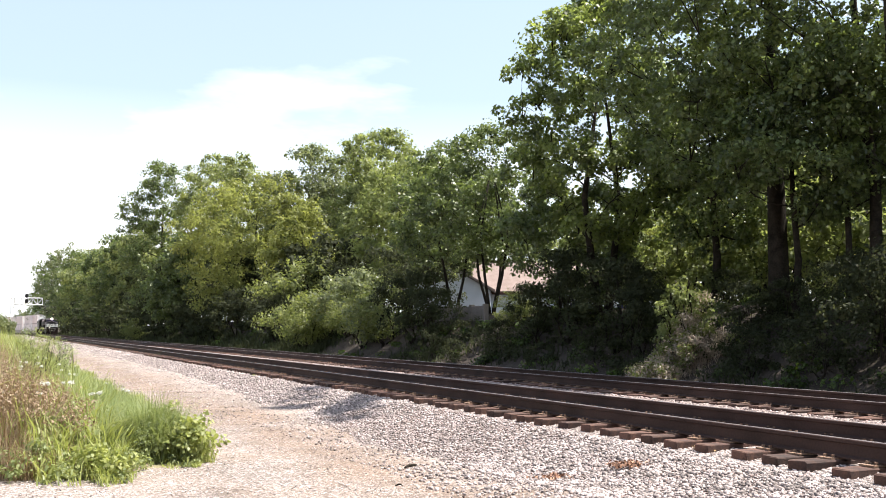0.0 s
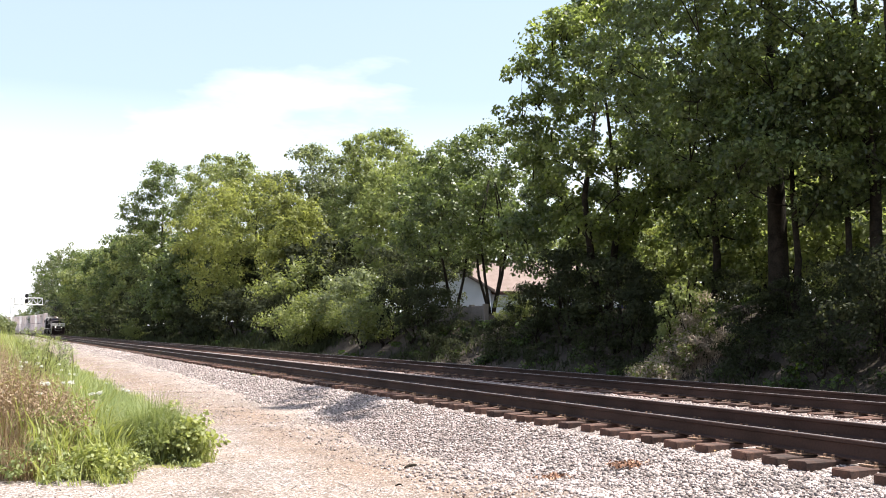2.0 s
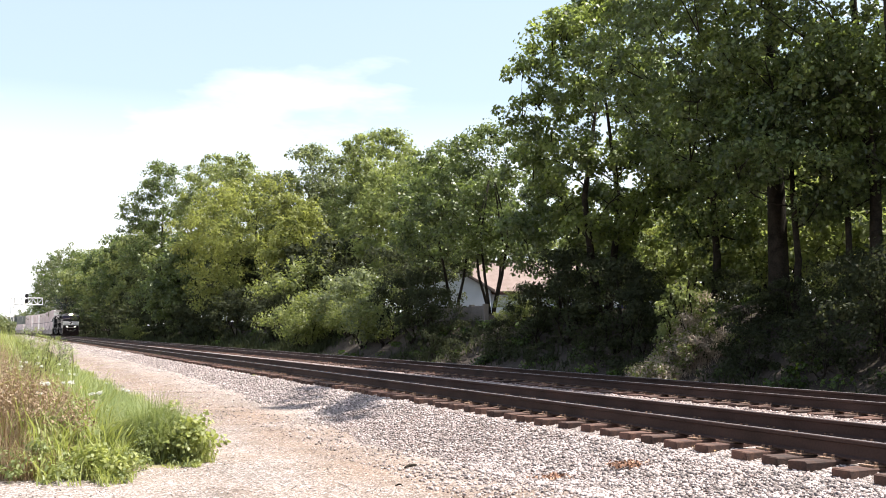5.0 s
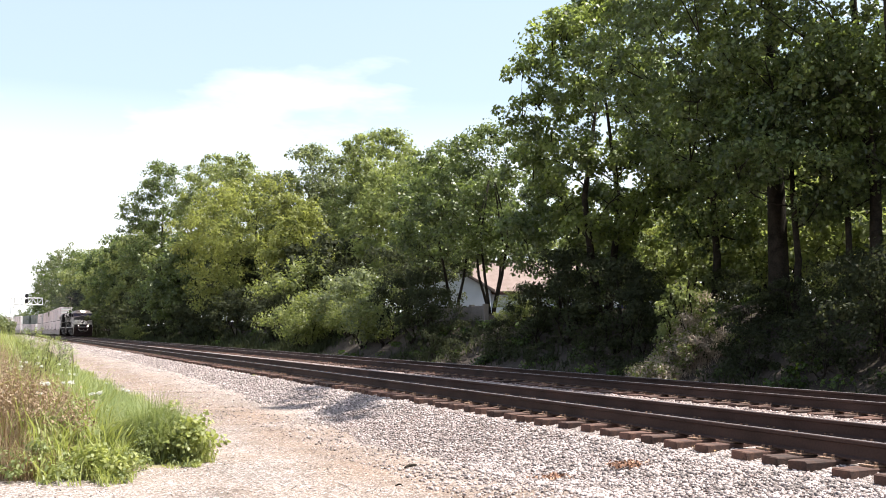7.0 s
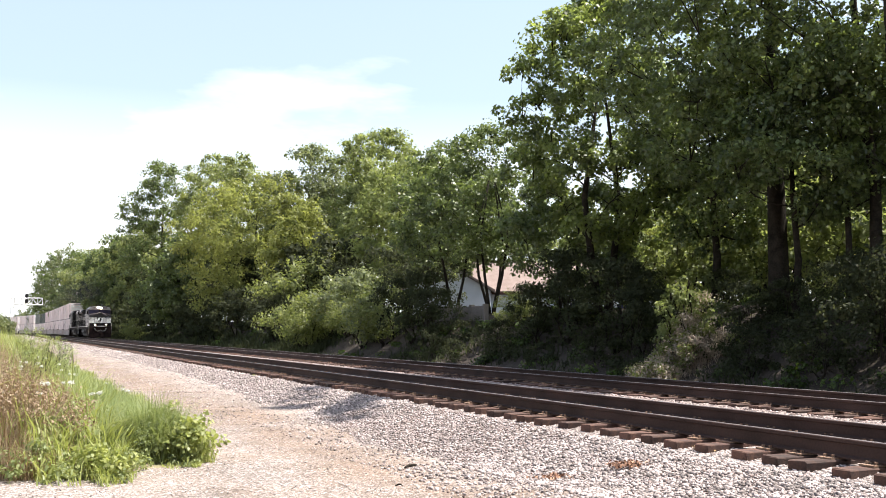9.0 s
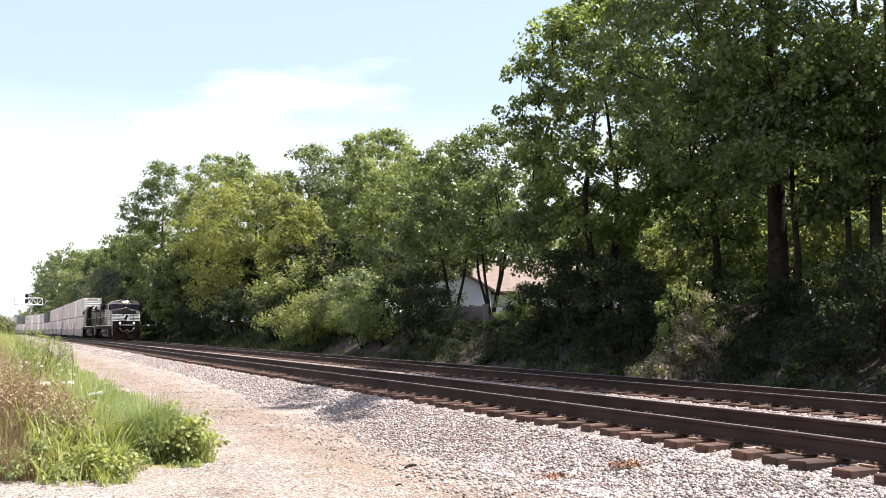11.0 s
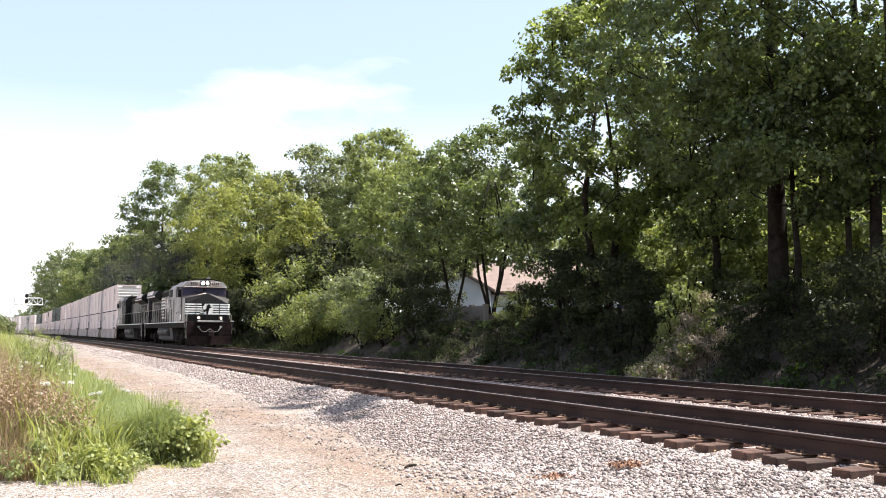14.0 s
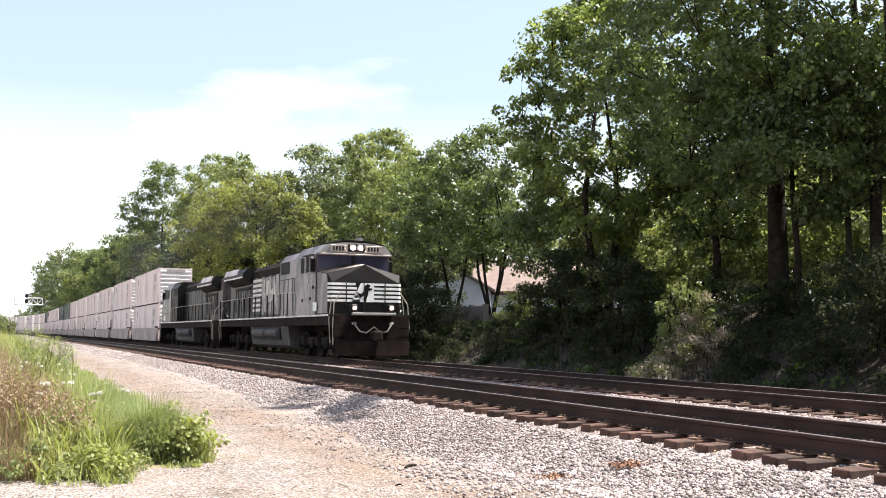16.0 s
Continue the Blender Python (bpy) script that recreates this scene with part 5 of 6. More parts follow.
tree("slender many-stemmed tree in front of a house", 20.8, 40.6, 8.7, 3.9, 2.3, 24000, 17, M_LEAF_DARK, leaf=0.15, trunk_r=0.07, stems=4, flare=1.5, boughs=56, size=0.6, clump=0.4, per=50, twigs=1)
tree("slender two-stemmed tree in front of a house", 21.0, 45.2, 8.3, 4.0, 2.5, 24000, 18, M_LEAF_DARK, leaf=0.16, trunk_r=0.08, stems=2, flare=1.8, boughs=50, size=0.6, clump=0.4, per=50, twigs=1)
tree("dark tree beside the bare bank", 20.5, 32.6, 5.2, 3.0, 0.4, 14000, 28, M_LEAF_DARK, leaf=0.16, trunk_r=0.14, boughs=30, size=0.64, clump=0.42, twigs=1)
tree("tall pale-topped tree in the wood", 27.0, 71.5, 15.0, 4.7, 2.5, 26000, 19, M_LEAF_BRIGHT, leaf=0.22, trunk_r=0.25, boughs=70, clump=0.42, twigs=1, per=50)
tree("green tree in the wood", 25.0, 61.0, 11.2, 4.7, 2.0, 24000, 20, M_LEAF_BRIGHT, leaf=0.2, trunk_r=0.2, boughs=60, clump=0.42, twigs=1, per=50)
tree("grey-green tree in the wood", 27.0, 91.0, 17.0, 6.6, 2.5, 25000, 21, M_LEAF_GREY, leaf=0.27, trunk_r=0.25, boughs=80, clump=0.42, twigs=1, per=50)
tree("broad round yellow-green tree beside the track", 21.5, 90.5, 13.2, 8.7, 0.2, 42000, 22, M_LEAF_LIGHT, leaf=0.23, trunk_r=0.25, boughs=150, size=0.68, clump=0.42, fill=0.2, twigs=1, per=50)
tree("yellow-green tree leaning out beside a broad round one", 22.6, 78.5, 9.6, 3.7, 0.2, 16000, 37, M_LEAF_LIGHT, leaf=0.21, trunk_r=0.16, boughs=46, size=0.66, clump=0.42, fill=0.2, twigs=1, per=50)
tree("tall green tree in the wood", 23.0, 118.0, 20.0, 5.8, 3.0, 23000, 23, M_LEAF_MID, leaf=0.27, trunk_r=0.3, boughs=80, clump=0.44, twigs=1, per=50)
tree("tall green tree in the wood", 23.0, 104.0, 17.7, 5.7, 3.0, 23000, 29, M_LEAF_MID, leaf=0.26, trunk_r=0.3, boughs=80, clump=0.44, twigs=1, per=50)
tree("green tree in the wood", 30.5, 91.5, 16.4, 6.0, 2.5, 17000, 30, M_LEAF_GREY, leaf=0.28, trunk_r=0.25, boughs=40, clump=0.44, twigs=1, per=50)
tree("tall tree with a thin crown", 18.5, 129.0, 22.2, 6.0, 2.0, 28000, 24, M_LEAF_DARK, leaf=0.27, trunk_r=0.3, boughs=90, size=0.64, clump=0.42, fill=0.15, twigs=1, per=50)
for i, (x, y, h, sp, lv) in enumerate([(18.0, 108, 11, 4.0, 17500), (19, 152, 16, 4.5, 19300), (18.5, 168, 16.5, 5, 19300), (18.5, 190, 16.5, 5.5, 17500), (18.5, 215, 17.5, 6, 15700), (18.5, 245, 19.5, 6.5, 14800), (18.5, 280, 22.5, 7, 11300), (18.5, 320, 25.5, 7.5, 11300), (18.5, 362, 27.5, 7.5, 11300), (24, 395, 27.5, 7.5, 9500), (74, 560, 15, 8, 2500), (84, 590, 13, 9, 2500)]):
    # grey-green leaves on some of the farthest trees stand in for haze
    tree("tree in the distant wood along the line", bend_x(x, y), y, h, sp, 0.6, lv, 40 + i, (M_LEAF_DARK, M_LEAF_MID)[i % 2] if i < 6 or i % 2 == 0 else M_LEAF_GREY, leaf=0.22 + 0.0009 * y, trunk_r=0.3, boughs=60, size=0.8, clump=0.46, twigs=0, group="distant wood", per=50)
for i, (x, y, h, sp) in enumerate([(47, 62, 9.5, 5), (48, 74, 10, 5.5), (46, 86, 11, 5.5), (44, 98, 12, 6), (36, 84, 9, 4.5)]):
    tree("tree behind the house", x, y, h, sp, 0.8, 7000, 120 + i, M_LEAF_MID, leaf=0.4, trunk_r=0.25, boughs=22, clump=0.45, group="wood behind the bank", twigs=1)


for i, (x, y, h, sp) in enumerate([(-1.5, 150, 3.4, 2.2), (-0.5, 195, 4.6, 3.2), (-5.5, 230, 6, 4), (0.2, 250, 4.2, 3)]):
    tree("pale bushy tree beside the far road", x, y, h, sp, 0.3, 3500, 140 + i, M_LEAF_GREY, leaf=0.4, trunk_r=0.1, blobs=10, clump=0.6, group="far roadside trees")


def scaled(x, y, s, turn, up=0.0, sz=None):
    return pose(x, y, ground_z(x, y) - 0.08 + up, 0, 0, turn) @ Matrix.Diagonal((s, s, sz or s, 1))


SHRUB_KINDS = [
    tree("dense dark shrub on the bank", 17.8, 26.0, 3.2, 1.9, 0.1, 3600, 61, M_LEAF_SHADE, leaf=0.12, trunk_r=0.04, stems=3, blobs=12, clump=0.3, category="shrub", group="bank shrubs", name="shrub", fill=0.25),
    tree("dense green shrub on the bank", 17.6, 15.2, 2.8, 1.8, 0.1, 3400, 62, M_LEAF_SHADE, leaf=0.11, trunk_r=0.04, stems=3, blobs=12, clump=0.3, category="shrub", group="bank shrubs", name="shrub", fill=0.25),
    tree("pale olive shrub at the foot of the wood", 17.0, 58.5, 3.6, 2.6, 0.1, 4600, 63, M_LEAF_OLIVE, leaf=0.16, trunk_r=0.06, stems=3, blobs=9, clump=0.5, category="shrub", group="bank shrubs", name="shrub", fill=0.25),
    tree("grey-green shrub on the bank", 18.4, 54.0, 4.0, 2.2, 0.1, 3800, 64, M_LEAF_GREY, leaf=0.2, trunk_r=0.06, stems=3, blobs=9, clump=0.5, category="shrub", group="bank shrubs", name="shrub", fill=0.25),
    tree("dense dark shrub under the distant wood", 18.0, 108.0, 3.2, 1.9, 0.1, 2200, 65, M_LEAF_SHADE, leaf=0.2, trunk_r=0.04, stems=3, blobs=12, clump=0.35, category="shrub", group="bank shrubs", name="shrub", fill=0.25),
    tree("sunlit yellow-green shrub on top of the bank", 26.0, 16.8, 3.8, 2.6, 0.1, 3200, 67, M_LEAF_BRIGHT, leaf=0.16, trunk_r=0.06, stems=3, boughs=18, size=0.66, clump=0.42, twigs=1, category="shrub", group="bank shrubs", name="shrub"),
]
tree("sunlit olive shrub over a tangle of vines on the bank", 17.6, 22.5, 2.4, 0.8, 0.4, 2800, 66, M_LEAF_BRIGHT, leaf=0.1, trunk_r=0.04, stems=3, boughs=22, size=0.62, clump=0.4, per=30, twigs=2, category="shrub", group="bank shrubs", name="shrub")
rnd = random.Random(5)


def plant(places):
    for k, x, y, s in places:
        copy_thing(SHRUB_KINDS[k], scaled(x, y, s, rnd.uniform(0, 360)))


# on the slope under the tall trees
plant([(0, 18.0, 9, 1.1), (0, 18.2, 13.5, 1.15), (1, 18.6, 16.5, 0.8), (0, 18.9, 18.1, 0.6), (0, 19.2, 26.8, 0.6), (0, 18.0, 29.3, 1.1), (0, 18.5, 20.9, 0.55), (0, 18.8, 19.6, 0.5), (0, 17.4, 11.2, 0.8), (1, 17.2, 17.0, 0.6), (0, 17.6, 24.6, 0.75), (0, 17.1, 19.2, 0.45), (0, 17.2, 26.3, 0.4)])
# on the slope beside the house
plant([(0, 18.0, 31.4, 0.7), (0, 17.4, 33.4, 0.45), (2, 19.2, 35.4, 0.4), (0, 16.9, 36.4, 0.32), (0, 17.0, 38.6, 0.36), (0, 20.6, 36.8, 0.45), (0, 17.6, 40.6, 0.95), (0, 17.9, 43.2, 1.15), (2, 17.7, 46.4, 0.9), (3, 17.4, 48.8, 0.7), (2, 18.2, 52.2, 0.75), (2, 18.8, 56.4, 0.85)])
# along the foot of the distant wood
plant([(2, 17.5, 57.0, 0.85), (2, 19.6, 67.0, 1.35), (0, 17.2, 66, 1.2), (0, 18.6, 70, 1.2), (4, 18.6, 76, 1.2), (4, 18.0, 82, 1.3), (4, 17.4, 88, 1.2), (4, 17.5, 94, 1.4), (1, 17.4, 101, 1.4), (4, 17.4, 116, 1.6), (4, 17.4, 124, 1.6), (2, 16.6, 137, 0.9), (4, 17.4, 142, 1.8), (4, 17.4, 160, 2.0), (4, 17.3, 180, 2.2), (4, 17.3, 205, 2.4), (4, 17.3, 230, 2.5), (4, 17.3, 260, 2.6), (4, 17.3, 300, 2.8)])
# on top of the bank
plant([(0, 21.5, 49.5, 1.3), (5, 21.8, 25.5, 0.45), (0, 20.7, 24.2, 0.4), (5, 22.6, 27.6, 0.8), (5, 23.4, 26.2, 0.9), (5, 22.6, 30.4, 0.8), (5, 23.4, 22.0, 0.9), (5, 25, 33, 1.3), (5, 26, 28, 1.3), (5, 25.5, 23, 1.4), (5, 25.2, 19.6, 1.3), (5, 24.0, 17.6, 1.0), (5, 25, 14, 1.4), (5, 24, 30, 1.0), (5, 25, 25, 1.2), (1, 24, 36, 1.2)])
plant([(4, 21, 100, 2.2), (4, 21, 108, 2.4), (4, 22, 92, 2.0), (4, 22.5, 68, 2.0), (4, 23, 78, 2.0), (4, 20.5, 125, 2.4), (4, 20.5, 136, 2.6), (4, 20.5, 150, 3.0), (4, 20.5, 170, 3.0), (4, 21, 195, 3.2), (0, 22, 56, 1.4), (1, 23, 66, 1.6), (1, 22, 84, 1.8), (1, 22, 100, 2.0)])


# ---- house beyond the trees ----
def make_house():
    """x runs along the eaves, y away from the railway."""
    root = tagged(new("house"), "white house with a tan shingle roof behind the trees", "house")
    root.matrix_basis = pose(34.4, 65.3, 0, 0, 0, -27.8)
    z0, e, r = 0.9, 4.75, 7.1
    bm = bmesh.new()
    prism(bm, [(0.5, z0), (8.1, z0), (8.1, e), (4.3, r - 0.2), (0.5, e)], -2.0, 12.0, "x")
    part("wall", bm, M_WALL, root, "white siding wall")
    for y0, y1 in ((0.0, 4.3), (8.6, 4.3)):
        bm = bmesh.new()
        prism(bm, [(y0, e - 0.2), (y1, r), (y1, r + 0.16), (y0, e - 0.04)], -2.4, 12.4, "x")
        part("roof_slope", bm, M_SHINGLE, root, "tan shingle roof")
    bm = bmesh.new()
    box(bm, -0.8, 12.4, -0.12, -0.002, e - 0.3, e - 0.1, 0.01)
    part("gutter", bm, M_TIE, root, "dark brown gutter")
    bm = bmesh.new()
    prism(bm, [(-7.3, z0), (-0.9, z0), (-0.9, 4.7), (-4.1, 6.55), (-7.3, 4.7)], -2.0, 6.0, "y")
    part("wing", bm, M_WALL, root, "white gabled wing")
    for x0 in (-0.55, -7.65):
        bm = bmesh.new()
        prism(bm, [(x0, 4.55), (-4.1, 6.62), (-4.1, 6.78), (x0, 4.72)], -2.3, 6.0, "y")
        part("wing_roof", bm, M_SHINGLE, root)
    for x in (1.5, 5.0, 8.5):
        bm = bmesh.new()
        box(bm, x, x + 1.0, 0.41, 0.51, 2.6, 3.9, 0.01)
        w = part("window", bm, M_WHITE, root)
        bm = bmesh.new()
        box(bm, x + 0.1, x + 0.9, 0.4, 0.415, 2.7, 3.8)
        part("pane", bm, M_WINDOW, w)


make_house()
bm = bmesh.new()
for i in range(5):
    box(bm, 19.62, 19.76, 39.0 + i * 1.4, 40.38 + i * 1.4, 1.2, 2.76, 0.01)
    box(bm, 19.58, 19.8, 38.92 + i * 1.4, 39.1 + i * 1.4, 1.2, 2.84, 0.01)
tagged(link_mesh("garden_wall", bm, M_YARD_WALL), "stained grey-brown panel wall at the top of the bank", "wall")


# ---- signal bridge ----
def lattice(bm, a, b, n, w, h, r):
    """An open lattice girder from a to b; w its depth across, h its height."""
    a, b = Vector(a), Vector(b)
    d = b - a
    ax = d.normalized()
    u = Vector((0, 1, 0)) * w
    v = (Vector((0, 0, 1)) if abs(ax.z) < 0.5 else Vector((1, 0, 0))) * h
    for p in (Vector(), u, v, u + v):
        tube(bm, [a + p, b + p], [r, r], 4)
    for i in range(n):
        p, q = a + d * (i / n), a + d * ((i + 1) / n)
        for o in (Vector(), u):
            tube(bm, [p + o, q + o + v] if i % 2 else [p + o + v, q + o], [r * 0.6] * 2, 4)
            tube(bm, [q + o, q + o + v], [r * 0.6] * 2, 4)


def make_signals():
    root = tagged(new("signal_bridge"), "pale steel lattice signal bridge over the tracks", "signal bridge")
    bm = bmesh.new()
    lattice(bm, (2.3, 300, -0.2), (2.3, 300, 10.8), 8, 0.9, 0.9, 0.09)
    part("mast", bm, M_STEEL, root)
    bm = bmesh.new()
    lattice(bm, (2.3, 300, 8.9), (10.5, 300, 8.9), 6, 0.9, 1.9, 0.11)
    part("arm", bm, M_STEEL, root)
    for z in (9.9, 11.4):
        bm = bmesh.new()
        prism(bm, [(6.3 + 0.5 * math.cos(k * 0.6283), z + 0.62 * math.sin(k * 0.6283)) for k in range(10)], 299.6, 299.7, "y")
        head = part("signal_head", bm, M_DARK, root, "black signal head")
        bm = bmesh.new()
        cyl(bm, (6.3, 299.2, z), (6.3, 299.62, z), 0.22, sides=10)
        part("hood", bm, M_DARK, head)


make_signals()


# ---- verge: grass, dry stalks, leafy weeds, white umbels ----
def blades(rng, px, py, pz, h, w, bend):
    n = len(px)
    a = rng.uniform(0, 2 * math.pi, n)
    d = np.stack([np.cos(a), np.sin(a), np.zeros(n)], 1)
    sd = np.stack([-np.sin(a), np.cos(a), np.zeros(n)], 1)
    base = np.stack([px, py, pz], 1)
    up = np.array([0, 0, 1.0])
    b = (bend * h)[:, None]
    mid = base + up * (h * 0.55)[:, None] + d * b * 0.3
    tip = base + up * (h * (1 - 0.35 * bend))[:, None] + d * b
    W = w[:, None]
    v = np.stack([base - sd * W, base + sd * W, mid + sd * W * 0.8, mid - sd * W * 0.8, tip + sd * W * 0.1, tip - sd * W * 0.1], 1)
    i = np.arange(n)[:, None] * 6
    f = np.concatenate([i + [0, 1, 2, 3], i + [3, 2, 4, 5]], 0)
    return v.reshape(-1, 3), f


def verge_front(x):
    """Where the growth begins: nearer beside the road's shoulder, farther behind the bare corner."""
    x = np.asarray(x, float)
    k = np.clip((x - 1.0) / 0.6, 0, 1)
    return 10.1 + 0.14 * np.sin(x * 9.0) + 0.1 * np.sin(x * 23.0 + 1) + 1.25 * k * k * (3 - 2 * k)


def verge_points(rng, n, x0, x1, y0, y1, power=2.0):
    y = y0 + (y1 - y0) * rng.random(n) ** power
    x = x0 + (x1 - x0) * rng.random(n)
    edge = 2.3 + 0.5 * np.clip((y - 14) / 9, 0, 1) + (0.35 * np.sin(y * 0.9) + 0.25 * np.sin(y * 2.7 + 1)) * np.clip((y - 11.5) / 4, 0.15, 1)
    x = np.minimum(x, edge - 0.3 * rng.random(n))
    front = verge_front(x)
    y = np.where(y < front, front + 1.4 * rng.random(n) ** 0.7, y)
    z = np.array([ground_z(a, b) for a, b in zip(x, y)])
    return x, y, z


def make_verge():
    rng = np.random.default_rng(3)

    def patch(x, y, k):
        return np.array([noise.noise((a * 0.8 + k, b * 0.45, k)) for a, b in zip(x, y)])

    x, y, z = verge_points(rng, 40000, -1.8, 3.0, 10.1, 80)
    g = patch(x, y, 0.0)
    near = np.clip((y - verge_front(x) + 0.2 + 0.5 * g) / 2.6, 0.03, 1)
    h = (0.13 * np.clip((y - verge_front(x)) / 0.8, 0.35, 1.4) + 1.15 * np.clip((2.35 - x) / 2.1, 0.03, 1) * near) * rng.uniform(0.35, 1.15, len(x)) * (1 + 0.6 * g)
    keep = (rng.random(len(x)) < np.clip(0.75 + 1.4 * g, 0.15, 1) * np.clip((y - 9.6) / 1.5, 0.4, 1)) & ((x > 0.85 + 0.25 * g) | (rng.random(len(x)) < 0.16) | (y > 20))
    v, f = blades(rng, x[keep], y[keep], z[keep], h[keep], ((rng.uniform(0.002, 0.007, len(x)) + 0.00025 * y) )[keep], (rng.uniform(0.1, 1.1, len(x)) + 0.5 * np.clip(1 - (y - verge_front(x)) / 0.9, 0, 1))[keep])
    tagged(new("tall_grass", array_mesh("tall_grass", v, f, M_GRASS)), "tall green verge grass", "grass", kind="stuff")
    x, y, z = verge_points(rng, 27000, -1.8, 1.3, 10.6, 40)
    g = patch(x, y, 5.0)
    keep = rng.random(len(x)) < np.clip(0.45 + 0.9 * g + 1.3 * (0.8 - x), 0.02, 1)
    h = (0.35 + 0.95 * np.clip((1.9 - x) / 2.2, 0.0, 1)) * np.clip((y - 9.9) / 2.4, 0.2, 1) * rng.uniform(0.4, 1.15, len(x))
    v, f = blades(rng, x[keep], y[keep], z[keep], h[keep], rng.uniform(0.002, 0.005, len(x))[keep], rng.uniform(0.0, 0.6, len(x))[keep])
    tagged(new("dry_stalks", array_mesh("dry_stalks", v, f, M_DRY)), "dry brown weed stalks in the verge", "weeds", kind="stuff")
    # seed heads and dead leaves on the dry stalks
    x, y, z = verge_points(rng, 480, -1.4, 0.95, 11.2, 30)
    hh = 0.3 + 0.75 * np.clip((1.9 - x) / 2.2, 0.0, 1)
    v, f = leaf_cloud(rng, np.stack([x, y, z + hh * 0.75], 1), np.stack([0.14 + 0 * x, 0.14 + 0 * x, hh * 0.4], 1), 30000, 0.03, clump=0.12, fill=0.5, per=30)
    tagged(new("dead_leaves", array_mesh("dead_leaves", v, f, M_DRY)), "withered brown leaves and seed heads in the verge", "weeds", kind="stuff")
    # leafy weeds through the grass
    x, y, z = verge_points(rng, 520, -1.4, 2.4, 10.2, 45)
    thin = (x > 0.9) | (rng.random(len(x)) < 0.35)
    x, y, z = x[thin], y[thin], z[thin]
    hh = 0.12 + 0.85 * np.clip((2.4 - x) / 2.2, 0.05, 1) * np.clip((y - verge_front(x)) / 2.2, 0.08, 1)
    v, f = leaf_cloud(rng, np.stack([x, y, z + hh * 0.5], 1), np.stack([0.16 + 0 * x, 0.16 + 0 * x, hh * 0.5], 1), 26000, 0.045, clump=0.1, fill=0.5, per=30)
    tagged(new("leafy_weeds", array_mesh("leafy_weeds", v, f, M_WEED)), "leafy green weeds in the verge", "weeds", kind="stuff")
    # feathery pale growth along the gravel's edge
    x, y, z = verge_points(rng, 17000, 0.3, 3.1, 12.0, 40, 1.4)
    h = rng.uniform(0.25, 0.8, len(x)) * np.clip((3.1 - x) / 1.6, 0.22, 1)
    v, f = blades(rng, x, y, z, h, rng.uniform(0.0015, 0.003, len(x)) + 0.0001 * y, rng.uniform(0.1, 0.9, len(x)))
    tagged(new("feathery_grass", array_mesh("feathery_grass", v, f, M_FEATHER)), "soft feathery pale green growth along the gravel", "grass", kind="stuff")
    # broad arching grass near the gravel
    n = 1900
    x = rng.uniform(0.35, 1.7, n)
    y = verge_front(x) + 0.35 + 4.5 * rng.random(n) ** 1.1
    z = np.array([ground_z(a, b) for a, b in zip(x, y)])
    v, f = blades(rng, x, y, z, rng.uniform(0.3, 0.85, n) * np.clip((2.3 - x) / 1.2, 0.5, 1) * np.clip((y - verge_front(x)) / 1.2, 0.3, 1), rng.uniform(0.007, 0.015, n), rng.uniform(0.4, 1.1, n))
    tagged(new("broad_grass", array_mesh("broad_grass", v, f, M_GRASS)), "broad arching bright green grass", "grass", kind="stuff")


def make_ground_cover():
    """Ivy and leaf litter on the bank."""
    rng = np.random.default_rng(8)
    n = 1300
    y = 3 + 85 * rng.random(n) ** 1.3
    x = 16.4 + 6.5 * rng.random(n)
    z = np.array([ground_z(a, b) for a, b in zip(x, y)])
    keep = np.array([noise.noise((a * 0.5, b * 0.25, 2.0)) for a, b in zip(x, y)]) > -0.12
    x, y, z = x[keep], y[keep], z[keep]
    v, f = leaf_cloud(rng, np.stack([x, y, z + 0.05], 1), np.stack([0.45 + 0 * x, 0.45 + 0 * x, 0.14 + 0 * x], 1), 24000, 0.13, clump=0.3, fill=0.6, flat=0.4)
    tagged(new("ivy", array_mesh("ivy", v, f, M_IVY)), "dark ivy and creepers over the bank", "ivy", kind="stuff")
    n = 6000
    y, x = 3 + 85 * rng.random(n) ** 1.3, 15.2 + 4 * rng.random(n) ** 1.3
    z = np.array([ground_z(a, b) for a, b in zip(x, y)])
    v, f = blades(rng, x, y, z - 0.02, rng.uniform(0.03, 0.12, n), rng.uniform(0.01, 0.04, n), rng.uniform(0.8, 2.0, n))
    tagged(new("leaf_litter", array_mesh("leaf_litter", v, f, M_LITTER)), "dry leaves and twigs at the foot of the bank", "leaf litter", kind="stuff")


def make_bank_grass():
    rng = np.random.default_rng(21)
    n = 11000
    y, x = 4 + 140 * rng.random(n) ** 1.6, 15.7 + 2.4 * rng.random(n) ** 1.2
    keep = np.array([noise.noise((a * 0.6, b * 0.3, 9.0)) for a, b in zip(x, y)]) > 0.02
    x, y = x[keep], y[keep]
    n = len(x)
    z = np.array([ground_z(a, b) for a, b in zip(x, y)])
    v, f = blades(rng, x, y, z - 0.03, rng.uniform(0.12, 0.55, n), rng.uniform(0.006, 0.02, n) + 0.0002 * y, rng.uniform(0.2, 0.9, n))
    tagged(new("bank_grass", array_mesh("bank_grass", v, f, M_LEAF_SHADE)), "grass along the foot of the bank, coloured dark for shade", "grass", kind="stuff")


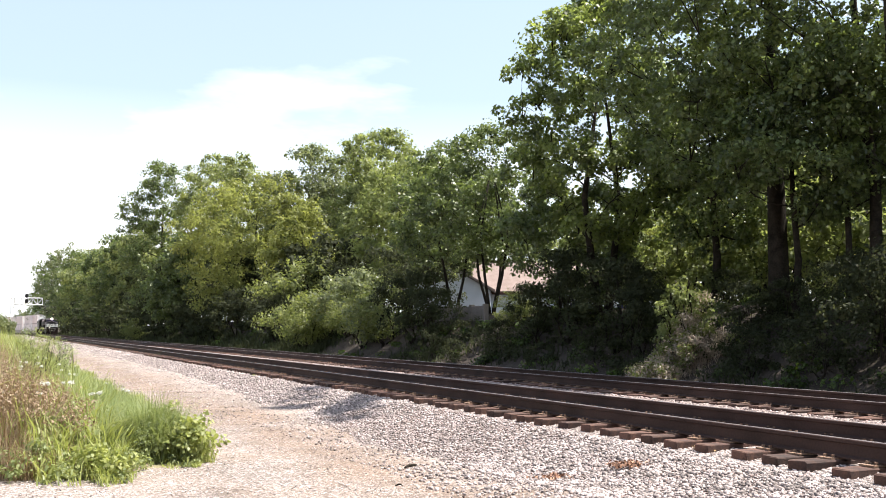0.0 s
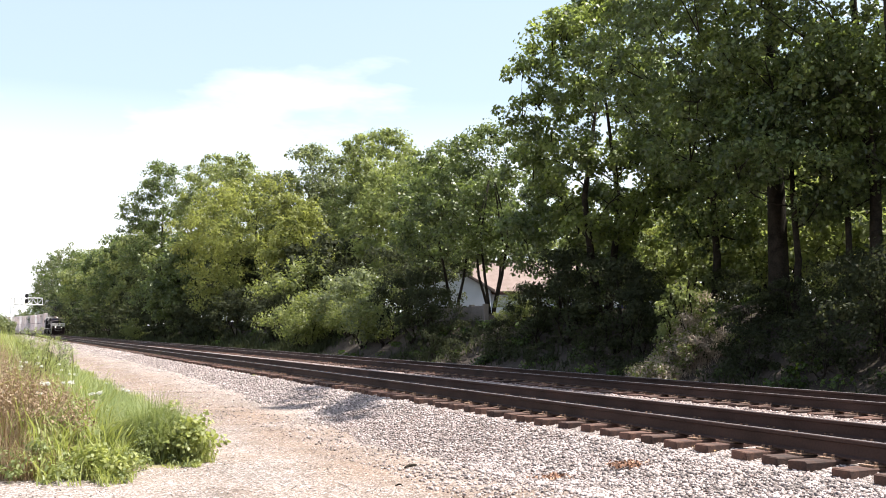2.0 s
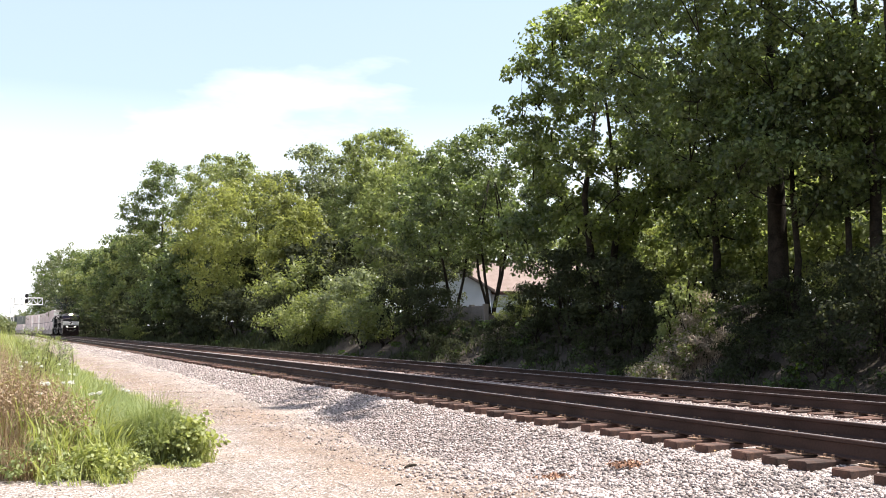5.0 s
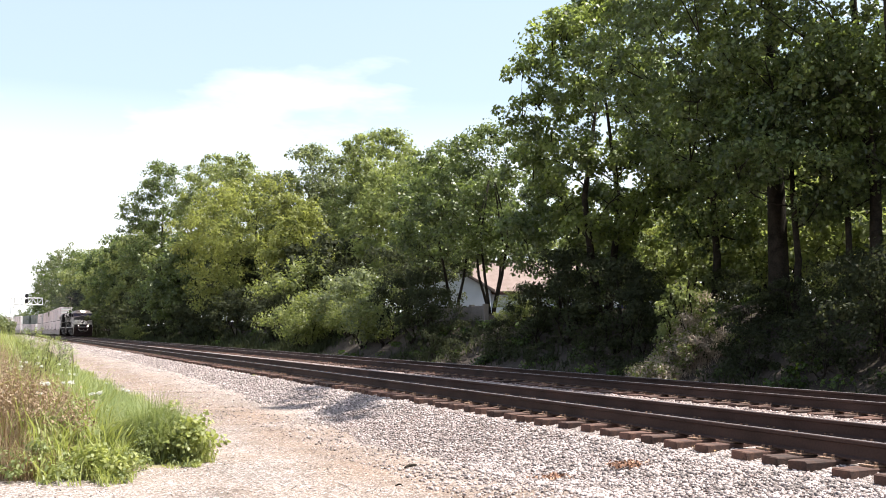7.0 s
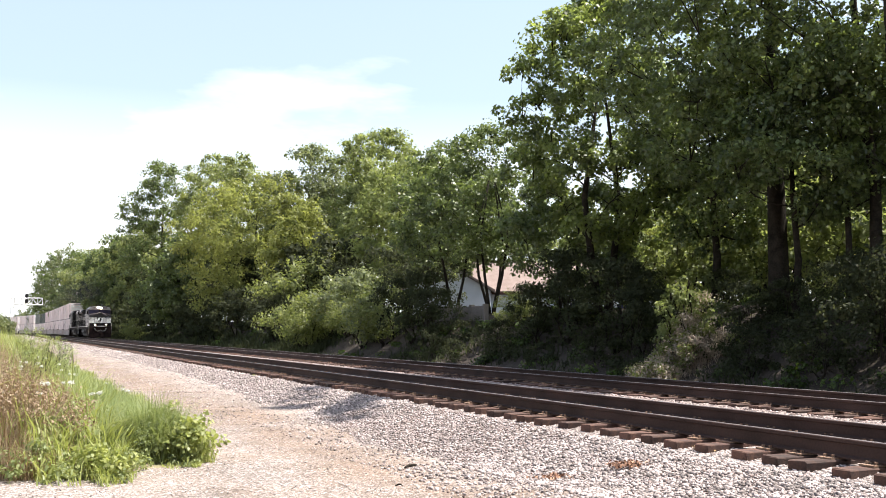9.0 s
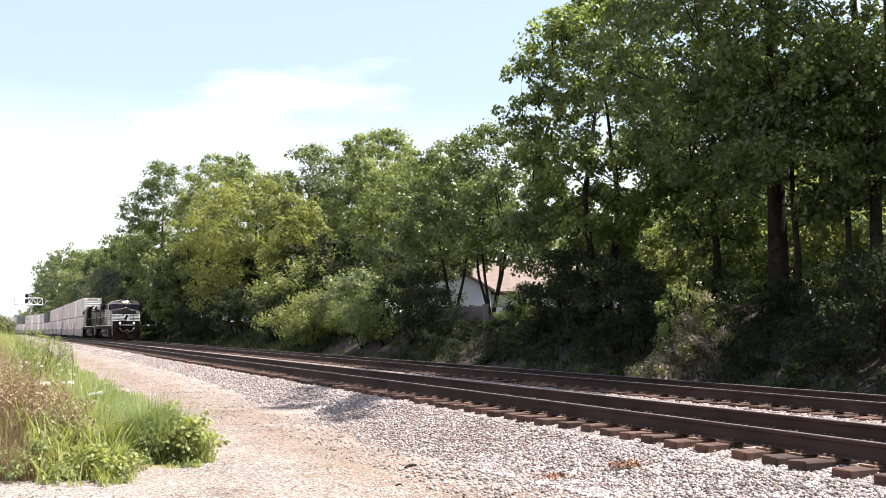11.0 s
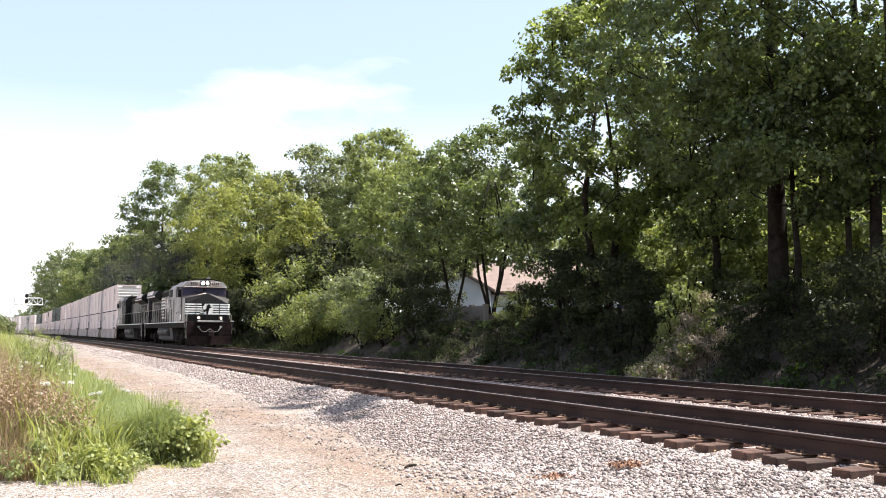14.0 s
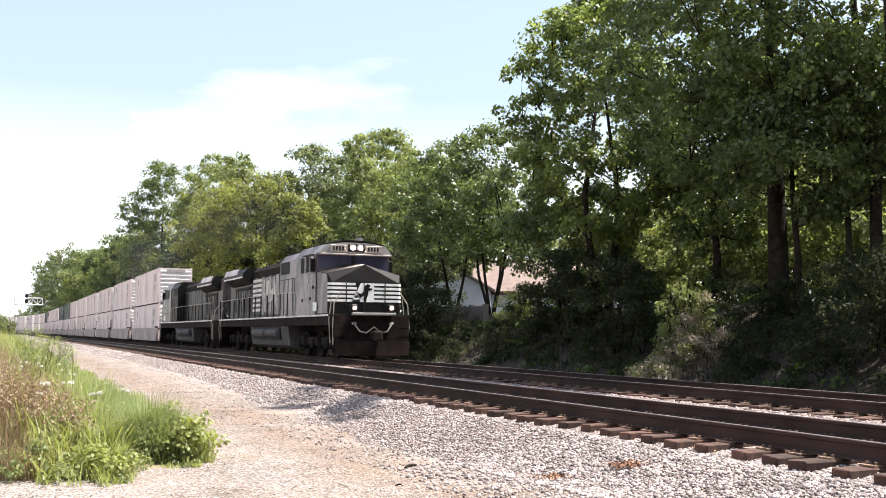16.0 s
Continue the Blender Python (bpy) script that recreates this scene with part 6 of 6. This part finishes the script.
def make_bank_verge():
    """Taller rank growth under the wood farther along, and dry vines on a lit slope."""
    rng = np.random.default_rng(22)
    n = 9000
    y, x = 55 + 280 * rng.random(n) ** 1.5, 15.8 + 2.6 * rng.random(n)
    bx = np.array([bend_x(a, b) for a, b in zip(x, y)])
    z = np.array([ground_z(a, b) for a, b in zip(x, y)])
    v, f = blades(rng, bx, y, z - 0.05, rng.uniform(0.2, 0.75, n), rng.uniform(0.02, 0.05, n) + 0.0004 * y, rng.uniform(0.1, 0.7, n))
    tagged(new("rank_growth", array_mesh("rank_growth", v, f, M_LEAF_SHADE)), "dark rank growth under the line-side wood", "weeds", kind="stuff")
    n = 2600
    t = rng.random(n)
    x, y = 15.9 + 2.3 * t + rng.normal(size=n) * 0.12, 22.4 - 0.5 * t + rng.normal(size=n) * 0.42
    z = np.array([ground_z(a, b) for a, b in zip(x, y)])
    v, f = blades(rng, x, y, z - 0.03, rng.uniform(0.15, 0.6, n) * (1 + 0.9 * t), rng.uniform(0.003, 0.008, n), rng.uniform(0.6, 1.6, n))
    tagged(new("dry_vines", array_mesh("dry_vines", v, f, M_VINE)), "pale dry vines hanging down the bank", "vines", kind="stuff")


def make_brambles():
    """Low growth, coloured dark for shade, that covers the slope, and a pale leafy tangle down a sunlit strip of it."""
    rng = np.random.default_rng(31)
    n = 700
    y, x = 11 + 31 * rng.random(n), 16.5 + 2.9 * rng.random(n) ** 0.9
    z = np.array([ground_z(a, b) for a, b in zip(x, y)])
    v, f = leaf_cloud(rng, np.stack([x, y, z + 0.15], 1), np.stack([0.4 + 0 * x, 0.4 + 0 * x, 0.3 + 0 * x], 1), 26000, 0.085, clump=0.22, fill=0.5, flat=0.7, per=40)
    tagged(new("brambles", array_mesh("brambles", v, f, M_LEAF_SHADE)), "low dark brambles covering the slope of the bank", "brambles", kind="stuff")
    n = 90
    t = rng.random(n)
    x, y = 15.95 + 2.2 * t, 22.3 - 0.5 * t + rng.normal(size=n) * 0.4
    z = np.array([ground_z(a, b) for a, b in zip(x, y)])
    for name, label, mat, m, s in (("dry_tangle", "pale withered leaves on the hanging vines", M_VINE, 6500, 0.06), ("green_tangle", "green leaves among the hanging vines", M_LEAF_OLIVE, 5200, 0.07)):
        v, f = leaf_cloud(rng, np.stack([x, y, z + 0.2 + 1.4 * t * rng.random(n) ** 0.5], 1), np.stack([0.25 + 0 * x, 0.3 + 0 * x, 0.3 + 0 * x], 1), m, s, clump=0.16, fill=0.5, per=20)
        tagged(new(name, array_mesh(name, v, f, mat)), label, "vines", kind="stuff")


make_ground_cover()
make_brambles()
make_bank_grass()
make_bank_verge()
make_verge()


def feather_clump(label, x, y, r, h, stalks, leaves, seed, mat, leaf_mat, leaf=0.035, low=0.35):
    """A loose weed clump: thin arching stalks from several crowns, small leaves low down."""
    rng = np.random.default_rng(seed)
    root = tagged(new("weed_clump"), label, "weed", group="verge weeds")
    root.location = (x, y, ground_z(x, y))
    a, q = rng.uniform(0, 6.283, stalks), r * rng.random(stalks) ** 0.7
    px, py = q * np.cos(a), q * np.sin(a)
    hh = h * (1 - 0.55 * (q / r) ** 2) * rng.uniform(0.45, 1.15, stalks)
    v, f = blades(rng, px, py, 0 * px - 0.02, hh, rng.uniform(0.002, 0.0045, stalks), rng.uniform(0.15, 0.9, stalks))
    ob = new("stalk", array_mesh("stalk", v, f, mat))
    ob.parent = root
    ob["kind"] = "stuff"
    n = 26
    a, q = rng.uniform(0, 6.283, n), r * rng.random(n) ** 0.5
    hl = h * low * (1 - 0.5 * (q / r) ** 2)
    v, f = leaf_cloud(rng, np.stack([q * np.cos(a), q * np.sin(a), hl], 1), np.stack([0.12 + 0 * a, 0.12 + 0 * a, hl], 1), leaves, leaf, clump=leaf * 2, fill=0.5, per=24)
    ob = new("foliage", array_mesh("foliage", v, f, leaf_mat))
    ob.parent = root


feather_clump("bushy grey-green feathery weed clump beside the gravel", 1.72, 12.25, 0.6, 0.85, 3600, 4200, 81, M_WEED, M_WEED)
feather_clump("leafy green weed clump beside the gravel", 2.12, 11.75, 0.26, 0.6, 260, 900, 82, M_GRASS, M_GRASS, leaf=0.07, low=0.5)
feather_clump("leafy yellow-green weed clump beside the gravel", 1.95, 12.6, 0.3, 0.65, 200, 600, 85, M_GRASS, M_GRASS, leaf=0.07, low=0.5)
feather_clump("low leafy weed clump at the front of the verge", 0.95, 10.75, 0.4, 0.35, 300, 900, 86, M_GRASS, M_GRASS, leaf=0.055, low=0.5)
feather_clump("low leafy weed clump at the front of the verge", 0.25, 10.9, 0.45, 0.4, 300, 1000, 87, M_DRY, M_WEED, leaf=0.04, low=0.4)
feather_clump("pale feathery weed clump beside the gravel", 1.6, 14.2, 0.6, 0.75, 2200, 1800, 83, M_FEATHER, M_FEATHER)
feather_clump("pale feathery weed clump beside the gravel", 1.5, 16.4, 0.65, 0.8, 2000, 1500, 84, M_FEATHER, M_FEATHER)

for i, (x, y, h) in enumerate([(0.35, 16.5, 1.35), (0.55, 19, 1.5), (0.8, 21, 1.65), (0.45, 22.5, 1.75), (1.0, 23.5, 1.6), (1.25, 24.5, 1.35), (0.7, 26, 1.75), (1.5, 27, 1.3), (1.1, 29, 1.6), (1.9, 30, 1.2), (1.5, 33, 1.5), (2.0, 36, 1.3), (1.2, 38, 1.6), (2.3, 41, 1.3), (1.8, 44, 1.5), (2.5, 48, 1.4), (1.4, 47, 1.6), (2.2, 53, 1.5), (2.9, 56, 1.3), (1.0, 42, 1.7)]):
    tree("tall feathery weed in the verge grass", x, y, h, 0.26 + 0.006 * max(0, y - 24), 0.3, 420, 130 + i, (M_GRASS, M_FEATHER)[i % 2], leaf=0.028, trunk_r=0.009, stems=2, blobs=7, clump=0.08, per=20, category="weed", group="tall verge weeds", name="tall_weed", fill=0.5, sink=0.02)


def umbel(x, y, h, seed):
    rnd = random.Random(seed)
    root = tagged(new("wildflower"), "white umbel wildflower on a thin stem", "flower", group="wildflowers")
    root.location = (x, y, ground_z(x, y))
    bm = bmesh.new()
    tx, ty = rnd.uniform(-0.1, 0.1), rnd.uniform(-0.1, 0.1)
    tube(bm, [(0, 0, -0.05), (tx * 0.4, ty * 0.4, h * 0.5), (tx, ty, h)], [0.004, 0.003, 0.002], 5)
    part("stem", bm, M_GRASS, root)
    rng = np.random.default_rng(seed)
    r = rnd.uniform(0.016, 0.04)
    v, f = leaf_cloud(rng, [(tx, ty, h + 0.005)], [(r, r, 0.008)], 160, 0.014, clump=0.02, fill=0.8, per=20)
    fl = new("flower_head", array_mesh("flower_head", v, f, M_FLOWER))
    fl.parent = root


rnd = random.Random(9)
for i in range(30):
    y = 11.2 + 20 * rnd.random() ** 2
    x = 0.08 * y * 0.5 + rnd.uniform(-0.4, 1.3)
    umbel(min(x, 2.0), y, 0.45 + 0.55 * max(0.1, min(1, (2.3 - x) / 2.2)) * rnd.uniform(0.7, 1.2), 300 + i)


# ---- loose stones ----
def scatter_stones(name, label, seed, n, place, smin, smax, material, coarse=False):
    rng = np.random.default_rng(seed)
    ico = bmesh.new()
    bmesh.ops.create_cube(ico, size=1.35)
    bmesh.ops.triangulate(ico, faces=ico.faces[:])
    bv = np.array([v.co[:] for v in ico.verts])
    bf = np.array([[v.index for v in f.verts] for f in ico.faces])
    ico.free()
    if coarse:
        bv = np.array([(1, 0, 0), (-1, 0, 0), (0, 1, 0), (0, -1, 0), (0, 0, 1), (0, 0, -1)], float)
        bf = np.array([(a, b, c) if (a + b + c) % 2 == 0 else (a, c, b) for a in (0, 1) for b in (2, 3) for c in (4, 5)])
    x, y, z = place(rng, n)
    n = len(x)
    s = rng.uniform(smin, smax, n)
    sh = rng.uniform(0.55, 1.2, (n, 1, 3)) * np.array([1, 1, 0.62 if coarse else 0.8])
    v = bv[None] * rng.uniform(0.62, 1.2, (n, len(bv), 1)) * sh * s[:, None, None]
    a = rng.uniform(-0.7, 0.7, n)
    c, q = np.cos(a)[:, None], np.sin(a)[:, None]
    v = np.stack([v[..., 0], v[..., 1] * c - v[..., 2] * q, v[..., 1] * q + v[..., 2] * c], -1)
    a = rng.uniform(0, 6.283, n)
    c, q = np.cos(a)[:, None], np.sin(a)[:, None]
    vx, vy = v[..., 0] * c - v[..., 1] * q, v[..., 0] * q + v[..., 1] * c
    v = np.stack([vx + x[:, None], vy + y[:, None], v[..., 2] + (z + 0.25 * s)[:, None]], -1)
    f = (bf[None] + (np.arange(n) * len(bv))[:, None, None]).reshape(-1, 3)
    tagged(new(name, array_mesh(name, v.reshape(-1, 3), f, material)), label, "stones", kind="stuff")


def shoulder(rng, n):
    y = 4.5 + 12.5 * rng.random(n) ** 1.25
    x = np.where(rng.random(n) < 0.9, rng.uniform(4.95, 7.5, n), 5.1 - 1.2 * rng.random(n) ** 1.8)
    return x, y, np.array([max(bed_z(a), ground_z(a, b)) for a, b in zip(x, y)]) - 0.01 * (x > 6.9)


def near_shoulder(rng, n):
    x, y, z = shoulder(rng, n)
    y = 4.5 + (y - 4.5) * 0.5
    return x, y, np.array([max(bed_z(a), ground_z(a, b)) for a, b in zip(x, y)]) - 0.01 * (x > 6.9)


def far_shoulder(rng, n):
    y = 17 + 40 * rng.random(n) ** 1.5
    x = rng.uniform(5.1, 7.5, n) + 0.02 * (y - 17) * rng.random(n)
    return x, y, np.array([bed_z(a) for a in x]) - 0.01 * (x > 6.9)


def distant_shoulder(rng, n):
    y = 55 + 110 * rng.random(n) ** 1.4
    x = rng.uniform(5.5, 7.4, n)
    return x, y, np.array([bed_z(a) for a in x])


def between(rng, n):
    y = 3.0 + 42 * rng.random(n) ** 1.4
    x = np.where(rng.random(n) < 0.75, rng.uniform(9.7, 11.55, n), rng.uniform(9.2, 12.1, n))
    return x, y, np.array([bed_z(a) for a in x]) - 0.012


def road(rng, n):
    y = 7.2 + 18 * rng.random(n) ** 2.0
    x = rng.uniform(0.2, 5.2, n)
    return x, y, np.array([ground_z(a, b) for a, b in zip(x, y)])


def far_road(rng, n):
    y = 17 + 60 * rng.random(n) ** 1.6
    x = rng.uniform(2.6, 6.2, n)
    return x, y, np.array([ground_z(a, b) for a, b in zip(x, y)])


scatter_stones("ballast_stones", "loose pale grey ballast stones on the shoulder", 1, 15000, near_shoulder, 0.011, 0.031, M_STONE)
scatter_stones("ballast_stones", "loose pale grey ballast stones on the shoulder", 7, 12000, shoulder, 0.016, 0.036, M_STONE, coarse=True)
scatter_stones("ballast_stones", "loose pale grey ballast stones along the shoulder", 4, 12000, far_shoulder, 0.025, 0.05, M_STONE, coarse=True)
scatter_stones("ballast_stones", "loose pale grey ballast stones far along the shoulder", 8, 6000, distant_shoulder, 0.05, 0.1, M_STONE, coarse=True)
scatter_stones("ballast_stones", "loose pale grey ballast stones between the tracks", 2, 10000, between, 0.022, 0.045, M_STONE_PINK, coarse=True)
scatter_stones("ballast_stones", "scattered dark reddish stones in the ballast", 6, 5200, shoulder, 0.012, 0.028, M_STONE_DARK, coarse=True)
scatter_stones("road_gravel", "small pale stones on the gravel road", 3, 11000, road, 0.007, 0.016, M_PEBBLE, coarse=True)
scatter_stones("road_gravel", "stray pale stones farther along the gravel road", 12, 2600, far_road, 0.014, 0.036, M_STONE, coarse=True)

# ---- small things ----
def boulder(x, y, s, seed):
    rnd = random.Random(seed)
    bm = bmesh.new()
    bmesh.ops.create_icosphere(bm, subdivisions=2, radius=s)
    for v in bm.verts:
        v.co *= 0.8 + 0.5 * noise.noise(v.co * (1.6 / s) + Vector((seed, 0, 0)))
        v.co.z *= 0.55
        v.co.y *= 1.5
    ob = tagged(link_mesh("boulder", bm, M_CONCRETE), "pale grey rock at the foot of the bank", "rock", group="rocks by the bank")
    ob.matrix_world = pose(x, y, ground_z(x, y) + 0.05 * s, 0, 0, rnd.uniform(0, 360))


for i, (x, y, s) in enumerate([(15.9, 47.5, 0.32), (16.2, 50.5, 0.4), (15.8, 53.0, 0.3), (16.3, 56.0, 0.45), (16.0, 60.0, 0.4), (16.1, 30.5, 0.18), (16.0, 31.6, 0.22), (16.2, 26.0, 0.14)]):
    boulder(x, y, s, 400 + i)


def stick(x, y, length, r, turn, label):
    bm = bmesh.new()
    tube(bm, [(-length / 2, 0, 0), (-length * 0.15, 0.015, 0.01), (length * 0.2, -0.01, 0.015), (length / 2, 0.01, 0.0)], [r * 0.7, r, r * 0.9, r * 0.5], 7)
    ob = tagged(link_mesh("stick", bm, M_BARK), label, "stick")
    ob.matrix_world = pose(x, y, ground_z(x, y) + r * 0.7, 0, 0, turn)


stick(4.35, 10.5, 0.26, 0.018, 35, "short dark stick lying on the gravel")
stick(3.67, 9.17, 0.07, 0.01, -20, "small dark stick lying on the gravel")


def fallen_branch():
    bm = bmesh.new()
    a, b = Vector((15.6, 14.0, ground_z(15.6, 14.0) + 0.0)), Vector((16.0, 13.75, ground_z(16.0, 13.75) + 0.42))
    tube(bm, [a, a.lerp(b, 0.5) + Vector((0.02, 0.03, 0.02)), b], [0.02, 0.016, 0.008], 6)
    tube(bm, [a.lerp(b, 0.45), a.lerp(b, 0.6) + Vector((-0.08, 0.1, 0.12))], [0.01, 0.004], 5)
    tagged(link_mesh("branch", bm, M_LITTER), "bare pale fallen branch at the foot of the bank", "branch")


fallen_branch()


def debris(name, label, seed, x, y, z, rx, ry, n, size, material):
    rng = np.random.default_rng(seed)
    v, f = leaf_cloud(rng, [(x, y, z)], [(rx, ry, 0.015)], n, size, clump=0.08, fill=0.8, flat=0.25, per=15)
    tagged(new(name, array_mesh(name, v, f, material)), label, "debris", kind="stuff")


M_RUSTY = surface("rusty_flakes", (0.16, 0.075, 0.045), (0.34, 0.19, 0.12), 0.9, per="island", spread=0.5, bump=0)
M_STRAW = surface("orange_straw", (0.3, 0.18, 0.09), (0.5, 0.36, 0.2), 0.9, per="island", spread=0.4, bump=0)
debris("rusty_debris", "rust-brown flakes on the ballast shoulder", 1, 6.15, 8.75, 0.16, 0.22, 0.2, 240, 0.04, M_RUSTY)
debris("rusty_debris", "rust-brown flakes at the edge of the ballast", 2, 5.4, 9.0, 0.03, 0.3, 0.2, 200, 0.035, M_RUSTY)
debris("dry_straw", "orange dry straw between the sleepers", 3, 7.3, 8.9, 0.25, 0.14, 0.3, 200, 0.03, M_STRAW)
debris("dry_straw", "orange dry straw beside the rail", 4, 7.3, 7.6, 0.25, 0.1, 0.2, 90, 0.03, M_STRAW)
tree("small bright green weed in the ballast", 7.15, 29.2, 0.28, 0.3, 0.02, 400, 150, M_GRASS, leaf=0.07, trunk_r=0.008, stems=2, blobs=6, clump=0.08, category="weed", group="ballast weeds", name="weed_clump", fill=0.4, sink=0.3, per=20)

# ---- keys ----
motions()
